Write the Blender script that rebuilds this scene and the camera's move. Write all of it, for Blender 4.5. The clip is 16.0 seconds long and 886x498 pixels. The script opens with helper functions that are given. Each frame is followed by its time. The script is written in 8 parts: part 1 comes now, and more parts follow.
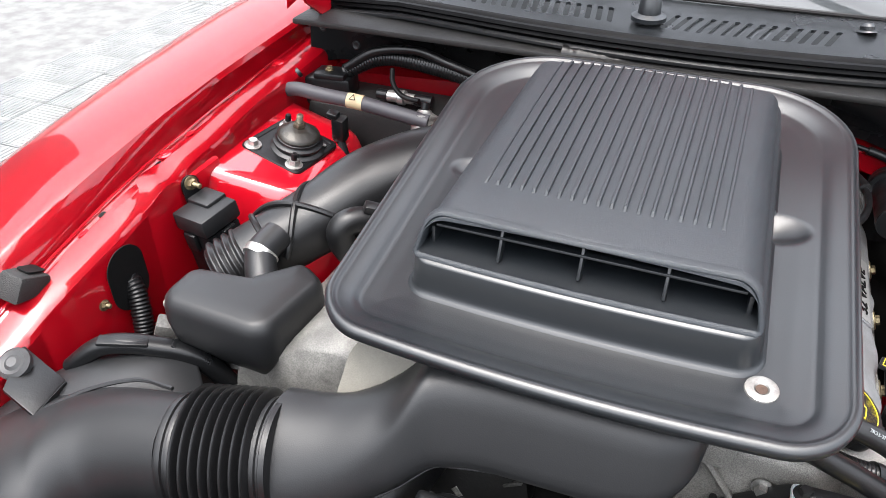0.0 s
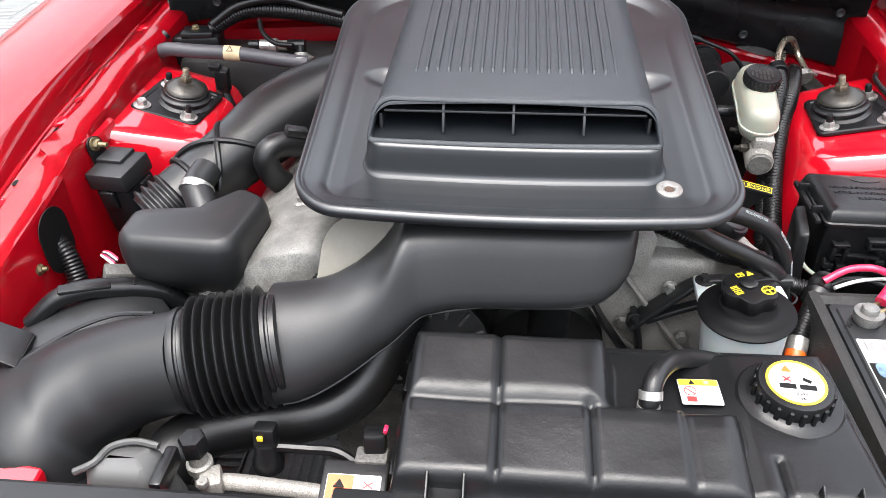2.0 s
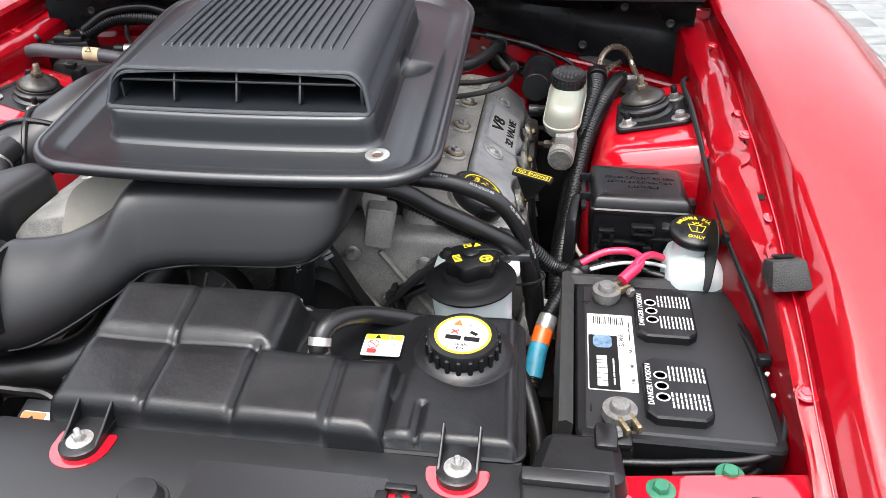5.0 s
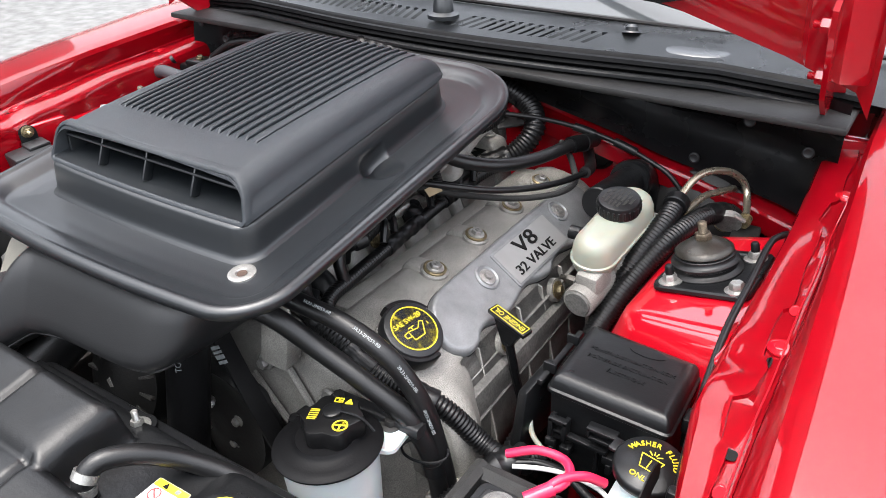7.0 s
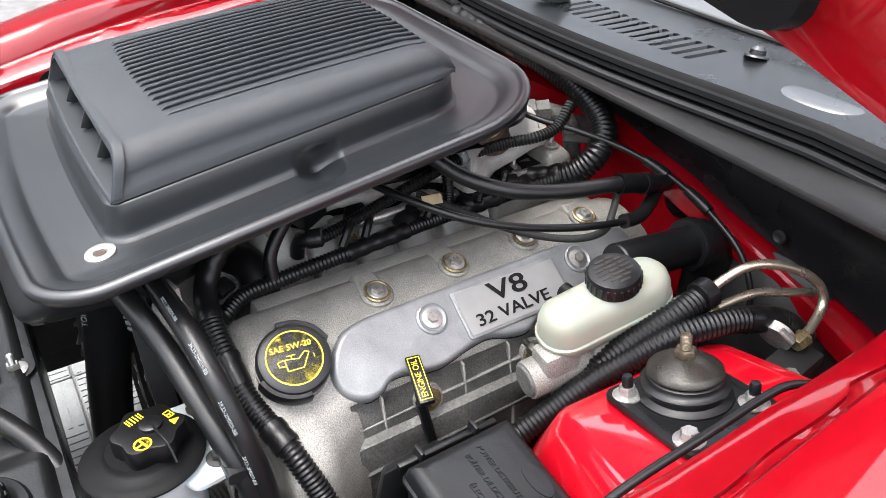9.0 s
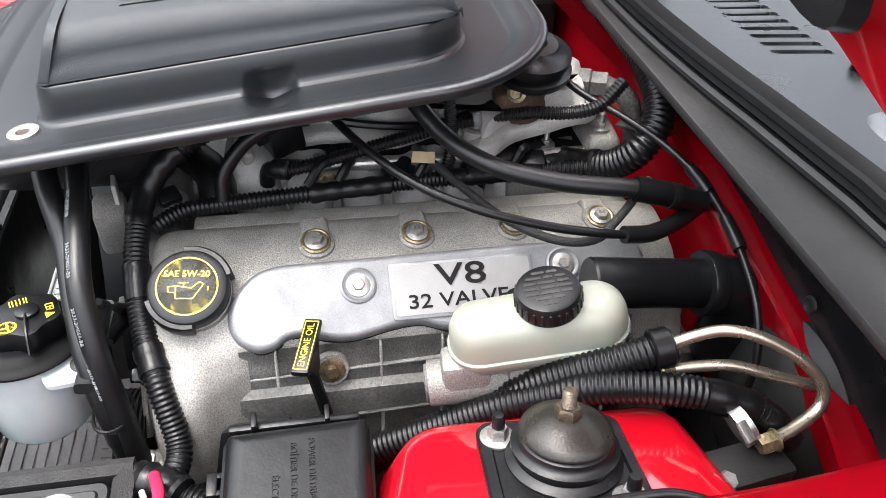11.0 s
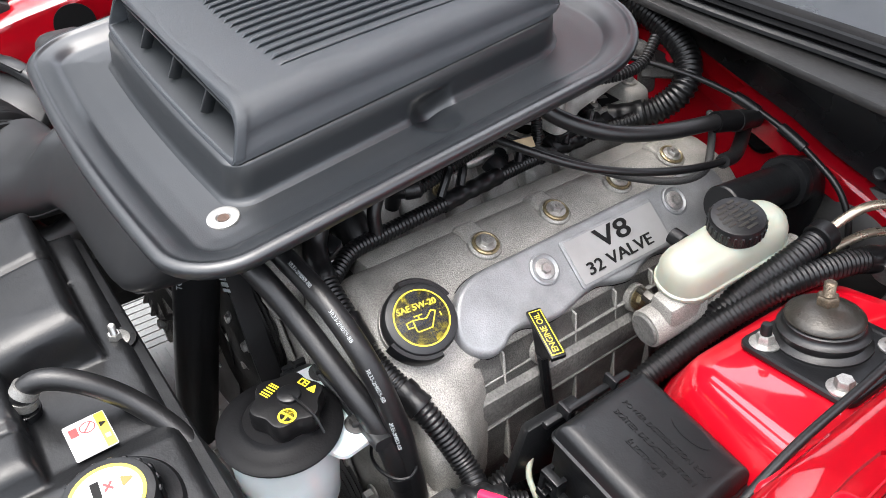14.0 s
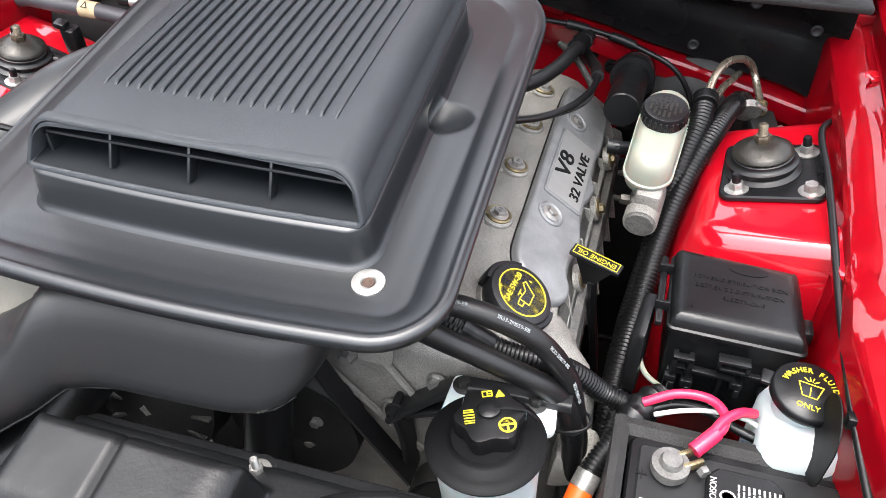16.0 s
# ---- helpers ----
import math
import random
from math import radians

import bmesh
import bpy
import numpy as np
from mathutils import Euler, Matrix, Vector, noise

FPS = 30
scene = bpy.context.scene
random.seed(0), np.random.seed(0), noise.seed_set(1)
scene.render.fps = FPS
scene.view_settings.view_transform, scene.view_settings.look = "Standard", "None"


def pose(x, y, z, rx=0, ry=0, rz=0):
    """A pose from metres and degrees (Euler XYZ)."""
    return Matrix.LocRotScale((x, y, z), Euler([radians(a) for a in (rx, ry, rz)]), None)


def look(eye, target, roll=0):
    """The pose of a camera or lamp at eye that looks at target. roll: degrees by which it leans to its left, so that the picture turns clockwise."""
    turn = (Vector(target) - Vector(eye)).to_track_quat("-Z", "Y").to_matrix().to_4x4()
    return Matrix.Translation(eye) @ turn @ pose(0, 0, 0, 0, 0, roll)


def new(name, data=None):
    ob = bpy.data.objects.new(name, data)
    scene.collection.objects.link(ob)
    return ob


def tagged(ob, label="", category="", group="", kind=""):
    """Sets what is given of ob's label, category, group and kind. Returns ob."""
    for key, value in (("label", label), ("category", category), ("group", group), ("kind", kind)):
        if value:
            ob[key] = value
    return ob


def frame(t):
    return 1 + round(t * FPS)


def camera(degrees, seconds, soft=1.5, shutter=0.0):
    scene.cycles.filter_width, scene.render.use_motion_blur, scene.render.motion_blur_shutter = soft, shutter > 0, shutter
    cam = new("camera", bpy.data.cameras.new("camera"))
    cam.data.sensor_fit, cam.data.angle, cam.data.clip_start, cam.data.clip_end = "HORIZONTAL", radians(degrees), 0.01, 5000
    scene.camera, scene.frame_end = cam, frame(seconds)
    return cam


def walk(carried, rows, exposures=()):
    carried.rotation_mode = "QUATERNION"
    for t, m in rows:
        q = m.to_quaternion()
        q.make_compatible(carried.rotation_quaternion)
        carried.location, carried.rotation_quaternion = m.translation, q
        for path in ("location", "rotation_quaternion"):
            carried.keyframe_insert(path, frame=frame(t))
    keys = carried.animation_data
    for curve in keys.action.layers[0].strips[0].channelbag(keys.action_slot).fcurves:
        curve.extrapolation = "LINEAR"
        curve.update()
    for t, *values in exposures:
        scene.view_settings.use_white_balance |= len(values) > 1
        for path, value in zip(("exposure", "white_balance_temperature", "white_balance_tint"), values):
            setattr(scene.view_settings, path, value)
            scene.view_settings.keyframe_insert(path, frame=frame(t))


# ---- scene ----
cam = camera(60.5, 16.0, soft=0.4)
PATH = [
    (0, (0.112, -0.037, 1.525), (-0.518, 1.477, 0.381), -0.3),
    (0.5, (0.107, -0.085, 1.518), (-0.36, 1.477, 0.36), -0.7),
    (1, (0.05, -0.136, 1.512), (-0.27, 1.438, 0.32), -0.8),
    (1.5, (0.021, -0.193, 1.509), (-0.218, 1.386, 0.306), -1.2),
    (2, (0.018, -0.221, 1.494), (-0.15, 1.392, 0.322), -1.3),
    (2.5, (0.031, -0.223, 1.426), (-0.088, 1.435, 0.315), -1.3),
    (3, (0.045, -0.238, 1.377), (-0.045, 1.444, 0.299), -1.3),
    (3.5, (0.093, -0.326, 1.404), (0.0, 1.365, 0.341), -1.4),
    (4, (0.166, -0.396, 1.428), (0.045, 1.299, 0.374), -1.4),
    (4.5, (0.259, -0.363, 1.421), (0.077, 1.329, 0.371), -1.4),
    (4.7, (0.303, -0.321, 1.423), (0.09, 1.367, 0.371), -1.5),
    (6.8, (0.641, 0.019, 1.442), (-0.255, 1.501, 0.442), -1.0),
    (7, (0.663, 0.073, 1.449), (-0.31, 1.506, 0.448), -1.1),
    (7.5, (0.686, 0.174, 1.465), (-0.431, 1.485, 0.449), -0.4),
    (8, (0.718, 0.239, 1.477), (-0.505, 1.423, 0.427), 0.6),
    (8.5, (0.777, 0.335, 1.474), (-0.546, 1.364, 0.383), 0.6),
    (8.7, (0.777, 0.364, 1.468), (-0.568, 1.347, 0.361), 1.0),
    (10.8, (0.781, 0.683, 1.433), (-0.739, 1.057, 0.188), 3.4),
    (11, (0.788, 0.686, 1.433), (-0.721, 1.033, 0.167), 3.8),
    (11.5, (0.797, 0.694, 1.421), (-0.712, 0.979, 0.139), 4.0),
    (12, (0.802, 0.661, 1.414), (-0.701, 0.931, 0.123), 3.7),
    (12.5, (0.808, 0.541, 1.43), (-0.66, 0.92, 0.125), 4.5),
    (13, (0.809, 0.442, 1.44), (-0.627, 0.953, 0.145), 3.5),
    (13.5, (0.734, 0.373, 1.437), (-0.61, 1.101, 0.149), 3.5),
    (14, (0.659, 0.307, 1.461), (-0.549, 1.246, 0.173), 2.6),
    (14.5, (0.585, 0.185, 1.497), (-0.413, 1.338, 0.203), 2.5),
    (15, (0.524, 0.086, 1.493), (-0.287, 1.385, 0.207), 1.3),
    (15.5, (0.438, 0.07, 1.479), (-0.173, 1.461, 0.179), 0.4),
    (16, (0.359, 0.069, 1.486), (-0.084, 1.517, 0.179), -0.5),
]
walk(cam, [(t, look(eye, target, roll)) for t, eye, target, roll in PATH], exposures=[(0.0, 1.36), (0.5, 1.44), (1.0, 1.38), (2.0, 1.40), (3.0, 1.40), (4.5, 1.16), (7.0, 1.24), (8.5, 1.38), (11.0, 1.50), (12.5, 1.26), (13.0, 1.06), (14.5, 1.58), (15.5, 1.50), (16.0, 1.45)])
# ---- light ----
world = bpy.data.worlds.new("overcast_sky")
scene.world = world
world.use_nodes = True
wn, wl = world.node_tree.nodes, world.node_tree.links
wn.clear()
sky = wn.new("ShaderNodeTexSky")
sky.sky_type = "NISHITA"
sky.sun_disc = False
sky.sun_elevation, sky.sun_rotation = radians(78), radians(200)
sky.air_density, sky.dust_density, sky.ozone_density = 1.0, 4.0, 1.0
pale = wn.new("ShaderNodeHueSaturation")
pale.inputs["Saturation"].default_value = 0.32
back = wn.new("ShaderNodeBackground")
back.inputs["Strength"].default_value = 0.14
wout = wn.new("ShaderNodeOutputWorld")
wl.new(sky.outputs["Color"], pale.inputs["Color"])
wtc, wsep, wmap = wn.new("ShaderNodeTexCoord"), wn.new("ShaderNodeSeparateXYZ"), wn.new("ShaderNodeMapRange")
wmap.inputs["From Min"].default_value, wmap.inputs["From Max"].default_value = 0.0, 1.0
wmap.inputs["To Min"].default_value, wmap.inputs["To Max"].default_value = 2.0, 3.6
wmul = wn.new("ShaderNodeVectorMath")
wmul.operation = "SCALE"
wl.new(wtc.outputs["Generated"], wsep.inputs["Vector"])
wl.new(wsep.outputs["Z"], wmap.inputs["Value"])
wl.new(wmap.outputs["Result"], wmul.inputs["Scale"])
wl.new(pale.outputs["Color"], wmul.inputs[0])
wl.new(wmul.outputs["Vector"], back.inputs["Color"])
wl.new(back.outputs["Background"], wout.inputs["Surface"])
sun_data = bpy.data.lights.new("sun", "SUN")
sun_data.energy, sun_data.angle, sun_data.color = 0.5, radians(116), (1.0, 0.98, 0.95)
sun = new("sun", sun_data)
sun.matrix_world = look((-0.164, -0.399, 6.0), (0.2, 0.6, 1.0))

# ---- materials ----


def rgb(c, k=1.0):
    return (c[0] * k, c[1] * k, c[2] * k, 1.0)


def surface(name, col, rough=0.5, metal=0.0, dark=0.75, coarse=14.0, grain=400.0, bump=0.06, rv=0.12, coat=0.0,
            spec=0.5, col2=None, sss=0.0, bump2=0.0, ramp=(0.35, 0.7), speck=0.0, deep=0.001):
    """A surface with a coarse change of colour and gloss and a fine grain in relief."""
    m = bpy.data.materials.new(name)
    m.use_nodes = True
    n, ln = m.node_tree.nodes, m.node_tree.links
    n.clear()
    out, sh = n.new("ShaderNodeOutputMaterial"), n.new("ShaderNodeBsdfPrincipled")
    ln.new(sh.outputs[0], out.inputs[0])
    co = n.new("ShaderNodeTexCoord")
    big, fine = n.new("ShaderNodeTexNoise"), n.new("ShaderNodeTexNoise")
    big.inputs["Scale"].default_value, big.inputs["Detail"].default_value = coarse, 6.0
    fine.inputs["Scale"].default_value, fine.inputs["Detail"].default_value = grain, 3.0
    ln.new(co.outputs["Object"], big.inputs["Vector"])
    ln.new(co.outputs["Object"], fine.inputs["Vector"])
    rp = n.new("ShaderNodeValToRGB")
    rp.color_ramp.elements[0].position, rp.color_ramp.elements[1].position = ramp
    rp.color_ramp.elements[0].color = rgb(col2) if col2 else rgb(col, dark)
    rp.color_ramp.elements[1].color = rgb(col)
    ln.new(big.outputs["Fac"], rp.inputs["Fac"])
    if speck:
        fr, mx = n.new("ShaderNodeValToRGB"), n.new("ShaderNodeMixRGB")
        fr.color_ramp.elements[0].position, fr.color_ramp.elements[1].position = 0.36, 0.62
        fr.color_ramp.elements[0].color, fr.color_ramp.elements[1].color = (1 - speck, 1 - speck, 1 - speck, 1), (1, 1, 1, 1)
        mx.blend_type = "MULTIPLY"
        mx.inputs["Fac"].default_value = 1.0
        ln.new(fine.outputs["Fac"], fr.inputs["Fac"])
        ln.new(rp.outputs["Color"], mx.inputs["Color1"])
        ln.new(fr.outputs["Color"], mx.inputs["Color2"])
        ln.new(mx.outputs["Color"], sh.inputs["Base Color"])
    else:
        ln.new(rp.outputs["Color"], sh.inputs["Base Color"])
    mr = n.new("ShaderNodeMapRange")
    mr.inputs["To Min"].default_value, mr.inputs["To Max"].default_value = rough + rv, max(0.02, rough - rv)
    ln.new(big.outputs["Fac"], mr.inputs["Value"])
    ln.new(mr.outputs["Result"], sh.inputs["Roughness"])
    b1 = n.new("ShaderNodeBump")
    b1.inputs["Strength"].default_value, b1.inputs["Distance"].default_value = bump, deep
    ln.new(fine.outputs["Fac"], b1.inputs["Height"])
    if bump2:
        b2 = n.new("ShaderNodeBump")
        b2.inputs["Strength"].default_value, b2.inputs["Distance"].default_value = bump2, 0.01
        ln.new(big.outputs["Fac"], b2.inputs["Height"])
        ln.new(b2.outputs["Normal"], b1.inputs["Normal"])
    ln.new(b1.outputs["Normal"], sh.inputs["Normal"])
    sh.inputs["Metallic"].default_value = metal
    sh.inputs["Specular IOR Level"].default_value = spec
    sh.inputs["Coat Weight"].default_value, sh.inputs["Coat Roughness"].default_value = coat, 0.04
    sh.inputs["Coat IOR"].default_value = 1.8
    if sss:
        sh.inputs["Subsurface Weight"].default_value = sss
        sh.inputs["Subsurface Scale"].default_value = 0.02
    return m


RED = surface("red_paint", (0.36, 0.0022, 0.009), 0.30, dark=0.93, coarse=3, grain=900, bump=0.01, rv=0.04, coat=1.0, spec=0.1)
PLASTIC = surface("black_moulded_plastic", (0.0105, 0.0109, 0.0118), 0.43, dark=0.75, coarse=11, grain=900, bump=0.10, rv=0.10, speck=0.15, spec=0.36)
SMOOTH = surface("smooth_black_plastic", (0.0125, 0.0129, 0.0138), 0.30, dark=0.8, coarse=9, grain=900, bump=0.05, rv=0.08, spec=0.42)
TANKP = surface("black_tank_plastic", (0.0055, 0.0058, 0.0064), 0.34, dark=0.7, coarse=24, grain=500, bump=0.12, rv=0.17, speck=0.2, spec=0.30, bump2=0.13)
GRAIN = surface("black_grained_plastic", (0.0168, 0.0212, 0.0262), 0.45, dark=0.86, coarse=16, grain=1900, bump=0.55, rv=0.07, speck=0.25)
SATIN = surface("black_satin_plastic", (0.0062, 0.0078, 0.0096), 0.36, dark=0.8, coarse=8, grain=900, bump=0.10, rv=0.09, spec=0.66, bump2=0.02)
RUBBER = surface("black_rubber", (0.0065, 0.0065, 0.007), 0.38, dark=0.65, coarse=28, grain=500, bump=0.15, rv=0.14, speck=0.25, spec=0.38)
LOOM = surface("black_loom_plastic", (0.0050, 0.0050, 0.0054), 0.34, dark=0.6, coarse=45, grain=600, bump=0.12, rv=0.14, speck=0.2, spec=0.30)
DARK = surface("dark_dusty_and_shaded_metal", (0.010, 0.0095, 0.009), 0.62, metal=0.1, dark=0.45, coarse=18, grain=260, bump=0.4, rv=0.15, speck=0.3)
INSUL = surface("black_insulation_sheet", (0.012, 0.012, 0.0132), 0.27, dark=0.7, coarse=5, grain=350, bump=0.06, rv=0.08, bump2=0.12, spec=0.32)
COWLP = surface("grey_cowl_plastic", (0.018, 0.020, 0.0225), 0.29, dark=0.85, coarse=10, grain=800, bump=0.12, rv=0.08, speck=0.12, spec=0.85)
CAST = surface("cast_aluminium", (0.33, 0.317, 0.29), 0.50, metal=0.30, dark=0.66, coarse=24, grain=800, bump=0.7, rv=0.12, speck=0.45, deep=0.0010)
CASTM = surface("grimy_cast_aluminium", (0.24, 0.235, 0.22), 0.52, metal=0.30, dark=0.50, coarse=34, grain=700, bump=0.6, rv=0.14, speck=0.42)
# lighter than CAST: colour lifted to make up for weak light under the scoop
PALE_LIFTED = surface("light_lifted_cast_aluminium", (0.50, 0.485, 0.45), 0.45, metal=0.30, dark=0.62, coarse=22, grain=1100, bump=0.6, rv=0.14, speck=0.32, deep=0.0010)
CASTD = surface("dull_cast_aluminium", (0.17, 0.165, 0.155), 0.6, metal=0.3, dark=0.45, coarse=22, grain=350, bump=0.9, rv=0.14, speck=0.4)
SILVER = surface("satin_silver_cover", (0.22, 0.225, 0.23), 0.43, metal=0.38, dark=0.70, coarse=34, grain=700, bump=0.25, rv=0.12, speck=0.14)
BADGE = surface("brushed_badge_field", (0.27, 0.27, 0.266), 0.38, metal=0.42, dark=0.88, coarse=30, grain=900, bump=0.2, rv=0.06)
ZINC = surface("zinc_plate", (0.50, 0.49, 0.465), 0.34, metal=0.8, dark=0.62, coarse=110, grain=700, bump=0.2, rv=0.14, speck=0.2)
LEAD = surface("dull_lead", (0.22, 0.216, 0.206), 0.42, metal=0.6, dark=0.6, coarse=90, grain=600, bump=0.3, rv=0.14, speck=0.25)
BRASS = surface("yellow_zinc_plate", (0.30, 0.245, 0.14), 0.38, metal=0.75, dark=0.5, coarse=150, grain=600, bump=0.3, rv=0.12, speck=0.35)
PIPE = surface("nickel_brake_pipe", (0.36, 0.32, 0.25), 0.28, metal=0.85, dark=0.72, coarse=60, grain=900, bump=0.08, rv=0.1)
RUST = surface("rusty_casting", (0.10, 0.055, 0.036), 0.75, metal=0.15, dark=0.45, coarse=40, grain=300, bump=0.8, rv=0.1, speck=0.4)
BRONZE = surface("tarnished_nut", (0.17, 0.135, 0.095), 0.40, metal=0.7, dark=0.5, coarse=150, grain=600, bump=0.3, rv=0.12, speck=0.35)
DOMED = surface("waxed_dark_washer", (0.040, 0.036, 0.030), 0.32, metal=0.45, dark=0.5, coarse=55, grain=500, bump=0.25, rv=0.16, speck=0.25)
OLIVE = surface("waxed_steel", (0.040, 0.037, 0.031), 0.34, metal=0.5, dark=0.5, coarse=55, grain=500, bump=0.25, rv=0.16, speck=0.25)
FELT = surface("tan_gasket_sheet", (0.165, 0.155, 0.13), 0.7, dark=0.82, coarse=22, grain=900, bump=0.25, rv=0.08, speck=0.2)
MILK = surface("milky_reservoir_plastic", (0.25, 0.258, 0.212), 0.34, dark=0.86, coarse=10, grain=600, bump=0.04, rv=0.06, sss=0.25)
CLOUDY = surface("cloudy_white_plastic", (0.45, 0.49, 0.495), 0.34, dark=0.78, coarse=14, grain=600, bump=0.06, rv=0.06, sss=0.2)
AMBER = surface("yellowed_tank_plastic", (0.20, 0.165, 0.06), 0.38, dark=0.6, coarse=16, grain=500, bump=0.1, rv=0.08, sss=0.15)
WHITE = surface("white_label", (0.43, 0.43, 0.415), 0.36, dark=0.92, coarse=30, grain=600, bump=0.03, rv=0.05)
YELLOW = surface("yellow_print", (0.56, 0.44, 0.02), 0.42, dark=0.9, coarse=60, grain=800, bump=0.03, rv=0.05)
ORANGE = surface("orange_label", (0.62, 0.085, 0.006), 0.42, dark=0.92, coarse=60, grain=800, bump=0.03, rv=0.05)
BLUE = surface("blue_label_field", (0.12, 0.20, 0.30), 0.4, dark=0.25, coarse=120, grain=800, bump=0.03, rv=0.05)
CYAN = surface("turquoise_tape", (0.015, 0.17, 0.25), 0.5, dark=0.7, coarse=120, grain=700, bump=0.1, rv=0.08)
SEAL = surface("dull_seal_rubber", (0.0030, 0.0030, 0.0034), 0.55, dark=0.7, coarse=30, grain=500, bump=0.2, rv=0.1, spec=0.10)
PINK = surface("crimson_cable_sheath", (0.50, 0.015, 0.058), 0.32, dark=0.85, coarse=60, grain=800, bump=0.05, rv=0.06)
# black for print, and for shade painted into the mouth, holes and recesses
INK_SHADE = surface("black_print_and_shade", (0.004, 0.004, 0.004), 0.6, dark=0.9, coarse=60, grain=800, bump=0.02, rv=0.05, spec=0.15)
INKRED = surface("red_print", (0.45, 0.02, 0.02), 0.45, dark=0.9, coarse=60, grain=800, bump=0.02, rv=0.05)
GREYPRINT = surface("grey_hose_print", (0.22, 0.24, 0.245), 0.5, dark=0.6, coarse=160, grain=800, bump=0.02, rv=0.05)
GREEN = surface("green_painted_bolt", (0.012, 0.105, 0.055), 0.36, dark=0.7, coarse=90, grain=500, bump=0.1, rv=0.08)
TAPE = surface("tan_masking_tape", (0.42, 0.32, 0.19), 0.6, dark=0.8, coarse=60, grain=500, bump=0.15, rv=0.08)
GLASS = surface("dark_windscreen", (0.045, 0.050, 0.053), 0.10, dark=0.9, coarse=3, grain=900, bump=0.0, rv=0.02, spec=0.55)
WEAVE = surface("woven_insulation_sleeve", (0.011, 0.0106, 0.0102), 0.7, dark=0.6, coarse=50, grain=700, bump=1.0, rv=0.1, speck=0.5)


def paving_material():
    m = surface("pale_grey_paving", (0.175, 0.182, 0.178), 0.75, dark=0.72, coarse=5, grain=160, bump=0.35, rv=0.1, speck=0.15)
    return m


PAVE = paving_material()
PLASTER = surface("rendered_wall", (0.20, 0.205, 0.21), 0.8, dark=0.75, coarse=2, grain=80, bump=0.5, rv=0.05, speck=0.2)
JOINT = surface("paving_joint_mortar", (0.14, 0.14, 0.137), 0.85, dark=0.6, coarse=9, grain=120, bump=0.5, rv=0.08)

# ---- building helpers ----


def thing(name, label, category, loc=(0, 0, 0), group="", kind=""):
    e = new(name)
    e.empty_display_size = 0.02
    e.location = loc
    return tagged(e, label, category, group, kind)


def finish(bm, mat, name, sharp=35):
    bmesh.ops.recalc_face_normals(bm, faces=bm.faces)
    lim = radians(sharp)
    for e in bm.edges:
        e.smooth = not (len(e.link_faces) == 2 and e.calc_face_angle(0) > lim)
    for f in bm.faces:
        f.smooth = True
    me = bpy.data.meshes.new(name)
    bm.to_mesh(me)
    bm.free()
    me.materials.append(mat)
    return me


def part(name, bm, mat, parent, label="", sharp=35):
    """Links a bmesh in world metres as one mesh under a thing or a part."""
    ob = new(name, finish(bm, mat, name, sharp) if isinstance(bm, bmesh.types.BMesh) else bm)
    ob.parent = parent
    if parent is not None and parent.type == "EMPTY":
        ob.matrix_parent_inverse = Matrix.Translation(-parent.location)
    if label:
        ob["label"] = label
    return ob


def solo(name, bm, mat, label, category, group="", kind="", sharp=35):
    ob = new(name, finish(bm, mat, name, sharp))
    return tagged(ob, label, category, group, kind)


def join(*bms):
    """One bmesh out of several."""
    out = bmesh.new()
    for b in bms:
        me = bpy.data.meshes.new("tmp")
        b.to_mesh(me)
        b.free()
        out.from_mesh(me)
        bpy.data.meshes.remove(me)
    return out


def moved(bm, m):
    bm.transform(m)
    return bm


def box(cx, cy, cz, sx, sy, sz, r=0.003, rot=None, seg=2):
    """A box with rounded edges, turned by rot (degrees XYZ) about its centre."""
    bm = bmesh.new()
    bmesh.ops.create_cube(bm, size=1)
    bm.transform(Matrix.Diagonal((sx, sy, sz, 1)))
    if r:
        bmesh.ops.bevel(bm, geom=list(bm.edges), offset=min(r, 0.45 * min(sx, sy, sz)), segments=seg, profile=0.5, affect="EDGES")
    bm.transform(pose(cx, cy, cz, *(rot or (0, 0, 0))))
    return bm


def hexa(low, high, r=0.004, seg=2):
    """A six-sided block from four corners below and four above, in the same turn."""
    bm = bmesh.new()
    a, b = [bm.verts.new(p) for p in low], [bm.verts.new(p) for p in high]
    bm.faces.new(a[::-1])
    bm.faces.new(b)
    for i in range(4):
        bm.faces.new((a[i], a[(i + 1) % 4], b[(i + 1) % 4], b[i]))
    bmesh.ops.recalc_face_normals(bm, faces=bm.faces)
    if r:
        bmesh.ops.bevel(bm, geom=list(bm.edges), offset=r, segments=seg, profile=0.5, affect="EDGES")
    return bm


def loft(rings, cap0=True, cap1=True, closed=True):
    """A skin over rings of equal counts."""
    bm = bmesh.new()
    vs = [[bm.verts.new(p) for p in ring] for ring in rings]
    n = len(rings[0])
    for a, b in zip(vs, vs[1:]):
        for i in range(n if closed else n - 1):
            j = (i + 1) % n
            bm.faces.new((a[i], a[j], b[j], b[i]))
    if cap0:
        bm.faces.new(vs[0][::-1])
    if cap1:
        bm.faces.new(vs[-1])
    return bm


def lathe(profile, n=32, m=None):
    """Turns (radius, height) pairs about z, then poses the result by m."""
    rings = [[(max(r, 1e-5) * math.cos(2 * math.pi * i / n), max(r, 1e-5) * math.sin(2 * math.pi * i / n), z) for i in range(n)] for r, z in profile]
    bm = loft(rings, True, True)
    bmesh.ops.remove_doubles(bm, verts=bm.verts, dist=2e-5)
    if m is not None:
        bm.transform(m)
    return bm


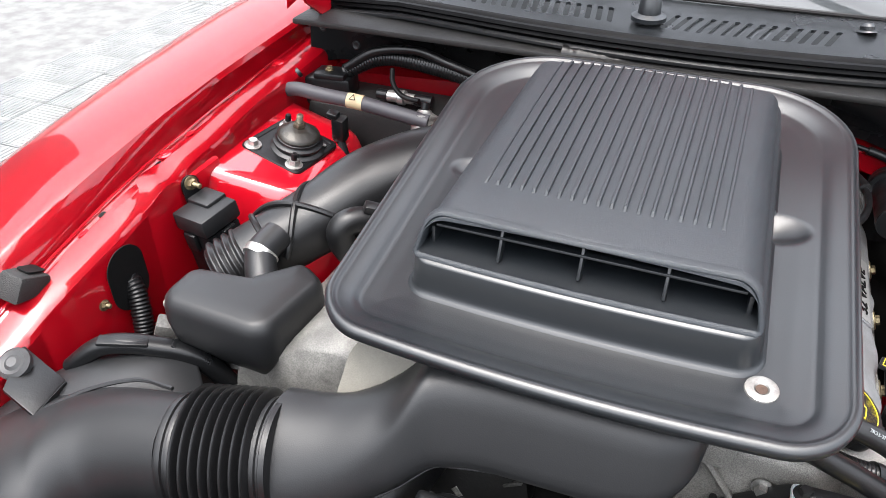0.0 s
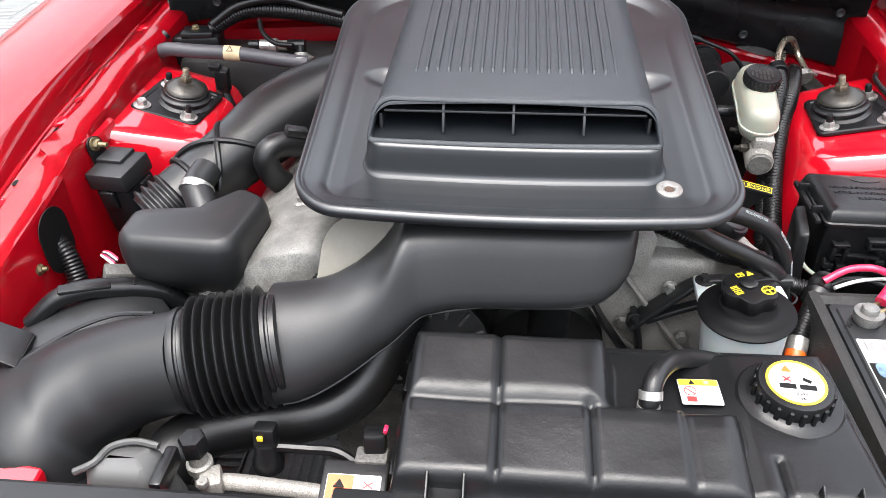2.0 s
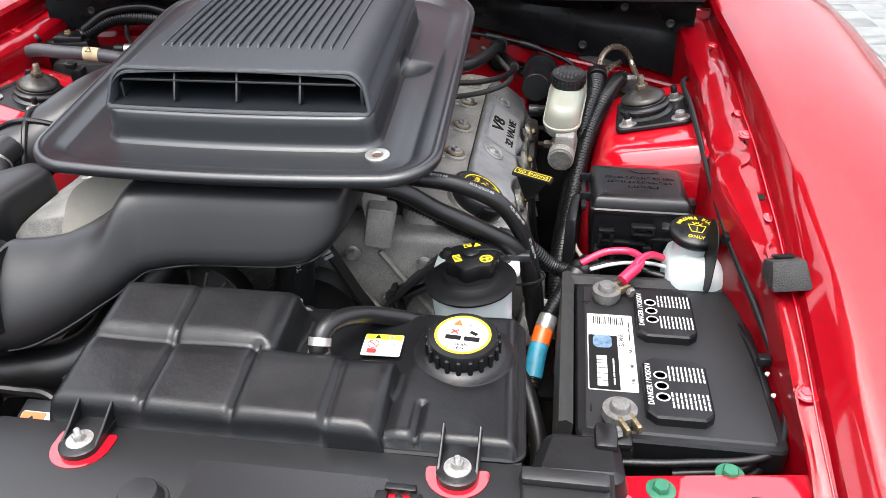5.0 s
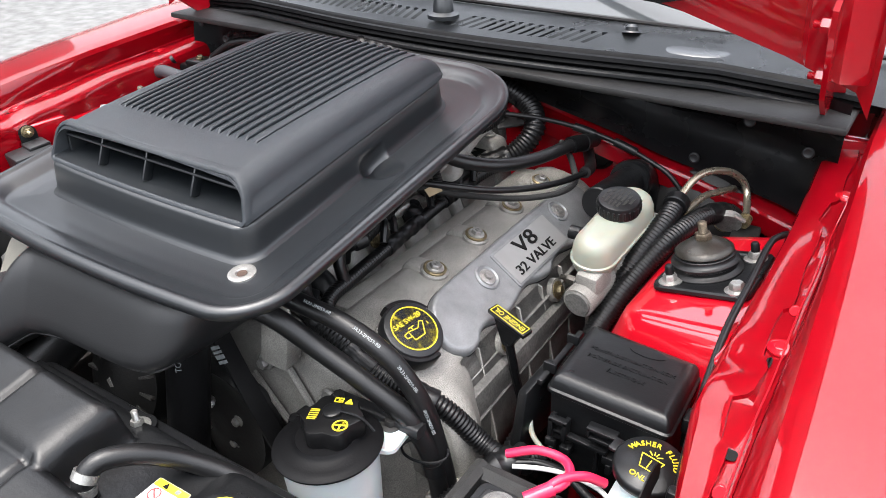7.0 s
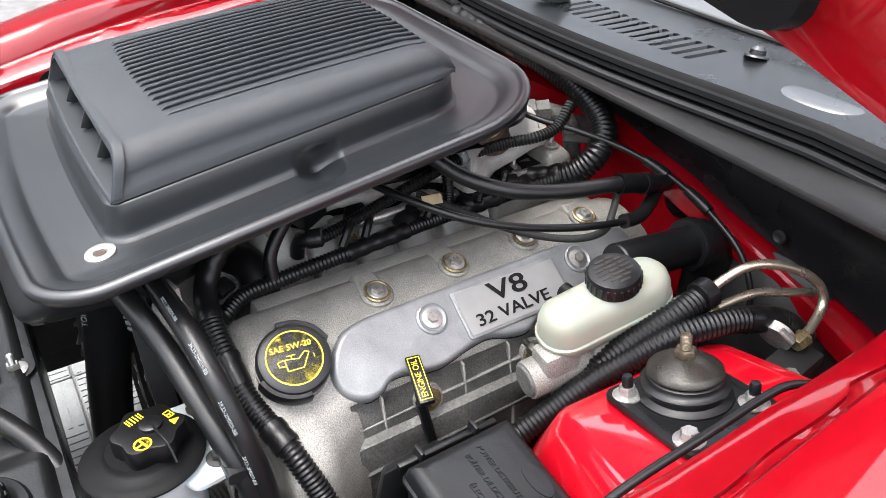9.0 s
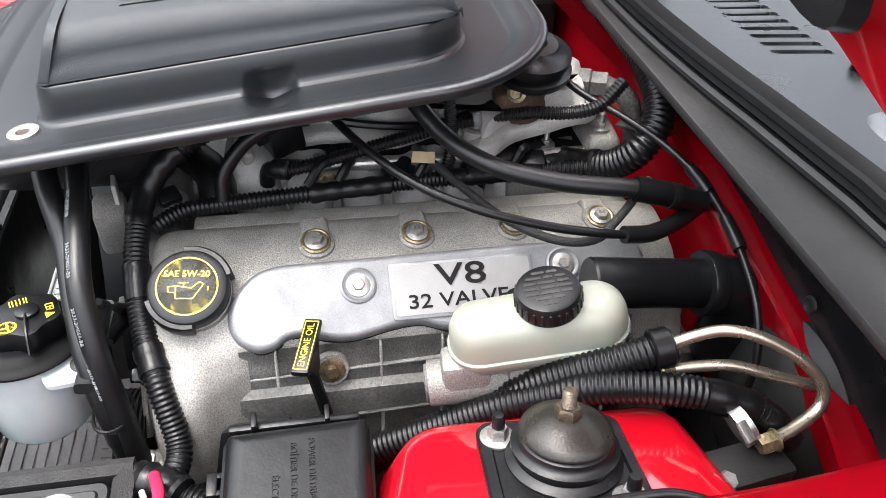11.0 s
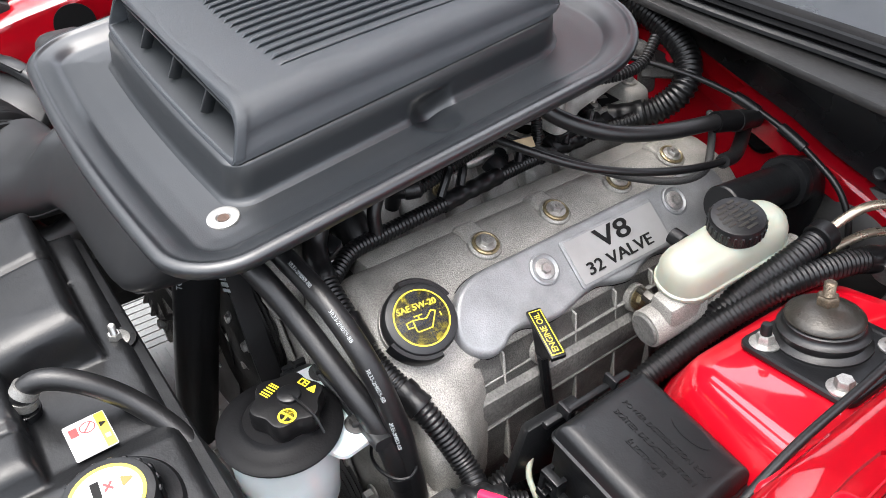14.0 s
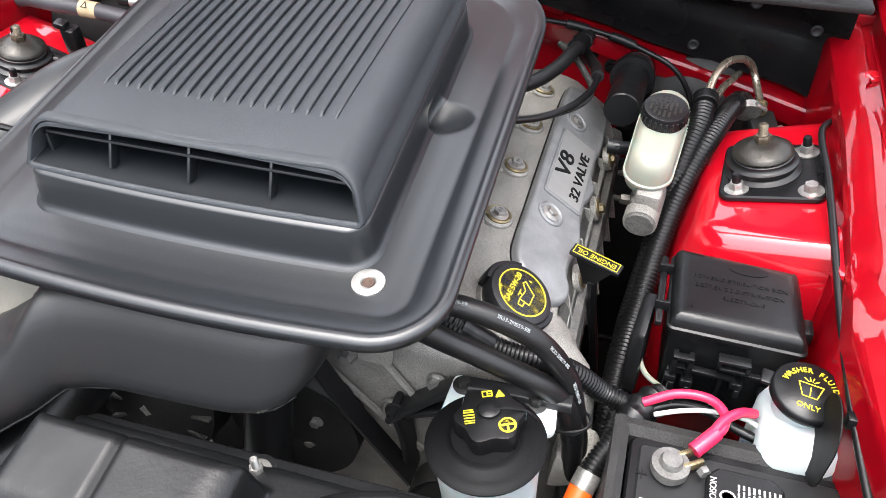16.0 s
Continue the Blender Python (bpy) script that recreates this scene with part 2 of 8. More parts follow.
def spline(pts, step):
    """Points at even steps along a smooth curve through pts."""
    p = [Vector(q) for q in pts]
    p = [2 * p[0] - p[1]] + p + [2 * p[-1] - p[-2]]
    dense = []
    for i in range(1, len(p) - 2):
        a, b, c, d = p[i - 1], p[i], p[i + 1], p[i + 2]
        for k in range(40):
            t = k / 40
            dense.append(0.5 * ((2 * b) + (c - a) * t + (2 * a - 5 * b + 4 * c - d) * t * t + (3 * b - a - 3 * c + d) * t ** 3))
    dense.append(p[-2])
    out, need, run = [dense[0]], step, 0.0
    for a, b in zip(dense, dense[1:]):
        seg = (b - a).length
        while seg > 0 and run + seg >= need:
            u = (need - run) / seg
            out.append(a.lerp(b, u))
            need += step
        run += seg
    if (out[-1] - dense[-1]).length > step * 0.3:
        out.append(dense[-1])
    return out


def sweep(pts, r, n=12, step=0.006, pitch=0.0, depth=0.0, caps=True, flat=None, up=None):
    """A hose along a smooth curve. r: radius, or a function of the run from 0 to 1. pitch, depth: rings of a corrugated conduit.
    flat: (wide, high) factors of the section."""
    if pitch:
        step = pitch / 4
    c = spline(pts, step)
    t0 = (c[1] - c[0]).normalized()
    ref = Vector(up) if up else (Vector((0, 0, 1)) if abs(t0.z) < 0.9 else Vector((1, 0, 0)))
    side = t0.cross(ref).normalized()
    rings = []
    for i, q in enumerate(c):
        t = (c[min(i + 1, len(c) - 1)] - c[max(i - 1, 0)]).normalized()
        side = (side - t * side.dot(t)).normalized()
        nor = side.cross(t)
        rad = r(i / (len(c) - 1)) if callable(r) else r
        if pitch:
            rad -= depth * (0.0 if i % 4 in (0, 1) else 1.0)
        fw, fh = flat or (1, 1)
        rings.append([q + side * (rad * fw * math.cos(2 * math.pi * k / n)) + nor * (rad * fh * math.sin(2 * math.pi * k / n)) for k in range(n)])
    return loft(rings, caps, caps)


def outline(corners, inset=0.0, n=6):
    """A convex polygon of (x, y, radius), run round counter-clockwise, moved inwards by inset, with rounded corners."""
    k = len(corners)
    pts = [Vector(c[:2]) for c in corners]
    lines = []
    for i in range(k):
        d = (pts[(i + 1) % k] - pts[i]).normalized()
        nn = Vector((-d.y, d.x))
        lines.append((pts[i] + nn * inset, d))
    out = []
    for i in range(k):
        (p1, d1), (p2, d2) = lines[i - 1], lines[i]
        cr = d1.x * d2.y - d1.y * d2.x
        w = p2 - p1
        v = p1 + d1 * ((w.x * d2.y - w.y * d2.x) / cr)
        r = max(corners[i][2] - inset, min(0.002, corners[i][2]))
        ang = math.acos(max(-1, min(1, d1.dot(d2))))
        tl = r * math.tan(ang / 2)
        a, b = v - d1 * tl, v + d2 * tl
        cen = a + Vector((-d1.y, d1.x)) * r
        a0 = math.atan2(a.y - cen.y, a.x - cen.x)
        for j in range(n + 1):
            th = a0 + ang * j / n
            out.append((cen.x + r * math.cos(th), cen.y + r * math.sin(th)))
    return out


def slab(corners, steps, n=5, m=None):
    """Stacks outlines: steps of (inset, z)."""
    bm = loft([[(x, y, z) for x, y in outline(corners, ins, n)] for ins, z in steps])
    if m is not None:
        bm.transform(m)
    return bm


def rect(cx, cy, sx, sy, r):
    return [(cx - sx / 2, cy - sy / 2, r), (cx + sx / 2, cy - sy / 2, r), (cx + sx / 2, cy + sy / 2, r), (cx - sx / 2, cy + sy / 2, r)]


def facing(p, normal, along):
    """A pose at p whose z is the normal and whose x runs as nearly as it can along a direction."""
    z = Vector(normal).normalized()
    x = Vector(along)
    x = (x - z * x.dot(z)).normalized()
    y = z.cross(x)
    return Matrix.Translation(p) @ Matrix((x, y, z)).transposed().to_4x4()


def disc(r, m, h=0.0006, n=28):
    return lathe([(0, 0), (r, 0), (r, h), (0, h)], n, m)


def plate(sx, sy, m, h=0.0006, r=0.002):
    return moved(slab(rect(0, 0, sx, sy, r), [(0, 0), (0, h)], 3), m)


def ring(r0, r1, m, h=0.0006, n=40):
    return lathe([(r0, 0), (r1, 0), (r1, h), (r0, h), (r0, 0)], n, m)


def lettering(text, size, m, depth=0.0004, stretch=1.0, spacing=1.0, bold=0.0):
    """Raised letters in the built-in font, centred on m."""
    cu = bpy.data.curves.new("letters", "FONT")
    cu.body, cu.size, cu.extrude, cu.align_x, cu.align_y = text, size, depth / 2, "CENTER", "CENTER"
    cu.resolution_u = 3
    cu.space_character = spacing
    cu.offset = bold
    ob = bpy.data.objects.new("letters", cu)
    scene.collection.objects.link(ob)
    me = bpy.data.meshes.new_from_object(ob.evaluated_get(bpy.context.evaluated_depsgraph_get()))
    bm = bmesh.new()
    bm.from_mesh(me)
    bpy.data.objects.remove(ob)
    bpy.data.curves.remove(cu)
    bpy.data.meshes.remove(me)
    bm.transform(m @ Matrix.Translation((0, 0, depth / 2)) @ Matrix.Diagonal((stretch, 1, 1, 1)))
    return bm


def bars(widths, gap, h, m):
    """A line of plain bars, for writing that cannot be read, centred on m."""
    tot = sum(widths) + gap * (len(widths) - 1)
    x, bms = -tot / 2, []
    for w in widths:
        bms.append(plate(w, h, m @ Matrix.Translation((x + w / 2, 0, 0)), 0.0003, 0.0002))
        x += w + gap
    return join(*bms)


def hexbolt(m, af=0.010, h=0.006, washer=0.0, stud=0.0):
    """A hex head on an optional flange washer with an optional threaded end, upright on m."""
    r = af / 2 / math.cos(math.pi / 6)
    b = lathe([(r * 0.98, 0), (r, 0.001), (r, h * 0.8), (r * 0.86, h), (0, h)], 6)
    parts = [b]
    if washer:
        parts.append(lathe([(washer, -0.0005), (washer, 0.0012), (washer * 0.75, 0.002), (0, 0.002)], 24))
    if stud:
        prof = [(af * 0.3, h * 0.5)]
        z = h
        while z < h + stud:
            prof += [(af * 0.31, z), (af * 0.27, z + 0.0006)]
            z += 0.0012
        prof += [(af * 0.22, z), (0, z)]
        parts.append(lathe(prof, 12))
    return moved(join(*parts), m)
# ---- the car's body round the engine bay ----


def interp(table, v):
    return float(np.interp(v, [a for a, _ in table], [b for _, b in table]))


RAIL = [(-0.2, 0.80), (0.0, 0.855), (0.2, 0.905), (0.4, 0.972), (0.575, 1.012), (0.7, 1.031), (0.85, 1.046), (1.1, 1.064), (1.9, 1.075)]
WIDE = [(-0.2, 0.86), (0.0, 0.90), (0.3, 0.955), (0.6, 0.985), (1.0, 1.0), (1.9, 1.0)]
FENDER = [(0.616, 0.002), (0.619, 0.018), (0.6225, 0.032), (0.6275, 0.0390), (0.636, 0.0415), (0.65, 0.0425), (0.70, 0.0405), (0.75, 0.0350), (0.80, 0.022), (0.85, -0.007),
          (0.885, -0.052), (0.91, -0.12), (0.925, -0.20), (0.932, -0.32), (0.930, -0.50), (0.90, -0.72)]
APRON = [(0.56, -0.55), (0.562, -0.20), (0.563, -0.014), (0.566, -0.007), (0.571, -0.003), (0.583, 0.001), (0.597, 0.0035), (0.5995, 0.0035), (0.6005, -0.0005), (0.605, -0.0005), (0.611, 0.001), (0.616, 0.004)]
car_body = thing("coupe", "glossy red coupe with its hood raised", "car", (0, 0.6, 0))


def body_skin(profile, side, y0, y1, wide=True, n=48):
    rows = []
    for i in range(n + 1):
        y = y0 + (y1 - y0) * i / n
        k = interp(WIDE, y) if wide else 1.0
        rows.append([(side * (x * (1 + (k - 1) * min(1.0, max(0.0, (x - 0.63) / 0.1))) - 0.035 * min(0.35, max(-0.3, y - 0.7)) * (x > 0.62) * (x < 0.66)), y, interp(RAIL, y) + dz * (1 + 0.25 * (y - 0.72) * (0 < dz))) for x, dz in profile])
    bm = loft(rows, False, False, closed=False)
    bmesh.ops.solidify(bm, geom=bm.faces, thickness=0.0012)
    return bm


def apron_skin(side):
    """The inner apron with its folded, unevenly trimmed top flange."""
    rows = []
    trim = [(-0.1, 0.0), (0.30, 0.0), (0.302, 0.006), (0.40, 0.004), (0.404, -0.004), (0.47, -0.002), (0.474, 0.004), (0.56, 0.0), (0.566, -0.007), (0.61, -0.010), (0.616, 0.003), (0.66, 0.004), (0.668, -0.003), (0.74, -0.003), (0.745, 0.003), (0.90, 0.0), (0.905, -0.006), (0.96, -0.004), (0.965, 0.003), (1.3, 0.0)]
    for i in range(181):
        y = 0.02 + 1.23 * i / 180
        j = interp(trim, y) + 0.0012 * math.sin(y * 60)
        d = 0.0035 * math.exp(-((y - 0.625) / 0.018) ** 2) - 0.003 * math.exp(-((y - 0.66) / 0.02) ** 2) + 0.0012 * math.sin(y * 31)
        z = interp(RAIL, y)
        wob = 0.004 * math.sin(y * 9)
        flare = 0.033 * min(1.0, max(0.0, (0.60 - y) / 0.16)) if side > 0 else 0.0
        rows.append([(side * (x + (wob if x < 0.575 else 0) + (j if 0.59 < x < 0.602 else 0) + flare * min(1.0, max(0.0, (0.597 - x) / 0.034))), y, z + dz + (d if 0.566 <= x < 0.603 else 0)) for x, dz in APRON])
    bm = loft(rows, False, False, closed=False)
    bmesh.ops.solidify(bm, geom=bm.faces, thickness=0.0012)
    return bm


for side in (-1, 1):
    part("fender", body_skin(FENDER, side, -0.12, 1.9), RED, car_body)
    part("inner_apron", apron_skin(side), RED, car_body, sharp=25)
    part("weld_bead", sweep([(side * (0.6115 + 0.0006 * math.sin(y * 41)), y, interp(RAIL, y) + 0.0055) for y in np.linspace(0.12, 1.08, 60)], 0.0009, 6, 0.006), RED, car_body)
    for y in (0.52, 0.742):
        part("stamped_ring", ring(0.0055, 0.0068, pose(side * 0.6065, y, interp(RAIL, y) + 0.0012, 8, 0, 0) @ Matrix.Diagonal((0.7, 1.2, 1, 1)), 0.0007, 24), RED, car_body)
    # shallow pressed seams, clip holes and bolt heads along the rail
    for y in (0.30, 0.685, 0.98):
        z = interp(RAIL, y)
        rb = part("rail_bolt", hexbolt(pose(side * 0.6075, y, z + 0.0012, 6, 0, 0), 0.010, 0.0035, 0.0098), RED, car_body)
        part("bolt_rim", ring(0.0098, 0.0115, pose(side * 0.6075, y, z + 0.0006, 6, 0, 0), 0.0016, 28), RED, rb)
    for y, sx, sy in ((0.555, 0.011, 0.011), (0.664, 0.005, 0.014)):
        # no hole is cut: a black patch paints its shade
        part("rail_hole_shade", moved(slab(rect(0, 0, sx, sy, 0.0035), [(0, 0), (0, 0.0006)], 4), pose(side * 0.6035, y, interp(RAIL, y) + 0.0004, 8, 0, 0)), INK_SHADE, car_body, "drain hole, its shade drawn as a black patch")

# the strut towers
TOWER = [(0.434, 0.742, 0.035), (0.60, 0.705, 0.03), (0.60, 0.965, 0.03), (0.437, 0.955, 0.035)]


def tower(side):
    rings = []
    for ins, z, k in ((-0.05, 0.55, 0.0), (-0.03, 0.80, 0.2), (-0.012, 0.93, 0.7), (-0.002, 0.960, 1.0), (0.003, 0.972, 1.0), (0.011, 0.978, 1.0), (0.022, 0.979, 1.0)):
        rings.append([(side * (x + 0.0016 * k * math.sin(70 * y)), y + 0.0016 * k * math.sin(62 * x), z + 0.25 * k * (min(x, 0.58) - 0.465) + 0.0015 * k * math.sin(55 * x + 40 * y)) for x, y in outline(TOWER, ins, 14)])
    return loft(rings)


for side in (-1, 1):
    part("strut_tower", tower(side), RED, car_body)
    part("tower_flange", box(side * 0.575, 0.70, 0.99, 0.03, 0.08, 0.05, 0.008, (0, side * -12, 0)), RED, car_body)

# the red firewall, its ledge and the black sheet above it
part("firewall", box(0, 1.115, 0.80, 1.24, 0.02, 0.56, 0.004), RED, car_body)


def cowl_sweep(x):
    """How far the cowl's edge runs back towards the sides."""
    x = abs(x)
    return 0.28 * x * x if x < 0.3 else 0.0252 + 0.13 * (x - 0.3)


def sheet_foot(x):
    return float(np.interp(x, [-0.6, -0.3, 0.1, 0.21, 0.29, 0.346, 0.406, 0.48, 0.6], [1.035, 1.05, 1.078, 1.052, 1.034, 1.016, 1.002, 0.988, 0.970]))


def insulation():
    rows = []
    for i in range(61):
        x = -0.585 + 1.17 * i / 60
        zb, row = sheet_foot(x), []
        top, foot = 1.027 + cowl_sweep(x), float(np.interp(x, [-0.6, 0.1, 0.23, 0.41, 0.5, 0.6], [1.08, 1.075, 1.082, 1.092, 1.088, 1.070]))
        for j in range(13):
            u = j / 12
            z = zb + (1.137 - zb) * u
            y = foot + (top - foot) * u ** 1.6 + 0.010 * math.exp(-((u - 0.62 + 0.5 * (x - 0.3)) / 0.13) ** 2) * (x > 0.1) + 0.003 * math.sin(14 * x + 3 * u) * u * (1 - u) * 4
            if abs(x) > 0.54:
                y -= (abs(x) - 0.54) * 0.6
            row.append((x, y, z))
        rows.append(row)
    bm = loft(rows, False, False, closed=False)
    bmesh.ops.solidify(bm, geom=bm.faces, thickness=0.006)
    return bm


part("insulation_sheet", insulation(), INSUL, car_body, "black moulded insulation sheet over the firewall")
for x, y, z in ((0.470, 1.076, 1.090), (0.405, 1.083, 1.022), (0.548, 1.070, 1.065), (-0.50, 1.058, 1.075), (-0.56, 1.055, 1.1)):
    part("sheet_clip", lathe([(0.008, 0), (0.007, 0.0015), (0.0055, 0.0018), (0.004, 0.0010), (0, 0.0010)], 18, facing((x, y, z), (0, -1, 0.1), (1, 0, 0))), PLASTIC, car_body)
ledge = [(0.226, 1.088, 1.043), (0.29, 1.090, 1.027), (0.346, 1.096, 1.009), (0.406, 1.098, 0.995), (0.48, 1.090, 0.980), (0.57, 1.070, 0.965)]
rows = []
for p in spline(ledge, 0.01):
    rows.append([(p.x, p.y + 0.01, p.z - 0.035), (p.x, p.y - 0.022, p.z - 0.030), (p.x, p.y - 0.024, p.z - 0.004), (p.x, p.y - 0.022, p.z), (p.x, p.y + 0.012, p.z + 0.002)])
bm = loft(rows, False, False, closed=False)
bmesh.ops.solidify(bm, geom=bm.faces, thickness=0.002)
part("firewall_ledge", bm, RED, car_body, sharp=25)
bm = loft([[(x, 1.10 + dy, sheet_foot(x) - 0.02 + dz) for dy, dz in ((0, -0.03), (-0.02, -0.028), (-0.023, 0), (0.0, 0.004))] for x in np.linspace(-0.58, 0.232, 30)], False, False, closed=False)
bmesh.ops.solidify(bm, geom=bm.faces, thickness=0.002)
part("firewall_lip", bm, RED, car_body, sharp=25)
part("blanking_plug", lathe([(0.0235, -0.004), (0.0235, 0.004), (0.019, 0.006), (0.017, 0.003), (0.010, 0.003), (0, 0.004)], 28, facing((0.258, 1.1035, 0.988), (0, -1, 0.1), (1, 0, 0))), RUBBER, car_body, "black rubber blanking plug")
part("sound_panel", box(0.385, 1.100, 0.945, 0.13, 0.006, 0.09, 0.003, (0, -12, 0)), CASTD, car_body, "bare grey metal reinforcement")

# cowl panel with its slots
slots, blanks = [], []
for k in range(14):
    x0 = -0.0165 + 0.0172 * k
    (blanks if 2 <= k <= 8 else slots).append((x0, x0 + 0.0085))
for k in range(24):
    x0 = -0.09 - 0.0172 * k
    slots.append((x0 - 0.0085, x0))
YS = [1.042, 1.103, 1.152, 1.175, 1.20, 1.24]
ZS = [1.153, 1.151, 1.157, 1.158, 1.157, 1.155]


def cowl():
    xs = sorted(set([-0.62, -0.56, 0.25, 0.28, 0.31, 0.335, 0.36, 0.385, 0.41, 0.44, 0.48, 0.54, 0.62] + [round(v, 4) for s in slots + blanks for v in s]))
    bm, grid = bmesh.new(), {}
    for i, x in enumerate(xs):
        for j, (y, z) in enumerate(zip(YS, ZS)):
            fall = max(0, abs(x) - 0.42) * 0.10
            sh = 0.14 * (y - 1.128) if x < -0.05 else -0.33 * (y - 1.103) * min(1.0, max(0.0, (0.34 - x) / 0.09))
            grid[i, j] = bm.verts.new((x - (sh if 1 <= j <= 2 else 0), y + 0.6 * cowl_sweep(x), z - fall))
    holes = {(round(a, 4), round(b, 4)) for a, b in slots + blanks}
    for i in range(len(xs) - 1):
        for j in range(len(YS) - 1):
            if j == 1 and (xs[i], xs[i + 1]) in holes:
                continue
            bm.faces.new((grid[i, j], grid[i + 1, j], grid[i + 1, j + 1], grid[i, j + 1]))
    bmesh.ops.solidify(bm, geom=bm.faces, thickness=0.004)
    return bm


cowl_panel = part("cowl_panel", cowl(), COWLP, car_body, "slotted grey-black plastic cowl panel", sharp=50)
for a, b in blanks:
    c = (a + b) / 2
    part("blank_slot", hexa([(a - 0.001, 1.103 + 0.6 * cowl_sweep(c), 1.143), (b + 0.001, 1.103 + 0.6 * cowl_sweep(c), 1.143), (b + 0.016, 1.153 + 0.6 * cowl_sweep(c), 1.149), (a + 0.014, 1.153 + 0.6 * cowl_sweep(c), 1.149)],
                             [(a - 0.001, 1.103 + 0.6 * cowl_sweep(c), 1.146), (b + 0.001, 1.103 + 0.6 * cowl_sweep(c), 1.146), (b + 0.016, 1.153 + 0.6 * cowl_sweep(c), 1.152), (a + 0.014, 1.153 + 0.6 * cowl_sweep(c), 1.152)], 0.0004, 1), COWLP, cowl_panel)
for a, b in slots + blanks:
    # rounded slot ends
    for y, zz, s_ in ((1.103, 1.151, 1), (1.152, 1.157, -1)):
        bms = []
        for q, e in ((a, 1), (b, -1)):
            off = (0.14 * (y - 1.128) if q < -0.05 else -0.33 * (y - 1.103))
            r = (b - a) / 2
            rim = [(q - off, 0), (q - off + e * 0.0, s_ * r)] + [(q - off + e * r * (1 - math.cos(t)), s_ * r * (1 - math.sin(t))) for t in (0.4, 0.8, 1.2)] + [(q - off + e * r, 0)]
            yb = y + 0.6 * cowl_sweep(q)
            bms.append(loft([[(u, yb + v, zz + dz) for u, v in rim] for dz in (-0.004, 0.0003)]))
        part("slot_end", join(*bms), COWLP, cowl_panel)
part("cowl_dome", lathe([(0.054, -0.002), (0.050, 0.0002), (0.045, 0.0018), (0.038, 0.0027), (0.020, 0.0030), (0, 0.0030)], 40, pose(0.372, 1.150, 1.1515, 0, 0, 12) @ Matrix.Diagonal((1.0, 0.62, 1, 1))), COWLP, car_body, sharp=60)
part("cowl_tray", box(0, 1.19, 1.120, 1.18, 0.36, 0.01, 0.003), DARK, car_body)
part("cabin_shell", box(0, 1.75, 0.82, 1.50, 0.95, 0.60, 0.03), DARK, car_body)
seal_prof = [(0.030, 1.140), (0.016, 1.143), (0.010, 1.148), (0.013, 1.152), (0.008, 1.156), (0.010, 1.161), (0.015, 1.162), (0.018, 1.158), (0.022, 1.163), (0.028, 1.165), (0.033, 1.162), (0.036, 1.155)]
rows = [[(x, 1.011 + dy + cowl_sweep(x), z - 0.006 - 0.08 * max(0, abs(x) - 0.42)) for dy, z in seal_prof] for x in np.linspace(-0.60, 0.60, 61)]
part("cowl_seal", loft(rows), SEAL, car_body, "ribbed black rubber cowl seal", sharp=40)
lip = [[(x, 1.020 + dy + cowl_sweep(x), z - 0.08 * max(0, abs(x) - 0.42)) for dy, z in ((0.004, 1.128), (0.000, 1.129), (0.000, 1.133), (0.004, 1.136), (0.02, 1.136), (0.02, 1.128))] for x in np.linspace(-0.585, 0.56, 41)]
part("sheet_lip", loft(lip), PLASTIC, car_body)
part("windscreen", loft([[(x, 1.235 + 0.9 * u + 0.5 * cowl_sweep(x), 1.157 + 0.50 * u - 0.02 * (x / 0.7) ** 2) for x in np.linspace(-0.70, 0.70, 25)] for u in np.linspace(0, 1, 9)], False, False, closed=False), GLASS, car_body, "dark windscreen glass")
part("windscreen_trim", sweep([(x, 1.233 + 0.5 * cowl_sweep(x), 1.160 - 0.02 * (x / 0.7) ** 2) for x in np.linspace(-0.68, 0.68, 15)], 0.004, 8, 0.02), RUBBER, car_body)
for x in (0.262, -0.30):
    noz = part("washer_nozzle", lathe([(0.014, 0), (0.013, 0.002), (0.009, 0.003), (0.009, 0.008), (0.006, 0.012), (0, 0.013)], 20, pose(x, 1.172, 1.158, -15, 0, 20) @ Matrix.Diagonal((1.0, 1.3, 1.0, 1))), SATIN, car_body, "black washer nozzle")
# wiper arms
wiper = part("wiper_pivot", lathe([(0.026, 0), (0.026, 0.006), (0.017, 0.010), (0.015, 0.032), (0.010, 0.038), (0, 0.040)], 24, pose(-0.035, 1.115, 1.158)), SATIN, car_body, "black wiper pivot cap")
part("wiper_arm", sweep([(-0.035, 1.118, 1.190), (-0.10, 1.15, 1.197), (-0.22, 1.19, 1.192), (-0.42, 1.235, 1.185)], lambda u: 0.011 - 0.006 * u, 8, 0.02, flat=(1, 0.55)), PLASTIC, car_body)
part("wiper_blade", sweep([(0.03, 1.335, 1.232), (0.20, 1.275, 1.202), (0.385, 1.232, 1.176)], lambda u: 0.008 - 0.004 * abs(u - 0.5), 8, 0.02, flat=(0.8, 1)), PLASTIC, car_body)
part("wiper_blade", sweep([(-0.62, 1.26, 1.19), (-0.40, 1.25, 1.188), (-0.12, 1.26, 1.19)], 0.006, 8, 0.02), PLASTIC, car_body)

# the raised hood, with the hole of the shaker scoop and its dark pad
HT = radians(64)


def hood_at(x, u, off=0.0):
    z0 = 1.272 - 0.34 * x * x
    return (x, 1.05 - u * math.cos(HT) + off * math.sin(HT), z0 + u * math.sin(HT) + off * math.cos(HT))


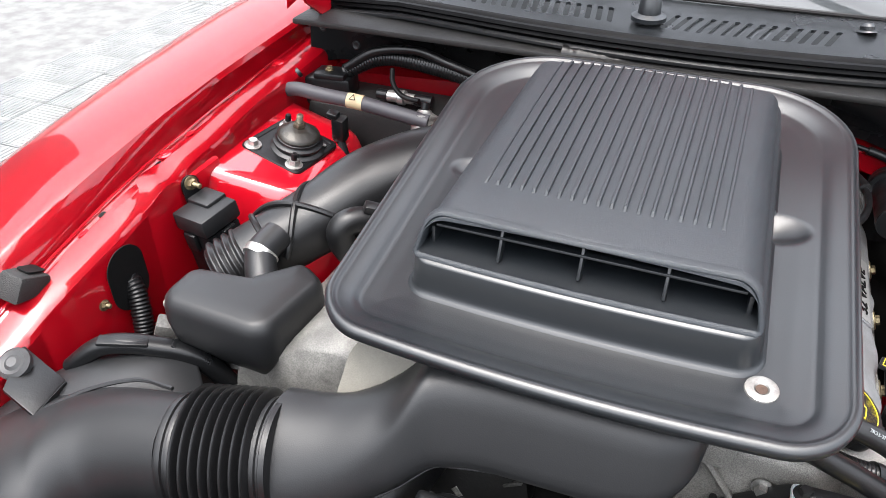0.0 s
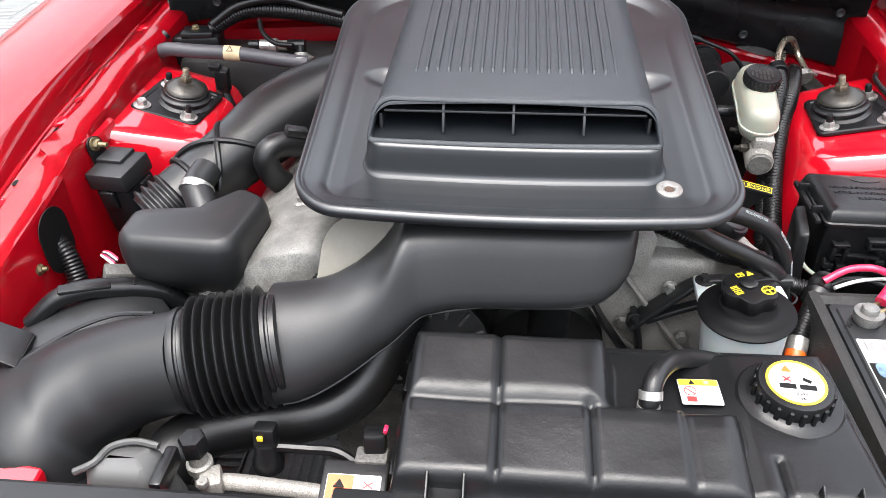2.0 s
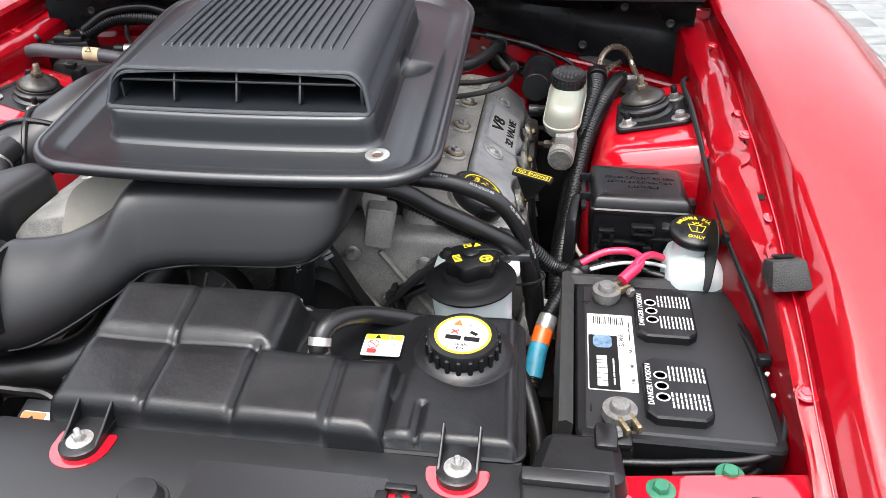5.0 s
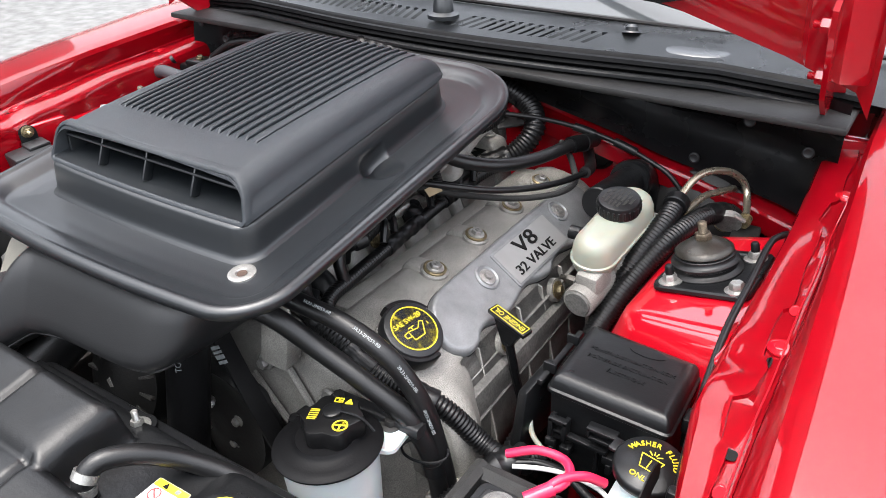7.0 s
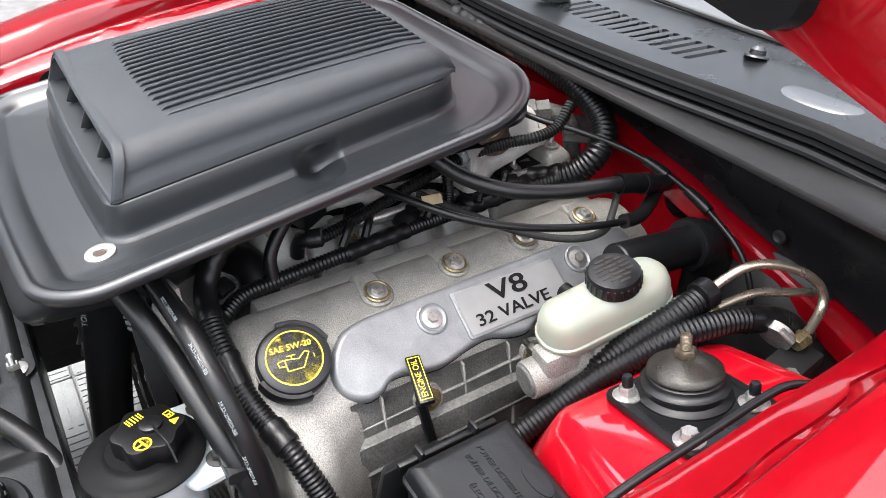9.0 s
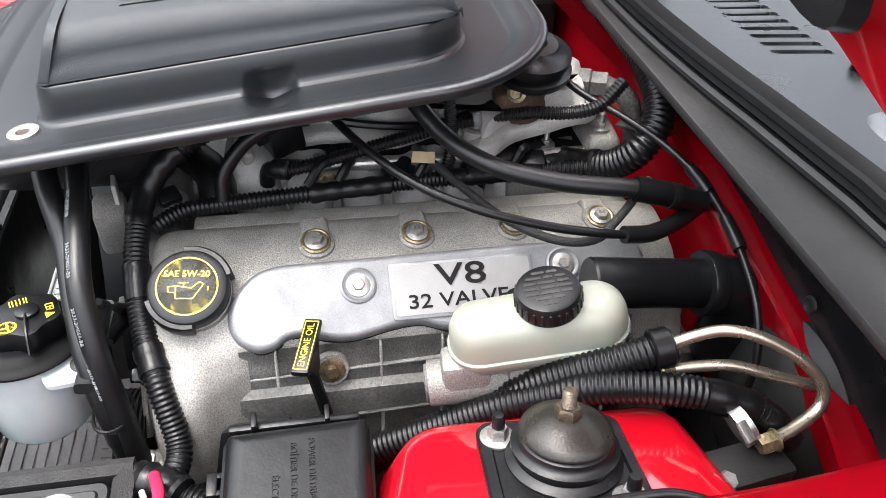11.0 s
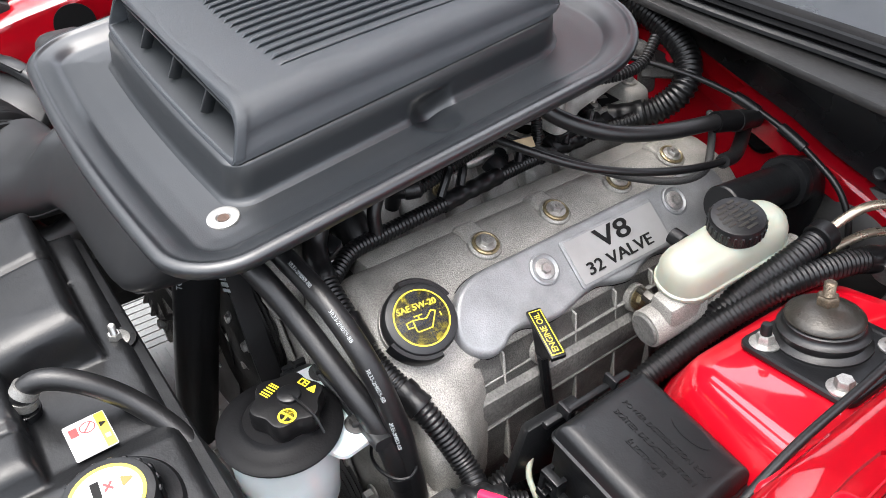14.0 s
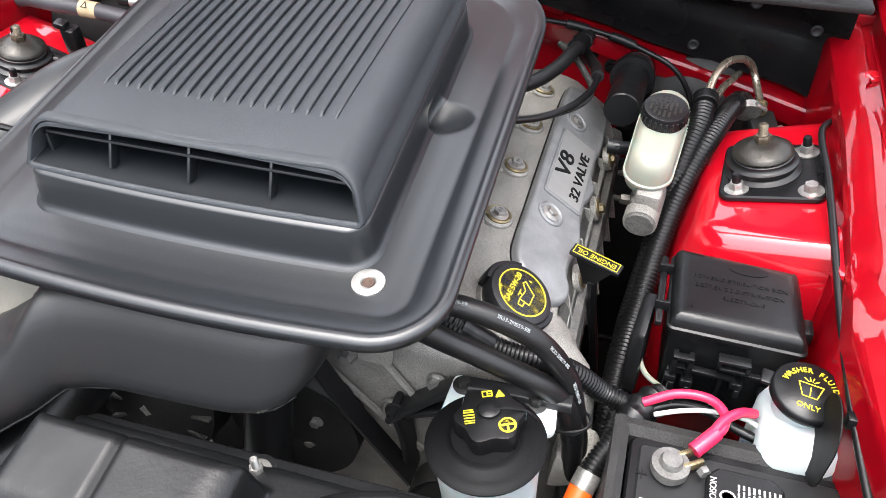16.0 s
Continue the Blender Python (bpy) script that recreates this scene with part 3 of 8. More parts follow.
hood = thing("hood", "raised red hood with a black pad underneath", "car hood", (0, 1.05, 1.2))
xs = [-0.605, -0.585, -0.50, -0.36, -0.24, 0.28, 0.36, 0.50, 0.585, 0.605]
us = [0.0, 0.03, 0.08, 0.16, 0.62, 0.8, 1.0, 1.12]
bm, g = bmesh.new(), {}
for i, x in enumerate(xs):
    for j, u in enumerate(us):
        g[i, j] = bm.verts.new(hood_at(x, u, 0.02 - 0.03 * (abs(x) > 0.60) - 0.02 * (u < 0.01)))
for i in range(len(xs) - 1):
    for j in range(len(us) - 1):
        if not (xs[i] == -0.24 and us[j] == 0.16):
            bm.faces.new((g[i, j], g[i + 1, j], g[i + 1, j + 1], g[i, j + 1]))
bmesh.ops.solidify(bm, geom=bm.faces, thickness=0.004)
part("hood_panel", bm, RED, hood)
for s in (-1, 1):
    a = -1 if s < 0 else 1
    part("hood_frame", loft([[hood_at(a * (0.518 + 0.050 * w), u, -0.022 * d) for w, d in ((0, 0), (0.2, 1), (1, 1), (1.6, 0))] for u in np.linspace(0.02, 1.05, 12)]), RED, hood)
    part("hood_pad", loft([[hood_at(a * xx, u, o) for xx, o in ((0.27, 0.0), (0.27, -0.010), (w - 0.012, -0.010), (w, 0.0))]
                           for u, w in ((0.003, 0.335), (0.008, 0.356), (0.018, 0.374), (0.034, 0.390), (0.055, 0.404), (0.085, 0.416), (0.13, 0.424), (0.4, 0.42), (0.7, 0.40), (1.02, 0.38))]), INSUL, hood, "black fibre pad")
    hg = part("hinge", loft([[(a * (0.553 + t), y + 0.075, z - 0.035) for y, z in ((0.985, 1.150), (0.93, 1.19), (0.875, 1.30), (0.915, 1.33), (0.965, 1.24), (1.01, 1.17))] for t in (0, 0.006)]), RED, hood)
    for y, z in ((0.899, 1.280), (0.945, 1.212)):
        part("hinge_bolt", hexbolt(facing((a * 0.553, y + 0.075, z - 0.035), (-a, 0, 0), (0, 1, 0)), 0.016, 0.011, 0.013, 0.008), RED, hg)
    part("hinge_flange", loft([[(a * (0.553 + dx), y + 0.075 + dy, z - 0.035) for dx, dy in ((0, 0), (0.016, 0.006), (0.018, 0.003), (0.002, -0.003))] for y, z in ((1.012, 1.17), (0.967, 1.24), (0.917, 1.33))]), RED, hg)

# red panel at the front corners, with the radiator support behind the cover
for s in (-1, 1):
    part("front_panel", hexa([(s * 0.41, 0.05, 0.86), (s * 0.66, 0.05, 0.83), (s * 0.66, 0.235, 0.86), (s * 0.41, 0.20, 0.88)],
                             [(s * 0.41, 0.05, 0.900), (s * 0.66, 0.05, 0.868), (s * 0.66, 0.245, 0.905), (s * 0.41, 0.205, 0.912)], 0.006), RED, car_body)
part("radiator_support", box(0, 0.165, 0.890, 0.90, 0.05, 0.045, 0.006), RED, car_body)
part("front_bumper", loft([[(s, 0.05 - 0.25 * (1 - (s / 0.9) ** 2) * k, z) for k, z in ((0.2, 0.835), (0.6, 0.82), (1, 0.76), (1.1, 0.6), (1.0, 0.3), (0.0, 0.3))] for s in np.linspace(-0.86, 0.86, 25)]), RED, car_body)

# ---- plain walls that close the forecourt ----
solo("wall_south", box(-1.0, -8.0, 1.3, 18, 0.25, 2.7, 0.01), PLASTER, "plain rendered wall across the forecourt", "wall", kind="structure")
solo("wall_west", box(-9.0, -1.4, 3.55, 0.25, 13.0, 7.2, 0.01), PLASTER, "plain rendered wall beside the forecourt", "wall", kind="structure")

# ---- ground ----
ground = solo("ground", box(0, 0, -0.06, 400, 400, 0.1, 0), JOINT, "pale grey mortared ground round the paving", "ground", kind="structure")
# ---- the shaker scoop ----
CX = 0.0195


def rim_z(y):
    return 1.090 + 0.13 * (y - 0.39)


def bow(x, y):
    """The front of plate and mouth is bowed forward a little."""
    return y - 0.010 * (0.65 - ((x - CX) / 0.2) ** 2) * min(1.0, max(0.0, (0.60 - y) / 0.15))


def bowed(points):
    """A plan outline with points added along its front edge, then bowed."""
    out = []
    for i, (x, y) in enumerate(points):
        out.append((x, y))
        x1, y1 = points[(i + 1) % len(points)]
        if abs(x1 - x) > 0.15 and y < 0.55:
            out += [(x + (x1 - x) * k / 12, y + (y1 - y) * k / 12) for k in range(1, 12)]
        elif abs(y1 - y) > 0.20:
            out += [(x + (x1 - x) * k / 120, y + (y1 - y) * k / 120) for k in range(1, 120)]
    return [(x, bow(x, y)) for x, y in out]


SKIRT_L, SKIRT_R = -0.1297, 0.1705


def pocket(x, y):
    """How far the two finger pockets beside the skirt lie below the plate."""
    out = max(0.0, abs(x - 0.5 * (SKIRT_R + SKIRT_L)) - 0.5 * (SKIRT_R - SKIRT_L))
    r = math.hypot((y - 0.665) / 0.0235, out / 0.038)
    return 0.012 * max(0.0, 1 - r ** 1.5)


shaker = thing("shaker_scoop", "black plastic shaker air scoop with a ribbed top", "air scoop", (CX, 0.6, 1.09))
PLATE = [(-0.203, 0.392, 0.055), (0.252, 0.392, 0.055), (0.243, 0.918, 0.115), (-0.222, 0.918, 0.115)]
prof = [(0.012, -0.0125), (0.003, -0.0115), (0.0005, -0.0095), (-0.0005, -0.003), (0.0005, -0.0010), (0.003, 0.0010), (0.0065, 0.0014), (0.0088, 0.0006), (0.0098, -0.0008), (0.013, -0.0014), (0.021, -0.0032),
        (0.0285, -0.0068), (0.0315, -0.0094), (0.034, -0.0104)]
prof += [(ins, float(np.interp(ins, [0.034, 0.050, 0.068], [-0.0104, -0.0125, -0.0135]))) for ins in np.arange(0.037, 0.0875, 0.003)] + [(0.11, -0.012)]
rings = [[(x, y, rim_z(y) + dz - pocket(x, y)) for x, y in bowed(outline(PLATE, ins, 10))] for ins, dz in prof]
base_plate = part("base_plate", loft(rings, False, True), SATIN, shaker, "smooth black dished base plate", sharp=60)
SK = [(-0.137, 0.4700, 0.020), (0.1765, 0.4700, 0.020), (0.165, 0.842, 0.05), (-0.123, 0.842, 0.05)]
rings = []
for ins, dz in ((-0.0060, -0.0150), (-0.0044, -0.0128), (-0.0026, -0.0115), (-0.0010, -0.0100), (0.0000, -0.0070), (0.0004, -0.0035), (0.0008, 0.0005), (0.0011, 0.0040), (0.0014, 0.0066), (0.0016, 0.0090), (0.0030, 0.0186), (0.0042, 0.0206), (0.014, 0.0212)):
    ring_ = []
    for x, y in bowed(outline(SK, ins, 8)):
        w = max(0.0, 1 - ((y - 0.665) / 0.0235) ** 2) * (abs(x - 0.02) > 0.12)
        ring_.append((x - math.copysign(0.011, x - 0.02) * w * min(1.0, max(0.0, (0.0065 - dz) / 0.015)), y, rim_z(y) + dz - 0.012 * w * min(1.0, max(0.0, (-dz - 0.004) / 0.008))))
    rings.append(ring_)
part("skirt", loft(rings, False, False), SATIN, shaker, sharp=60)


def scoop_top(y):
    return float(np.interp(y, [0.47, 0.49, 0.52, 0.56, 0.66, 0.76, 0.80, 0.815, 0.826, 0.836], [1.161, 1.1665, 1.172, 1.1775, 1.188, 1.196, 1.1985, 1.196, 1.188, 1.172]))


def scoop_half(y):
    return float(np.interp(y, [0.46, 0.48, 0.80, 0.815, 0.826, 0.833, 0.837], [0.1525, 0.1525, 0.1425, 0.141, 0.137, 0.131, 0.124]))


def scoop_section(y):
    """An arch across the scoop: flat crown, round shoulders, sides that lean in a little."""
    zb, zt, w = rim_z(y) + 0.0222, scoop_top(y), scoop_half(y)
    r = min(0.024, (zt - zb) * 0.6)
    lean = 0.17 * (zt - zb)
    pts = [(-w, zb), (-w + 0.0006, zb + 0.002), (-w + lean * 0.35, zb + (zt - r - zb) * 0.5)]
    for k in range(9):
        a = math.pi / 2 * k / 8
        pts.append((-w + lean + r - r * math.cos(a), zt - r - 0.004 + r * math.sin(a)))
    for k in range(1, 8):
        x = -w + lean + r + 2 * (w - lean - r) * k / 8
        pts.append((x, zt - 0.004 + 0.004 * (1 - (2 * k / 8 - 1) ** 2)))
    pts += [(-x, z) for x, z in pts[:12]][::-1]
    return [(CX + x, bow(CX + x, max(y, 0.4765 + 0.34 * (z - 1.119))), z) for x, z in pts]


ys = [0.478, 0.481, 0.485, 0.49, 0.50, 0.52, 0.54, 0.57, 0.62, 0.68, 0.74, 0.79, 0.81, 0.82, 0.828, 0.833, 0.837]
shell = part("scoop_shell", loft([scoop_section(y) for y in ys], False, False, closed=False), GRAIN, shaker, "grained black scoop shell", sharp=60)
bm = loft([scoop_section(0.837), [(CX + (x - CX) * 0.97, 0.840, rim_z(0.84) + 0.010 + 0.3 * (z - rim_z(0.84) - 0.014)) for x, y, z in scoop_section(0.837)]], False, False, closed=False)
part("scoop_back", bm, GRAIN, shaker, sharp=60)
# the mouth: a rolled frame, a ramp inside, a level vane and three dividers


def mouth_ring(ins, y, dz=0.0):
    cs = [(-0.1525, 0.003, 0.005), (0.1525, 0.003, 0.005), (0.1415, 0.0475, 0.024), (-0.1415, 0.0475, 0.024)]
    pts = []
    loop = outline(cs, ins, 6)
    for i, (a, b) in enumerate(loop):
        a1, b1 = loop[(i + 1) % len(loop)]
        n = 12 if abs(a1 - a) > 0.15 else 1
        pts += [(a + (a1 - a) * k / n, b + (b1 - b) * k / n) for k in range(n)]
    return [(CX + a, bow(CX + a, y + 0.012 + 0.34 * b + dz), 1.119 + b) for a, b in pts]


part("mouth_frame", loft([mouth_ring(-0.0012, 0.4720), mouth_ring(-0.0008, 0.4650), mouth_ring(0.0002, 0.4637), mouth_ring(0.0026, 0.4637), mouth_ring(0.0038, 0.465), mouth_ring(0.0044, 0.50)], False, False), GRAIN, shaker, sharp=50)
part("mouth_ramp", loft([[(CX + x, bow(CX + x, y), z) for x in np.linspace(-0.1465, 0.1465, 13)] for y, z in ((0.480, 1.1265), (0.50, 1.129), (0.54, 1.136), (0.57, 1.141), (0.585, 1.126))], False, False, closed=False), SATIN, shaker)
# black box standing in for the shade deep inside the mouth
part("mouth_shade_back", box(CX, 0.61, 1.141, 0.256, 0.006, 0.050, 0.001), INK_SHADE, shaker)
for s in (-1, 1):
    part("mouth_cheek", box(CX + s * 0.1385, 0.555, 1.133, 0.004, 0.12, 0.026, 0.001), SATIN, shaker)
part("vane", box(CX, 0.4985, 1.1500, 0.268, 0.014, 0.0028, 0.001, (-6, 0, 0)), SATIN, shaker)
for x in (-0.0722, 0.0, 0.0718):
    part("divider", box(CX + x, 0.4955, 1.1450, 0.003, 0.011, 0.036, 0.001, (-24, 0, 0)), SATIN, shaker)
# raised ribs on the crown, narrower at the foot to shape dark shade on their walls
rows = []
for k in range(19):
    x = -0.1060 + 0.2120 * k / 18
    y0 = 0.543 - 0.006 * math.sin(k * math.pi / 18)
    run = []
    for y in [y0, y0 + 0.004] + [y0 + (0.812 - y0) * i / 10 for i in range(1, 10)] + [0.809, 0.812]:
        half = scoop_half(y) - 0.038
        zc = scoop_top(y) - 0.004 + 0.004 * max(0.0, 1 - (x / half) ** 2)
        h = (0.0037 if 0 < k < 18 else 0.0022) if y0 + 0.001 < y < 0.811 else 0.0
        run.append([(CX + x - 0.0010, y, zc - 0.001), (CX + x - 0.0016, y, zc + 0.72 * h), (CX + x - 0.0011, y, zc + h), (CX + x + 0.0011, y, zc + h), (CX + x + 0.0016, y, zc + 0.72 * h), (CX + x + 0.0010, y, zc - 0.001)])
    part("rib", loft(run), GRAIN, shaker)
# the steel grommet
gm = facing((0.180, 0.458, rim_z(0.458) - 0.0135), (0, -0.13, 1), (1, 0, 0))
part("grommet", lathe([(0.0135, 0), (0.0132, 0.0022), (0.0105, 0.0028), (0.0062, 0.0024), (0.005, 0.0008), (0, 0.0006)], 28, gm), ZINC, shaker, "bright steel mounting grommet")
part("grommet_bore", disc(0.0048, gm @ Matrix.Translation((0, 0, 0.001)), 0.0006), RUST, shaker)

# ---- the air duct below the scoop ----
duct = thing("intake_duct", "matte black moulded intake duct under the scoop", "air duct", (0.0, 0.4, 0.9))


def oval(c, d, w, h, sq=2.6, n=28, up=(0, 0, 1)):
    """A rounded section at c, square to d, with half-width w (level) and half-height h."""
    t = Vector(d).normalized()
    s = t.cross(Vector(up)).normalized()
    v = s.cross(t)
    out = []
    for k in range(n):
        a = 2 * math.pi * k / n
        ca, sa = math.cos(a), math.sin(a)
        out.append(Vector(c) + s * (w * math.copysign(abs(ca) ** (2 / sq), ca)) + v * (h * math.copysign(abs(sa) ** (2 / sq), sa)))
    return out


def smooth_loft(keys, steps=8, up=(0, 0, 1)):
    """Keys of centre, half-width, half-height, squareness along a curve."""
    cs = [Vector(k[0]) for k in keys]
    vals = [k[1:] for k in keys]
    rings = []
    m = len(keys)

    def cat(a, b, c, d, t):
        return 0.5 * ((2 * b) + (c - a) * t + (2 * a - 5 * b + 4 * c - d) * t * t + (3 * b - a - 3 * c + d) * t ** 3)

    pos = []
    for i in range(m - 1):
        for k in range(steps + (i == m - 2)):
            t = k / steps
            i0, i3 = max(i - 1, 0), min(i + 2, m - 1)
            p = cat(cs[i0], cs[i], cs[i + 1], cs[i3], t)
            v = [cat(vals[i0][q], vals[i][q], vals[i + 1][q], vals[i3][q], t) for q in range(3)]
            pos.append((p, v))
    for i, (p, v) in enumerate(pos):
        d = pos[min(i + 1, len(pos) - 1)][0] - pos[max(i - 1, 0)][0]
        rings.append(oval(p, d, v[0], v[1], v[2], up=up))
    return loft(rings)


def duct_section(x, yc, zc, hy, hz, sq, n=40):
    """A rounded section across x; its front face leans back a little."""
    out = []
    for k in range(n):
        a = 2 * math.pi * (k + 0.5) / n
        ca, sa = math.cos(a), math.sin(a)
        dz = hz * math.copysign(abs(sa) ** (2 / sq), sa)
        out.append((x, yc + hy * math.copysign(abs(ca) ** (2 / sq), ca) + 0.42 * dz, zc + dz))
    return out


keys = np.array([(-0.226, 0.347, 0.950, 0.052, 0.052, 2.1), (-0.190, 0.353, 0.952, 0.0515, 0.0515, 2.1), (-0.165, 0.361, 0.958, 0.0490, 0.0490, 2.1), (-0.140, 0.373, 0.969, 0.0490, 0.0470, 2.2),
                 (-0.120, 0.389, 0.980, 0.052, 0.0455, 2.5), (-0.108, 0.405, 0.989, 0.059, 0.0460, 3.0), (-0.098, 0.430, 0.999, 0.077, 0.0510, 3.7), (-0.089, 0.451, 1.010, 0.089, 0.0550, 4.4),
                 (-0.070, 0.468, 1.019, 0.092, 0.0490, 4.8), (-0.030, 0.474, 1.024, 0.092, 0.0450, 5.0), (0.080, 0.476, 1.025, 0.091, 0.0440, 5.0),
                 (0.112, 0.477, 1.027, 0.089, 0.0420, 4.6), (0.133, 0.480, 1.032, 0.083, 0.0365, 4.0), (0.146, 0.483, 1.039, 0.074, 0.0285, 3.2), (0.1515, 0.486, 1.045, 0.055, 0.018, 2.6)])
xs = np.concatenate([np.linspace(-0.226, -0.13, 10)[:-1], np.linspace(-0.13, -0.06, 26)[:-1], np.linspace(-0.06, 0.11, 8)[:-1], np.linspace(0.11, 0.1515, 10)])


def eased(x, i):
    """Smooth course of one column of the keys along x."""
    k = np.interp(x + np.linspace(-0.006, 0.006, 9), keys[:, 0], keys[:, i])
    return float(k.mean()) if -0.21 < x < 0.14 else float(np.interp(x, keys[:, 0], keys[:, i]))


part("duct_body", loft([duct_section(float(x), *[eased(x, i) for i in range(1, 6)]) for x in xs]), PLASTIC, duct, sharp=70)
part("mould_seam", sweep([duct_section(float(x), *[eased(x, i) for i in range(1, 6)])[25] for x in xs[2:-3:2]], 0.0017, 6, 0.008), PLASTIC, duct)

bellows = thing("intake_bellows", "black ribbed rubber intake bellows", "air hose", (-0.28, 0.35, 0.93))
bc0, bc1 = Vector((-0.310, 0.325, 0.942)), Vector((-0.213, 0.348, 0.950))
prof = []
for i in range(8 * 12 + 1):
    u = i / (8 * 12)
    prof.append((0.0530 + 0.0120 * (0.5 - 0.5 * math.cos(2 * math.pi * 8 * u)) ** 0.75, 0.017 + u * 0.118))
L = (bc1 - bc0).length
k = L / 0.152
bf = facing(bc0, bc1 - bc0, (0, 0, 1))
part("bellows", lathe([(r, z * k) for r, z in [(0.0525, 0.016)] + prof + [(0.0525, 0.136)]], 40, bf), RUBBER, bellows, sharp=70)
part("rear_collar", lathe([(r, z * k) for r, z in [(0.050, -0.008), (0.0552, -0.006), (0.0560, -0.002), (0.0560, 0.004), (0.0540, 0.006), (0.0540, 0.009), (0.0560, 0.011), (0.0560, 0.017), (0.0545, 0.019), (0.051, 0.021)]], 40, bf), RUBBER, bellows, sharp=50)
part("front_collar", lathe([(r, z * k) for r, z in [(0.051, 0.130), (0.0545, 0.133), (0.0562, 0.135), (0.0562, 0.141), (0.0540, 0.143), (0.0540, 0.146), (0.0560, 0.148), (0.0556, 0.156), (0.0500, 0.158)]], 40, bf), RUBBER, bellows, sharp=50)
airbox = thing("air_cleaner_housing", "black plastic air cleaner housing with a curved outlet", "air cleaner", (-0.47, 0.33, 0.8))
part("outlet_elbow", smooth_loft([((-0.306, 0.326, 0.942), 0.0525, 0.0525, 2.1), ((-0.355, 0.322, 0.930), 0.055, 0.055, 2.1), ((-0.395, 0.318, 0.914), 0.066, 0.059, 2.2), ((-0.440, 0.305, 0.892), 0.085, 0.064, 2.3), ((-0.480, 0.27, 0.86), 0.10, 0.075, 2.4), ((-0.50, 0.22, 0.80), 0.10, 0.09, 2.4), ((-0.50, 0.18, 0.72), 0.10, 0.09, 2.4)], up=(0.2, 0.3, 1)), PLASTIC, airbox, sharp=70)
part("housing_shoulder", smooth_loft([((-0.395, 0.44, 0.885), 0.060, 0.045, 2.3), ((-0.43, 0.40, 0.888), 0.075, 0.06, 2.4), ((-0.475, 0.34, 0.868), 0.090, 0.065, 2.4), ((-0.52, 0.26, 0.82), 0.10, 0.07, 2.4), ((-0.55, 0.18, 0.75), 0.10, 0.07, 2.4)], up=(0.3, 0.2, 1)), PLASTIC, airbox, sharp=70)
part("elbow_seam", sweep([(-0.395, 0.285, 0.950), (-0.44, 0.255, 0.935), (-0.485, 0.205, 0.90), (-0.51, 0.15, 0.85), (-0.505, 0.115, 0.79)], 0.0020, 6, 0.01), PLASTIC, airbox)
part("housing_seam", sweep([(-0.36, 0.372, 0.962), (-0.41, 0.372, 0.956), (-0.46, 0.338, 0.948), (-0.505, 0.285, 0.927), (-0.54, 0.22, 0.89), (-0.56, 0.17, 0.84)], 0.0025, 6, 0.01), PLASTIC, airbox)
part("housing_clamp", smooth_loft([((-0.345, 0.462, 0.862), 0.010, 0.010, 2.5), ((-0.385, 0.448, 0.925), 0.012, 0.012, 2.5), ((-0.43, 0.425, 0.952), 0.012, 0.010, 2.5), ((-0.478, 0.400, 0.958), 0.012, 0.010, 2.5), ((-0.515, 0.380, 0.93), 0.010, 0.010, 2.5)]), TANKP, airbox)
part("clamp_latch", box(-0.455, 0.408, 0.965, 0.055, 0.016, 0.005, 0.002, (0, 8, 28)), TANKP, airbox)
part("clamp_latch", box(-0.395, 0.44, 0.938, 0.05, 0.014, 0.005, 0.002, (0, 45, 18)), TANKP, airbox)

# ---- resonator box and the ribbed inlet tube ----
resonator = thing("resonator_box", "black blow-moulded resonator box with a notched corner", "intake resonator", (-0.35, 0.5, 0.93))
res = [(-0.430, 0.438, 0.028), (-0.285, 0.432, 0.030), (-0.270, 0.540, 0.025), (-0.312, 0.566, 0.018), (-0.352, 0.522, 0.02), (-0.430, 0.508, 0.022)]
res_steps = [(0.050, 0.902), (0.024, 0.922), (0.004, 0.955), (0.0, 0.978), (0.0005, 0.996), (0.0025, 1.004), (0.007, 1.0095), (0.012, 1.012), (0.03, 1.0125)]
part("box_body", slab(res, res_steps, 6), PLASTIC, resonator, sharp=70)
part("inlet_stub", sweep([(-0.352, 0.530, 0.985), (-0.365, 0.550, 1.000), (-0.372, 0.565, 1.006), (-0.368, 0.595, 1.012)], 0.019, 20, 0.006), PLASTIC, resonator)
inlet = thing("inlet_tube", "large black rubber inlet tube with crossed straps", "air hose", (-0.33, 0.7, 1.0))
part("tube_body", smooth_loft([((-0.412, 0.592, 0.966), 0.043, 0.043, 2.1), ((-0.385, 0.622, 0.982), 0.043, 0.043, 2.1), ((-0.352, 0.668, 0.998), 0.046, 0.045, 2.1), ((-0.302, 0.745, 1.018), 0.056, 0.052, 2.1), ((-0.22, 0.815, 1.026), 0.062, 0.055, 2.2), ((-0.12, 0.83, 1.015), 0.060, 0.052, 2.2)]), RUBBER, inlet, sharp=70)
prof = [(0.046, -0.004)]
for i in range(4):
    z = 0.012 * i
    prof += [(0.047, z), (0.054, z + 0.003), (0.054, z + 0.006), (0.047, z + 0.009)]
prof.append((0.046, 0.05))
part("convolution", lathe(prof, 36, facing((-0.438, 0.566, 0.950), (0.55, 0.55, 0.32), (0, 0, 1)) @ Matrix.Diagonal((0.86, 0.86, 0.9, 1))), RUBBER, inlet, sharp=70)


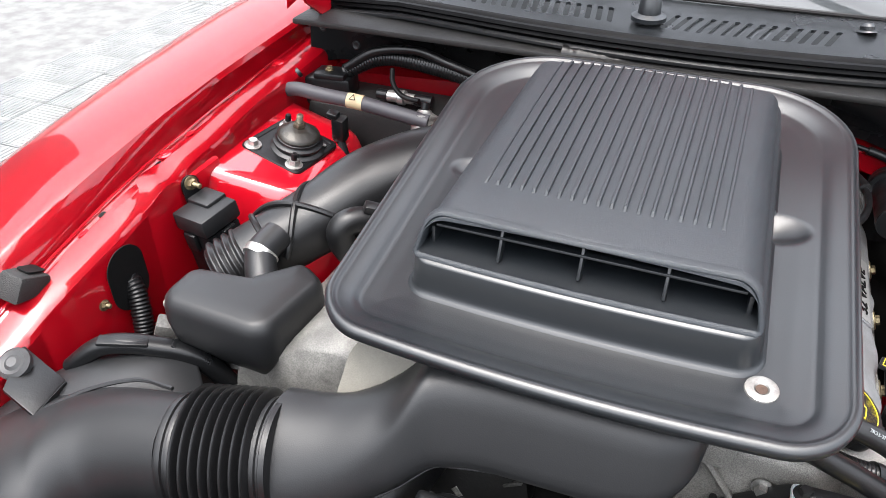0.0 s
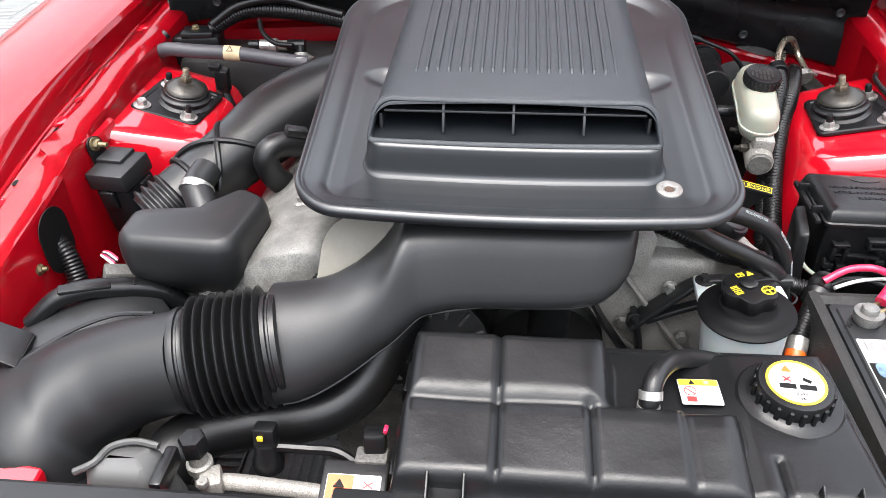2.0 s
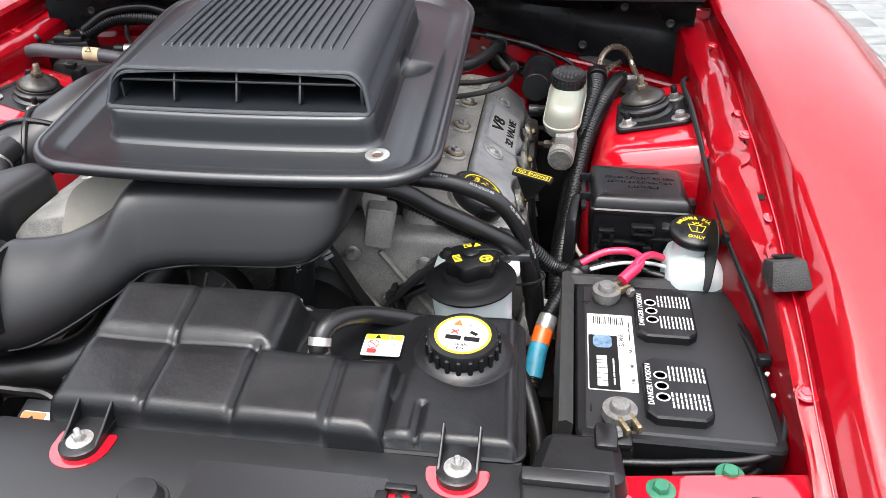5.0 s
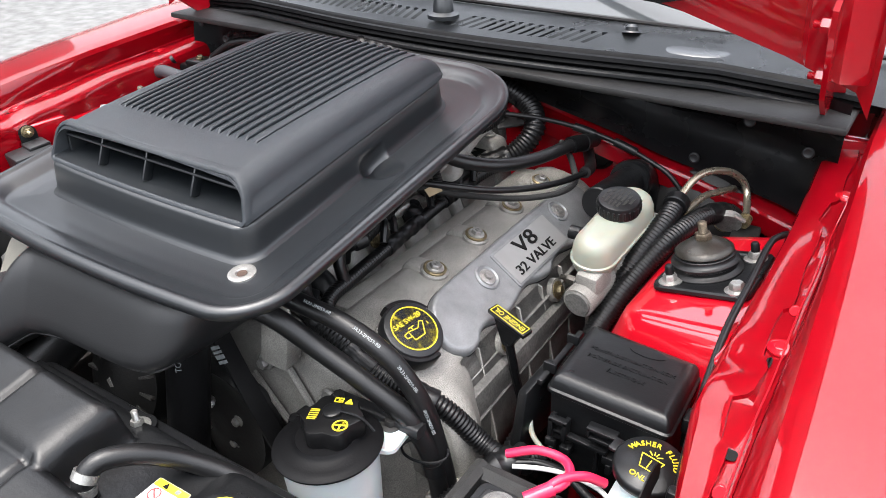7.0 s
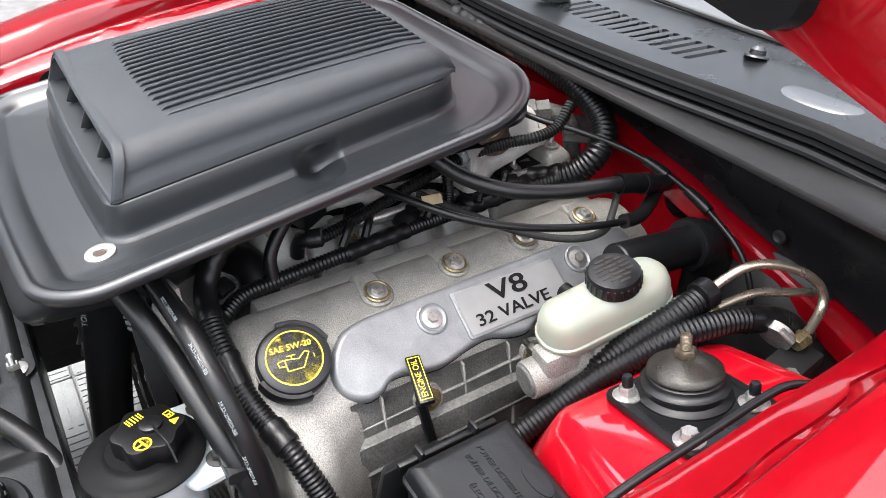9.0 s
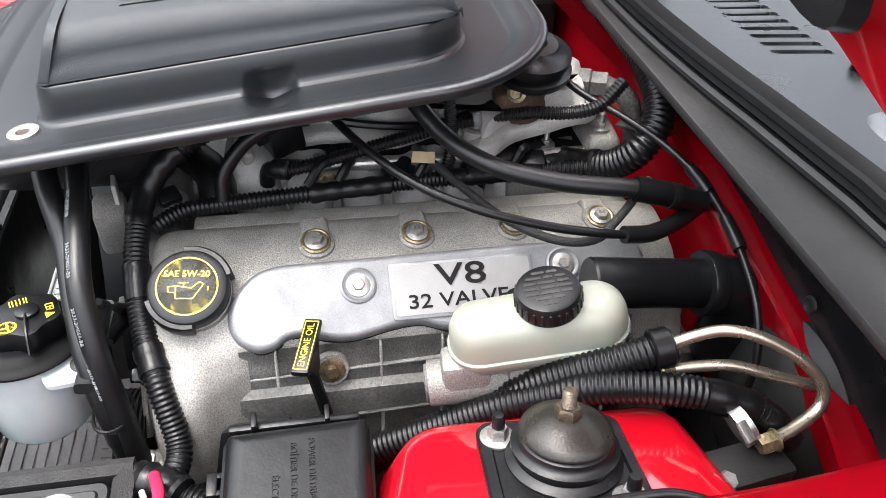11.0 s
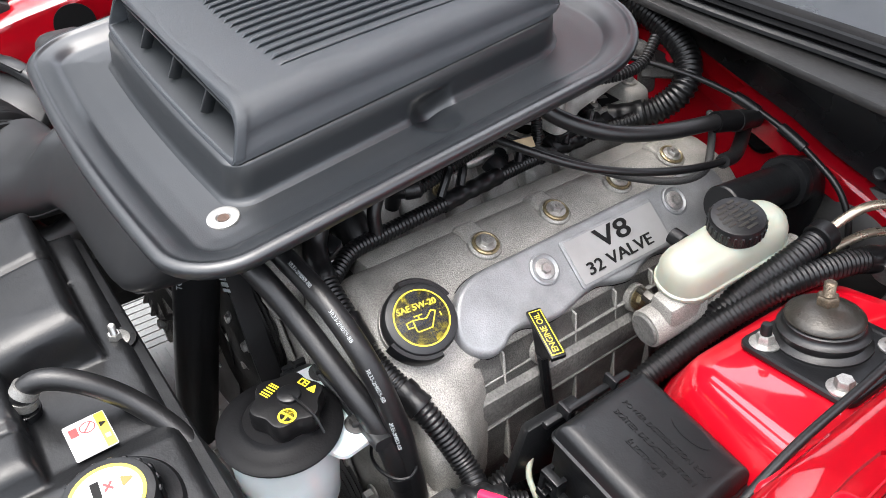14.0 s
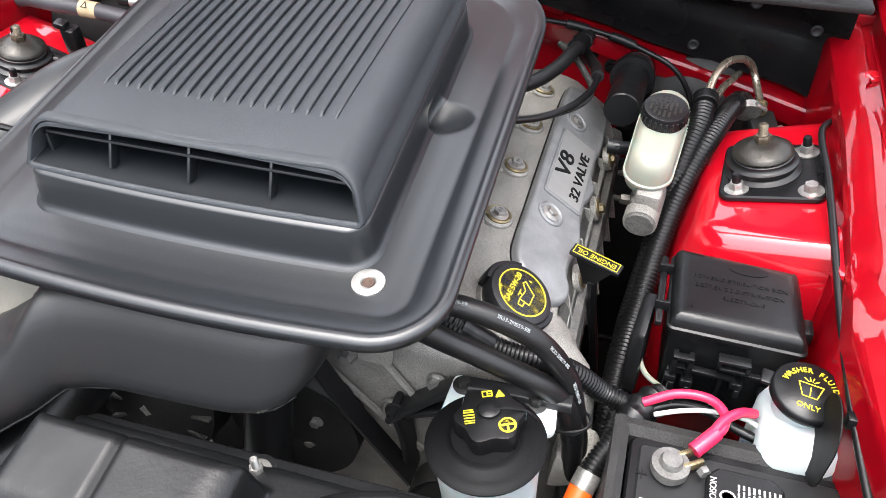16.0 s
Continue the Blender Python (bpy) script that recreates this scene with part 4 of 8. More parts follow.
def strap(c, d, r, a0, a1, w, up=(0, 0, 1)):
    """A raised band part of the way round a tube."""
    t = Vector(d).normalized()
    s = t.cross(Vector(up)).normalized()
    v = s.cross(t)
    pts = [Vector(c) + t * w * (i / 12 - 0.5) + (s * math.cos(a0 + (a1 - a0) * i / 12) + v * math.sin(a0 + (a1 - a0) * i / 12)) * r for i in range(13)]
    return sweep(pts, 0.0040, 8, 0.006)


td = (0.04, 0.055, 0.018)
part("strap", strap((-0.366, 0.648, 0.992), td, 0.0455, 0.1, 2.6, 0.085), RUBBER, inlet)
part("strap", strap((-0.366, 0.648, 0.992), td, 0.0455, 0.1, 2.6, -0.095), RUBBER, inlet)
part("strap", strap((-0.398, 0.610, 0.976), td, 0.0440, 0.2, 3.2, 0.01), RUBBER, inlet)
cl = facing((-0.371, 0.560, 1.004), (0.05, 0.5, 0.25), (1, 0, 0))
part("hose_clamp", lathe([(0.0195, -0.005), (0.0212, -0.005), (0.0212, 0.005), (0.0195, 0.005)], 28, cl), ZINC, inlet, "bright worm-drive hose clamp")
part("clamp_screw", moved(box(0.002, 0.022, 0, 0.018, 0.008, 0.009, 0.002), cl), ZINC, inlet)
part("branch_hose", sweep([(-0.255, 0.665, 1.015), (-0.285, 0.640, 1.026), (-0.299, 0.626, 1.016), (-0.296, 0.632, 0.985), (-0.280, 0.65, 0.955), (-0.25, 0.67, 0.93)], 0.017, 16, 0.006), RUBBER, inlet)
part("branch_clip", box(-0.262, 0.652, 1.040, 0.03, 0.016, 0.012, 0.003, (10, 20, 30)), RUBBER, inlet)

# ---- coolant tank ----
tank = thing("coolant_tank", "black plastic coolant tank with stepped cells and a yellowed lower body", "coolant tank", (0.14, 0.25, 0.85))
part("lower_body", hexa([(-0.055, 0.205, 0.80), (0.335, 0.205, 0.80), (0.335, 0.36, 0.80), (-0.055, 0.37, 0.80)], [(-0.066, 0.192, 0.930), (0.347, 0.200, 0.930), (0.338, 0.372, 0.930), (-0.066, 0.372, 0.930)], 0.008), AMBER, tank, "yellowed translucent lower tank body")
# added black sheet that keeps the amber rear face dark
part("added_rear_sheet", box(0.135, 0.379, 0.868, 0.40, 0.006, 0.126, 0.002), TANKP, tank)
part("tank_flange", slab([(-0.076, 0.181, 0.012), (0.358, 0.188, 0.014), (0.347, 0.385, 0.02), (-0.074, 0.38, 0.02)], [(0.002, 0.928), (0, 0.930), (0, 0.934), (0.002, 0.936)], 4), TANKP, tank)




def dome_edge(d, r):
    """Height lost at a distance d inside a rounded edge of radius r; outside it falls away steeply."""
    if d >= r:
        return 0.0
    if d >= 0:
        return r - math.sqrt(max(0.0, r * r - (r - d) ** 2))
    return r - 6.0 * d


def tank_height(x, y):
    """The moulded top: a row of cells in front, a higher pair behind, low shelves beside them."""
    z = 0.931
    d = min(x + 0.073, 0.350 - x - 0.06 * (y - 0.19), y - 0.190, 0.373 - y)
    z = max(z, 0.9440 + 0.0065 * min(1, max(0, (x - 0.225) / 0.02)) - dome_edge(d, 0.011))
    f = min(x + 0.073, (0.232 - x) * 0.55, (y - 0.186), 0.271 - y)
    z = max(z, 0.9725 - 0.010 * max(0, (0.25 - y) / 0.06) - dome_edge(f, 0.011) - (0.004 if x > 0.182 else 0))
    r = min(x + 0.070, (0.118 - x) * 0.55, (y - 0.262) * 0.8, 0.342 - y)
    z = max(z, 0.991 - 0.012 * max(0, (0.33 - y) / 0.07) - dome_edge(r, 0.015))
    for gx, y0, y1 in ((0.015, 0.186, 0.350), (0.099, 0.186, 0.268), (0.182, 0.186, 0.268), (0.262, 0.186, 0.235)):
        if y0 < y < y1:
            z -= 0.0045 * math.exp(-((x - gx) / 0.0032) ** 2)
    z += 0.0012 * math.sin(37 * x + 5) * math.sin(29 * y) * (z > 0.94)
    return max(z, 0.931)


bm, vs = bmesh.new(), []
nx, ny = 143, 68
for j in range(ny):
    vs.append([bm.verts.new((-0.080 + 0.4375 * i / (nx - 1), 0.180 + 0.2 * j / (ny - 1), tank_height(-0.080 + 0.4375 * i / (nx - 1), 0.180 + 0.2 * j / (ny - 1)))) for i in range(nx)])
for j in range(ny - 1):
    for i in range(nx - 1):
        if max(v.co.z for v in (vs[j][i], vs[j][i + 1], vs[j + 1][i + 1], vs[j + 1][i])) > 0.9312:
            bm.faces.new((vs[j][i], vs[j][i + 1], vs[j + 1][i + 1], vs[j + 1][i]))
bmesh.ops.delete(bm, geom=[v for v in bm.verts if not v.link_faces], context="VERTS")
part("tank_top", bm, TANKP, tank, "moulded black tank top with creased cells", sharp=75)
for x, dy in ((-0.027, -0.003), (0.3025, 0.007)):
    tab = part("mounting_tab", slab([(x - 0.0175, 0.1415 + dy, 0.0165), (x + 0.0175, 0.1415 + dy, 0.0165), (x + 0.0175, 0.20, 0.003), (x - 0.0175, 0.20, 0.003)], [(0, 0.938), (0, 0.944), (0.002, 0.945)], 6), TANKP, tank)
    for s in (-1, 1):
        part("tab_web", hexa([(x + s * 0.0158 - 0.0015, 0.155 + dy, 0.944), (x + s * 0.0158 + 0.0015, 0.155 + dy, 0.944), (x + s * 0.0158 + 0.0015, 0.195 + dy, 0.944), (x + s * 0.0158 - 0.0015, 0.195 + dy, 0.944)],
                             [(x + s * 0.0158 - 0.0012, 0.170 + dy, 0.950), (x + s * 0.0158 + 0.0012, 0.170 + dy, 0.950), (x + s * 0.0158 + 0.0012, 0.193 + dy, 0.962), (x + s * 0.0158 - 0.0012, 0.193 + dy, 0.962)], 0.0006, 1), TANKP, tab)
    part("bolt", hexbolt(pose(x, 0.160 + dy, 0.945, 0, 0, 20), 0.010, 0.007, 0.0105, 0.005), ZINC, tab, "zinc-plated flange nut on a stud")
    part("washer", lathe([(0.0115, 0), (0.0115, 0.0012), (0.005, 0.0014), (0, 0.0014)], 24, pose(x, 0.160 + dy, 0.945)), ZINC, tab)
cap = part("pressure_cap", lathe([(0.049, -0.004), (0.0495, 0.004), (0.047, 0.007), (0.042, 0.008), (0.0365, 0.010), (0.0345, 0.012), (0.0345, 0.025), (0.033, 0.028), (0.030, 0.0285), (0, 0.0285)], 48, pose(0.290, 0.306, 0.946, 3, 0, 0)), TANKP, tank, "round black ribbed pressure cap", sharp=30)
cm = pose(0.290, 0.306, 0.946, 3, 0, 0)
for k in range(20):
    a = 2 * math.pi * k / 20
    part("grip", moved(box(0.0352, 0, 0.0165, 0.0035, 0.005, 0.017, 0.0012, seg=1), cm @ pose(0, 0, 0, 0, 0, math.degrees(a))), TANKP, cap)
cf = cm @ Matrix.Translation((0, 0, 0.0286)) @ pose(0, 0, 0, 0, 0, -4)
part("cap_label", disc(0.0270, cf, 0.0005, 40), WHITE, cap, "round white warning label with a yellow edge")
part("label_ring", ring(0.0245, 0.0272, cf, 0.0008), YELLOW, cap)
part("warning_triangle", moved(slab([(-0.005, -0.004, 0.0008), (0.005, -0.004, 0.0008), (0, 0.005, 0.0008)], [(0, 0), (0, 0.0008)], 2), cf @ Matrix.Translation((-0.007, 0.016, 0))), ORANGE, cap)
part("book_mark", join(plate(0.0055, 0.006, cf @ Matrix.Translation((0.004, 0.0165, 0)), 0.0008, 0.0005), plate(0.0055, 0.006, cf @ Matrix.Translation((0.0105, 0.0165, 0)), 0.0008, 0.0005)), GREYPRINT, cap)
part("pictogram", join(plate(0.015, 0.006, cf @ Matrix.Translation((-0.0085, -0.0055, 0)), 0.0008, 0.0006), plate(0.015, 0.006, cf @ Matrix.Translation((0.0095, -0.0055, 0)), 0.0008, 0.0006),
                       plate(0.008, 0.004, cf @ Matrix.Translation((0.010, 0.003, 0)) @ pose(0, 0, 0, 0, 0, -25), 0.0008, 0.0006)), INK_SHADE, cap)
part("pictogram", join(plate(0.009, 0.0018, cf @ Matrix.Translation((-0.008, 0.003, 0)) @ pose(0, 0, 0, 0, 0, 40), 0.0009, 0.0004), plate(0.009, 0.0018, cf @ Matrix.Translation((-0.008, 0.003, 0)) @ pose(0, 0, 0, 0, 0, -40), 0.0009, 0.0004)), INKRED, cap)
part("cap_text", join(lettering("110 kPa", 0.0048, cf @ Matrix.Translation((0, -0.0145, 0.0005))), lettering("16 psi", 0.0044, cf @ Matrix.Translation((0, -0.0195, 0.0005)))), INK_SHADE, cap)
tl = facing((0.2085, 0.311, 0.9485), (0, 0, 1), (1, 0.03, 0)) @ Matrix.Diagonal((0.78, 0.82, 1, 1))
part("warning_label", plate(0.050, 0.040, tl, 0.0008, 0.002), WHITE, tank, "white warning label with a yellow head")
part("label_head", plate(0.048, 0.0095, tl @ Matrix.Translation((0, 0.0145, 0)), 0.0012, 0.001), YELLOW, tank)
part("label_triangle", moved(slab([(-0.004, -0.003, 0.0006), (0.004, -0.003, 0.0006), (0, 0.004, 0.0006)], [(0, 0), (0, 0.0016)], 2), tl @ Matrix.Translation((-0.008, 0.0145, 0))), INK_SHADE, tank)
part("label_print", join(plate(0.006, 0.005, tl @ Matrix.Translation((0.010, 0.0145, 0)), 0.0015, 0.0005), ring(0.0055, 0.0062, tl @ Matrix.Translation((0.012, -0.011, 0)), 0.0012, 16),
                         plate(0.009, 0.006, tl @ Matrix.Translation((0.012, 0.001, 0)), 0.0012, 0.001)), GREYPRINT, tank)
part("label_print", join(ring(0.0065, 0.0076, tl @ Matrix.Translation((-0.012, 0.001, 0)), 0.0012, 24), plate(0.014, 0.0014, tl @ Matrix.Translation((-0.012, 0.001, 0)) @ pose(0, 0, 0, 0, 0, -40), 0.0012, 0.0004), plate(0.012, 0.008, tl @ Matrix.Translation((-0.012, -0.012, 0)), 0.0011, 0.001)), INKRED, tank)
part("moulded_mark", ring(0.006, 0.010, facing((0.138, 0.236, 0.9675), (0, -0.2, 1), (1, 0, 0)), 0.0006, 24), TANKP, tank)

# ---- radiator cover ----
cover = thing("radiator_cover", "matte black plastic radiator cover panel", "panel", (0.0, 0.12, 0.9))
rows = []
CPROF = [(0.190, 0.920), (0.188, 0.932), (0.182, 0.937), (0.13, 0.938), (0.090, 0.936), (0.084, 0.9345), (0.081, 0.931), (0.0795, 0.923), (0.078, 0.90), (0.075, 0.87), (0.070, 0.82), (0.068, 0.76)]
for x, notch in ((-0.125, 0), (0.0, 0), (0.1, 0), (0.194, 0), (0.198, 0.001), (0.206, 0.011), (0.210, 0.012), (0.28, 0.012), (0.284, 0.011), (0.292, 0.001), (0.296, 0), (0.36, 0), (0.43, 0)):
    rows.append([(x, y + (notch if y < 0.1 else 0), z - (notch * 0.6 if y < 0.095 and z > 0.92 else 0)) for y, z in CPROF])
part("cover_panel", loft(rows), PLASTIC, cover, sharp=40)
rows = []
for x, lift in ((-0.64, 0.014), (-0.30, 0.016), (-0.145, 0.015), (-0.134, 0.0145), (-0.131, 0.0130), (-0.1165, -0.001), (-0.114, -0.004)):
    rows.append([(x, y - (0.021 if y > 0.17 else 0) - (0.006 if z < 0.93 else 0), z + lift - (0.005 if y > 0.17 else 0)) for y, z in CPROF])
part("cover_wing", loft(rows), PLASTIC, cover, sharp=24)
part("cover_pad", hexa([(0.358, 0.092, 0.936), (0.428, 0.092, 0.936), (0.428, 0.176, 0.936), (0.352, 0.176, 0.936)], [(0.361, 0.095, 0.943), (0.425, 0.095, 0.943), (0.425, 0.173, 0.943), (0.355, 0.173, 0.943)], 0.002), PLASTIC, cover)
part("cover_rib", box(0.390, 0.166, 0.945, 0.072, 0.016, 0.010, 0.004), PLASTIC, cover)
part("pad_dimple", lathe([(0.015, 0), (0.013, 0.002), (0.008, 0.0045), (0, 0.005)], 28, pose(0.393, 0.127, 0.9435)), PLASTIC, cover)
part("dome", lathe([(0.0225, -0.001), (0.0215, 0.0008), (0.0190, 0.0010), (0.0168, 0.0035), (0.0160, 0.0080), (0.0148, 0.0093), (0.0135, 0.0096), (0, 0.0096)], 36, pose(0.054, 0.106, 0.938) @ Matrix.Diagonal((1, 1, 1.3, 1))), PLASTIC, cover, "raised round boss")
part("flat_field", plate(0.165, 0.062, facing((0.165, 0.124, 0.9378), (0, 0, 1), (1, 0, 0)), 0.0004, 0.003), SMOOTH, cover, "smooth rectangular label field")
for x, y, dz in ((-0.252, 0.118, 0.016), (0.311, 0.117, 0.001)):
    m = pose(x, y, 0.937 + dz) @ Matrix.Diagonal((1, 1, 1, 1) if dz > 0.01 else (0.74, 0.74, 0.8, 1))
    if dz > 0.01:
        part("screw_cup", lathe([(0.024, 0), (0.0225, 0.0022), (0.020, 0.0022), (0.016, 0.0004), (0, 0.0004)], 32, m), PLASTIC, cover)
    sc = part("push_screw", lathe([(0.0125, 0.0), (0.012, 0.0035), (0.007, 0.0055), (0.0055, 0.0048), (0, 0.0048)], 28, m), TANKP, cover, "round black push-in screw")
    # black cross on the head paints the shade of the slots
    part("cross_slot_shade", join(box(0, 0, 0.0052, 0.007, 0.0014, 0.0012, 0.0002), box(0, 0, 0.0052, 0.0014, 0.007, 0.0012, 0.0002)), INK_SHADE, sc).matrix_basis = m
for x, dy in ((-0.027, -0.003), (0.3025, 0.007)):
    part("cutout", moved(slab([(x - 0.0265, 0.134 + dy, 0.026), (x + 0.0265, 0.134 + dy, 0.026), (x + 0.0265, 0.172, 0.004), (x - 0.0265, 0.172, 0.004)], [(0, 0.9378), (0, 0.9388)], 8), Matrix()), RED, cover, "red steel showing in a rounded cut-out")
m = pose(0.260, 0.131, 0.938)
part("red_clip_window", plate(0.020, 0.016, m, 0.0012, 0.001), RED, cover)
for dx, dy, sx, sy in ((-0.014, 0, 0.010, 0.012), (0.014, 0, 0.010, 0.012), (0, 0.011, 0.026, 0.007), (0, 0.001, 0.006, 0.006)):
    part("window_clip", moved(box(dx, dy, 0.004, sx, sy, 0.007, 0.0015), m), TANKP, cover)
# ---- engine ----
N_COVER = Vector((0.564, 0, 0.826))
engine = thing("engine", "cast aluminium V8 engine with ribbed cam covers", "engine", (0.05, 0.8, 0.6))
part("engine_block", hexa([(-0.22, 0.56, 0.40), (0.26, 0.56, 0.40), (0.26, 1.08, 0.40), (-0.22, 1.08, 0.40)], [(-0.30, 0.54, 0.90), (0.34, 0.56, 0.90), (0.34, 1.06, 0.90), (-0.30, 1.06, 0.90)], 0.02), CASTD, engine)


def cam_cover(side, y0, y1, dz=0.0):
    """The cast cover: section in x and z, run along y, its front end rounded."""
    sec = [(0.165, 0.87), (0.176, 0.945), (0.183, 0.972), (0.192, 0.981), (0.205, 0.984), (0.225, 0.982), (0.245, 0.978), (0.262, 0.972), (0.285, 0.955), (0.310, 0.938), (0.326, 0.924), (0.332, 0.9145), (0.3335, 0.911), (0.336, 0.905), (0.345, 0.87), (0.350, 0.80)]
    rows = []
    L = y1 - y0
    for u in (0.0, 0.006, 0.02, 0.045, 0.066, 0.078, 0.09, 0.102, 0.114, 0.128, 0.1665, 0.185, 0.3, 0.5, 0.7, 0.9, 0.97, 1.0):
        y = y0 + L * u
        k = min(1.0, 1 - (1 - min(1, u / 0.035)) ** 2 * 0.10)
        kb = min(1.0, 1 - (1 - min(1, (1 - u) / 0.06)) ** 2 * 0.06)
        bulge = 0.018 * (1 - min(1, max(0, (y - 0.578) / 0.030)) ** 2 * (3 - 2 * min(1, max(0, (y - 0.578) / 0.030))))
        deep = 0.014 * min(1, max(0, (y - 0.609) / 0.008)) * (side > 0)
        rows.append([(side * (0.25 + (x - 0.25) * k * kb - (deep if z < 0.93 and x > 0.3 else 0) + (bulge * min(1, max(0, (0.955 - z) / 0.05)) if x > 0.28 else 0)), y, 0.90 + (z - 0.90) * k * kb + dz) for x, z in sec])
    return loft(rows)


cc = part("cam_cover", cam_cover(1, 0.545, 1.04), CAST, engine, "sand-cast aluminium cam cover", sharp=60)
cl_ = part("cam_cover", cam_cover(-1, 0.455, 1.0, 0.012), CASTM, engine, "grimy cast aluminium cam cover", sharp=60)
for y in (0.56, 0.66, 0.76):
    part("cover_bolt", hexbolt(facing((-0.236, y, 0.992), (-0.25, 0, 1), (0, 1, 0)), 0.0125, 0.008, 0.0125), ZINC, cl_)
part("inner_flange", hexa([(0.164, 0.575, 0.93), (0.20, 0.575, 0.93), (0.20, 1.02, 0.93), (0.164, 1.02, 0.93)], [(0.167, 0.580, 0.979), (0.195, 0.580, 0.982), (0.195, 1.015, 0.982), (0.167, 1.015, 0.979)], 0.004, 2), CAST, cc)
# ribs of the cover's side and the bosses of its bolts
panel = loft([[(x, y, z) for x, z in ((0.3125, 0.9345), (0.3135, 0.924), (0.3192, 0.9145), (0.3205, 0.911), (0.3230, 0.905), (0.3320, 0.87), (0.3370, 0.80))] for y in (0.6185, 0.70, 0.80, 0.90, 0.985)], False, False, closed=False)
bmesh.ops.solidify(panel, geom=panel.faces, thickness=0.0008)
part("side_panel", panel, CASTM, cc, "grimy recessed side of the cam cover")
for y in (0.650, 0.743, 0.800, 0.855, 0.910, 0.965):
    part("side_rib", hexa([(0.320, y - 0.002, 0.80), (0.3460, y - 0.002, 0.80), (0.3460, y + 0.002, 0.80), (0.320, y + 0.002, 0.80)],
                          [(0.306, y - 0.0013, 0.9350), (0.3180, y - 0.0013, 0.9330), (0.3180, y + 0.0013, 0.9330), (0.306, y + 0.0013, 0.9350)], 0.0010, 1), CAST, cc)
for z, x, dz in ((0.912, 0.3210, 0.006), (0.864, 0.3345, 0.008)):
    part("long_rib", hexa([(x - 0.008, 0.619, z - dz), (x + 0.002, 0.619, z - dz - 0.001), (x + 0.002, 0.985, z + dz - 0.001), (x - 0.008, 0.985, z + dz)],
                          [(x - 0.008, 0.619, z - dz + 0.0032), (x + 0.002, 0.619, z - dz + 0.0014), (x + 0.002, 0.985, z + dz + 0.0014), (x - 0.008, 0.985, z + dz + 0.0032)], 0.0008, 1), CASTM, cc)
for i, (x, y) in enumerate(((0.229, 0.693), (0.227, 0.788), (0.225, 0.884), (0.223, 0.974))):
    part("boss_strip", hexa([(0.186, y - 0.015, 0.976), (0.226, y - 0.017, 0.976), (0.226, y + 0.017, 0.976), (0.186, y + 0.015, 0.976)],
                            [(0.195, y - 0.0105, 0.9885), (0.224, y - 0.013, 0.9865), (0.224, y + 0.013, 0.9865), (0.195, y + 0.0105, 0.9885)], 0.0025), CAST, cc)
    m = facing((x, y, 0.9815), (0.25, 0, 1), (0, 1, 0))
    part("bolt_boss", lathe([(0.0185, -0.006), (0.0170, 0.003), (0.0150, 0.0045), (0, 0.0045)], 28, m), CAST, cc)
    b = part("cover_bolt", hexbolt(m @ Matrix.Translation((0, 0, 0.006)) @ pose(0, 0, 0, 0, 0, 17 * i), 0.0125, 0.0065, 0.0105), ZINC, cc, "zinc-plated flange bolt")
    part("head_mark", lettering("8.8", 0.0055, m @ Matrix.Translation((0, 0, 0.0125)), 0.0003), CASTD, b)
    part("bolt_seal", lathe([(0.0142, 0.003), (0.0142, 0.0062), (0.0125, 0.0070), (0.0112, 0.0062), (0.0, 0.0062)], 32, m), BRASS, b, "brass-coloured sealing washer")
for y, z in ((0.698, 0.914), (0.828, 0.914), (0.94, 0.914)):
    m = facing((0.3235, y, z), (1, 0, 0.35), (0, 1, 0))
    part("bolt_boss", lathe([(0.016, -0.004), (0.015, 0.003), (0, 0.003)], 20, m), CAST, cc)
    part("cover_bolt", hexbolt(m @ Matrix.Translation((0, 0, 0.003)), 0.011, 0.007, 0.012), BRASS, cc)
# the raised plug cover with its badge
pc = Matrix.Translation((0.2855, 0.80, 0.9655)) @ facing((0, 0, 0), N_COVER, (0, 1, 0))
PLUG = [(-0.123, 0.034), (-0.147, 0.0325), (-0.165, 0.026), (-0.179, 0.012), (-0.188, -0.006), (-0.187, -0.0225), (-0.179, -0.0345), (-0.164, -0.0425), (-0.149, -0.0405), (-0.138, -0.0335), (-0.123, -0.0322), (-0.105, -0.0372),
        (-0.084, -0.0395), (-0.066, -0.0370), (-0.043, -0.0325), (-0.020, -0.0310), (0.000, -0.0370), (0.022, -0.0405), (0.040, -0.0335), (0.065, -0.0300), (0.10, -0.0360), (0.14, -0.036), (0.175, -0.034), (0.198, -0.020), (0.204, 0.010), (0.196, 0.031),
        (0.175, 0.0362), (0.10, 0.0362), (0.00, 0.0354), (-0.06, 0.0345)]


def wavy(points, inset=0.0):
    """A closed smooth curve through points, run round counter-clockwise, moved inwards."""
    n, out = len(points), []
    for i in range(n):
        q = [Vector(points[(i + k) % n]) for k in (-1, 0, 1, 2)]
        for j in range(4):
            t = j / 4
            out.append(0.5 * ((2 * q[1]) + (q[2] - q[0]) * t + (2 * q[0] - 5 * q[1] + 4 * q[2] - q[3]) * t * t + (3 * q[1] - q[0] - 3 * q[2] + q[3]) * t ** 3))
    m = len(out)
    res = []
    for i in range(m):
        d = (out[(i + 1) % m] - out[i - 1]).normalized()
        res.append(out[i] + Vector((-d.y, d.x)) * inset)
    return res


def plug_skin(steps):
    return moved(loft([[(q.x, q.y, z - 0.006 * max(0, (-0.13 - q.x) / 0.06) * max(0, (0.01 - q.y) / 0.05)) for q in wavy(PLUG, ins)] for ins, z in steps]), pc)


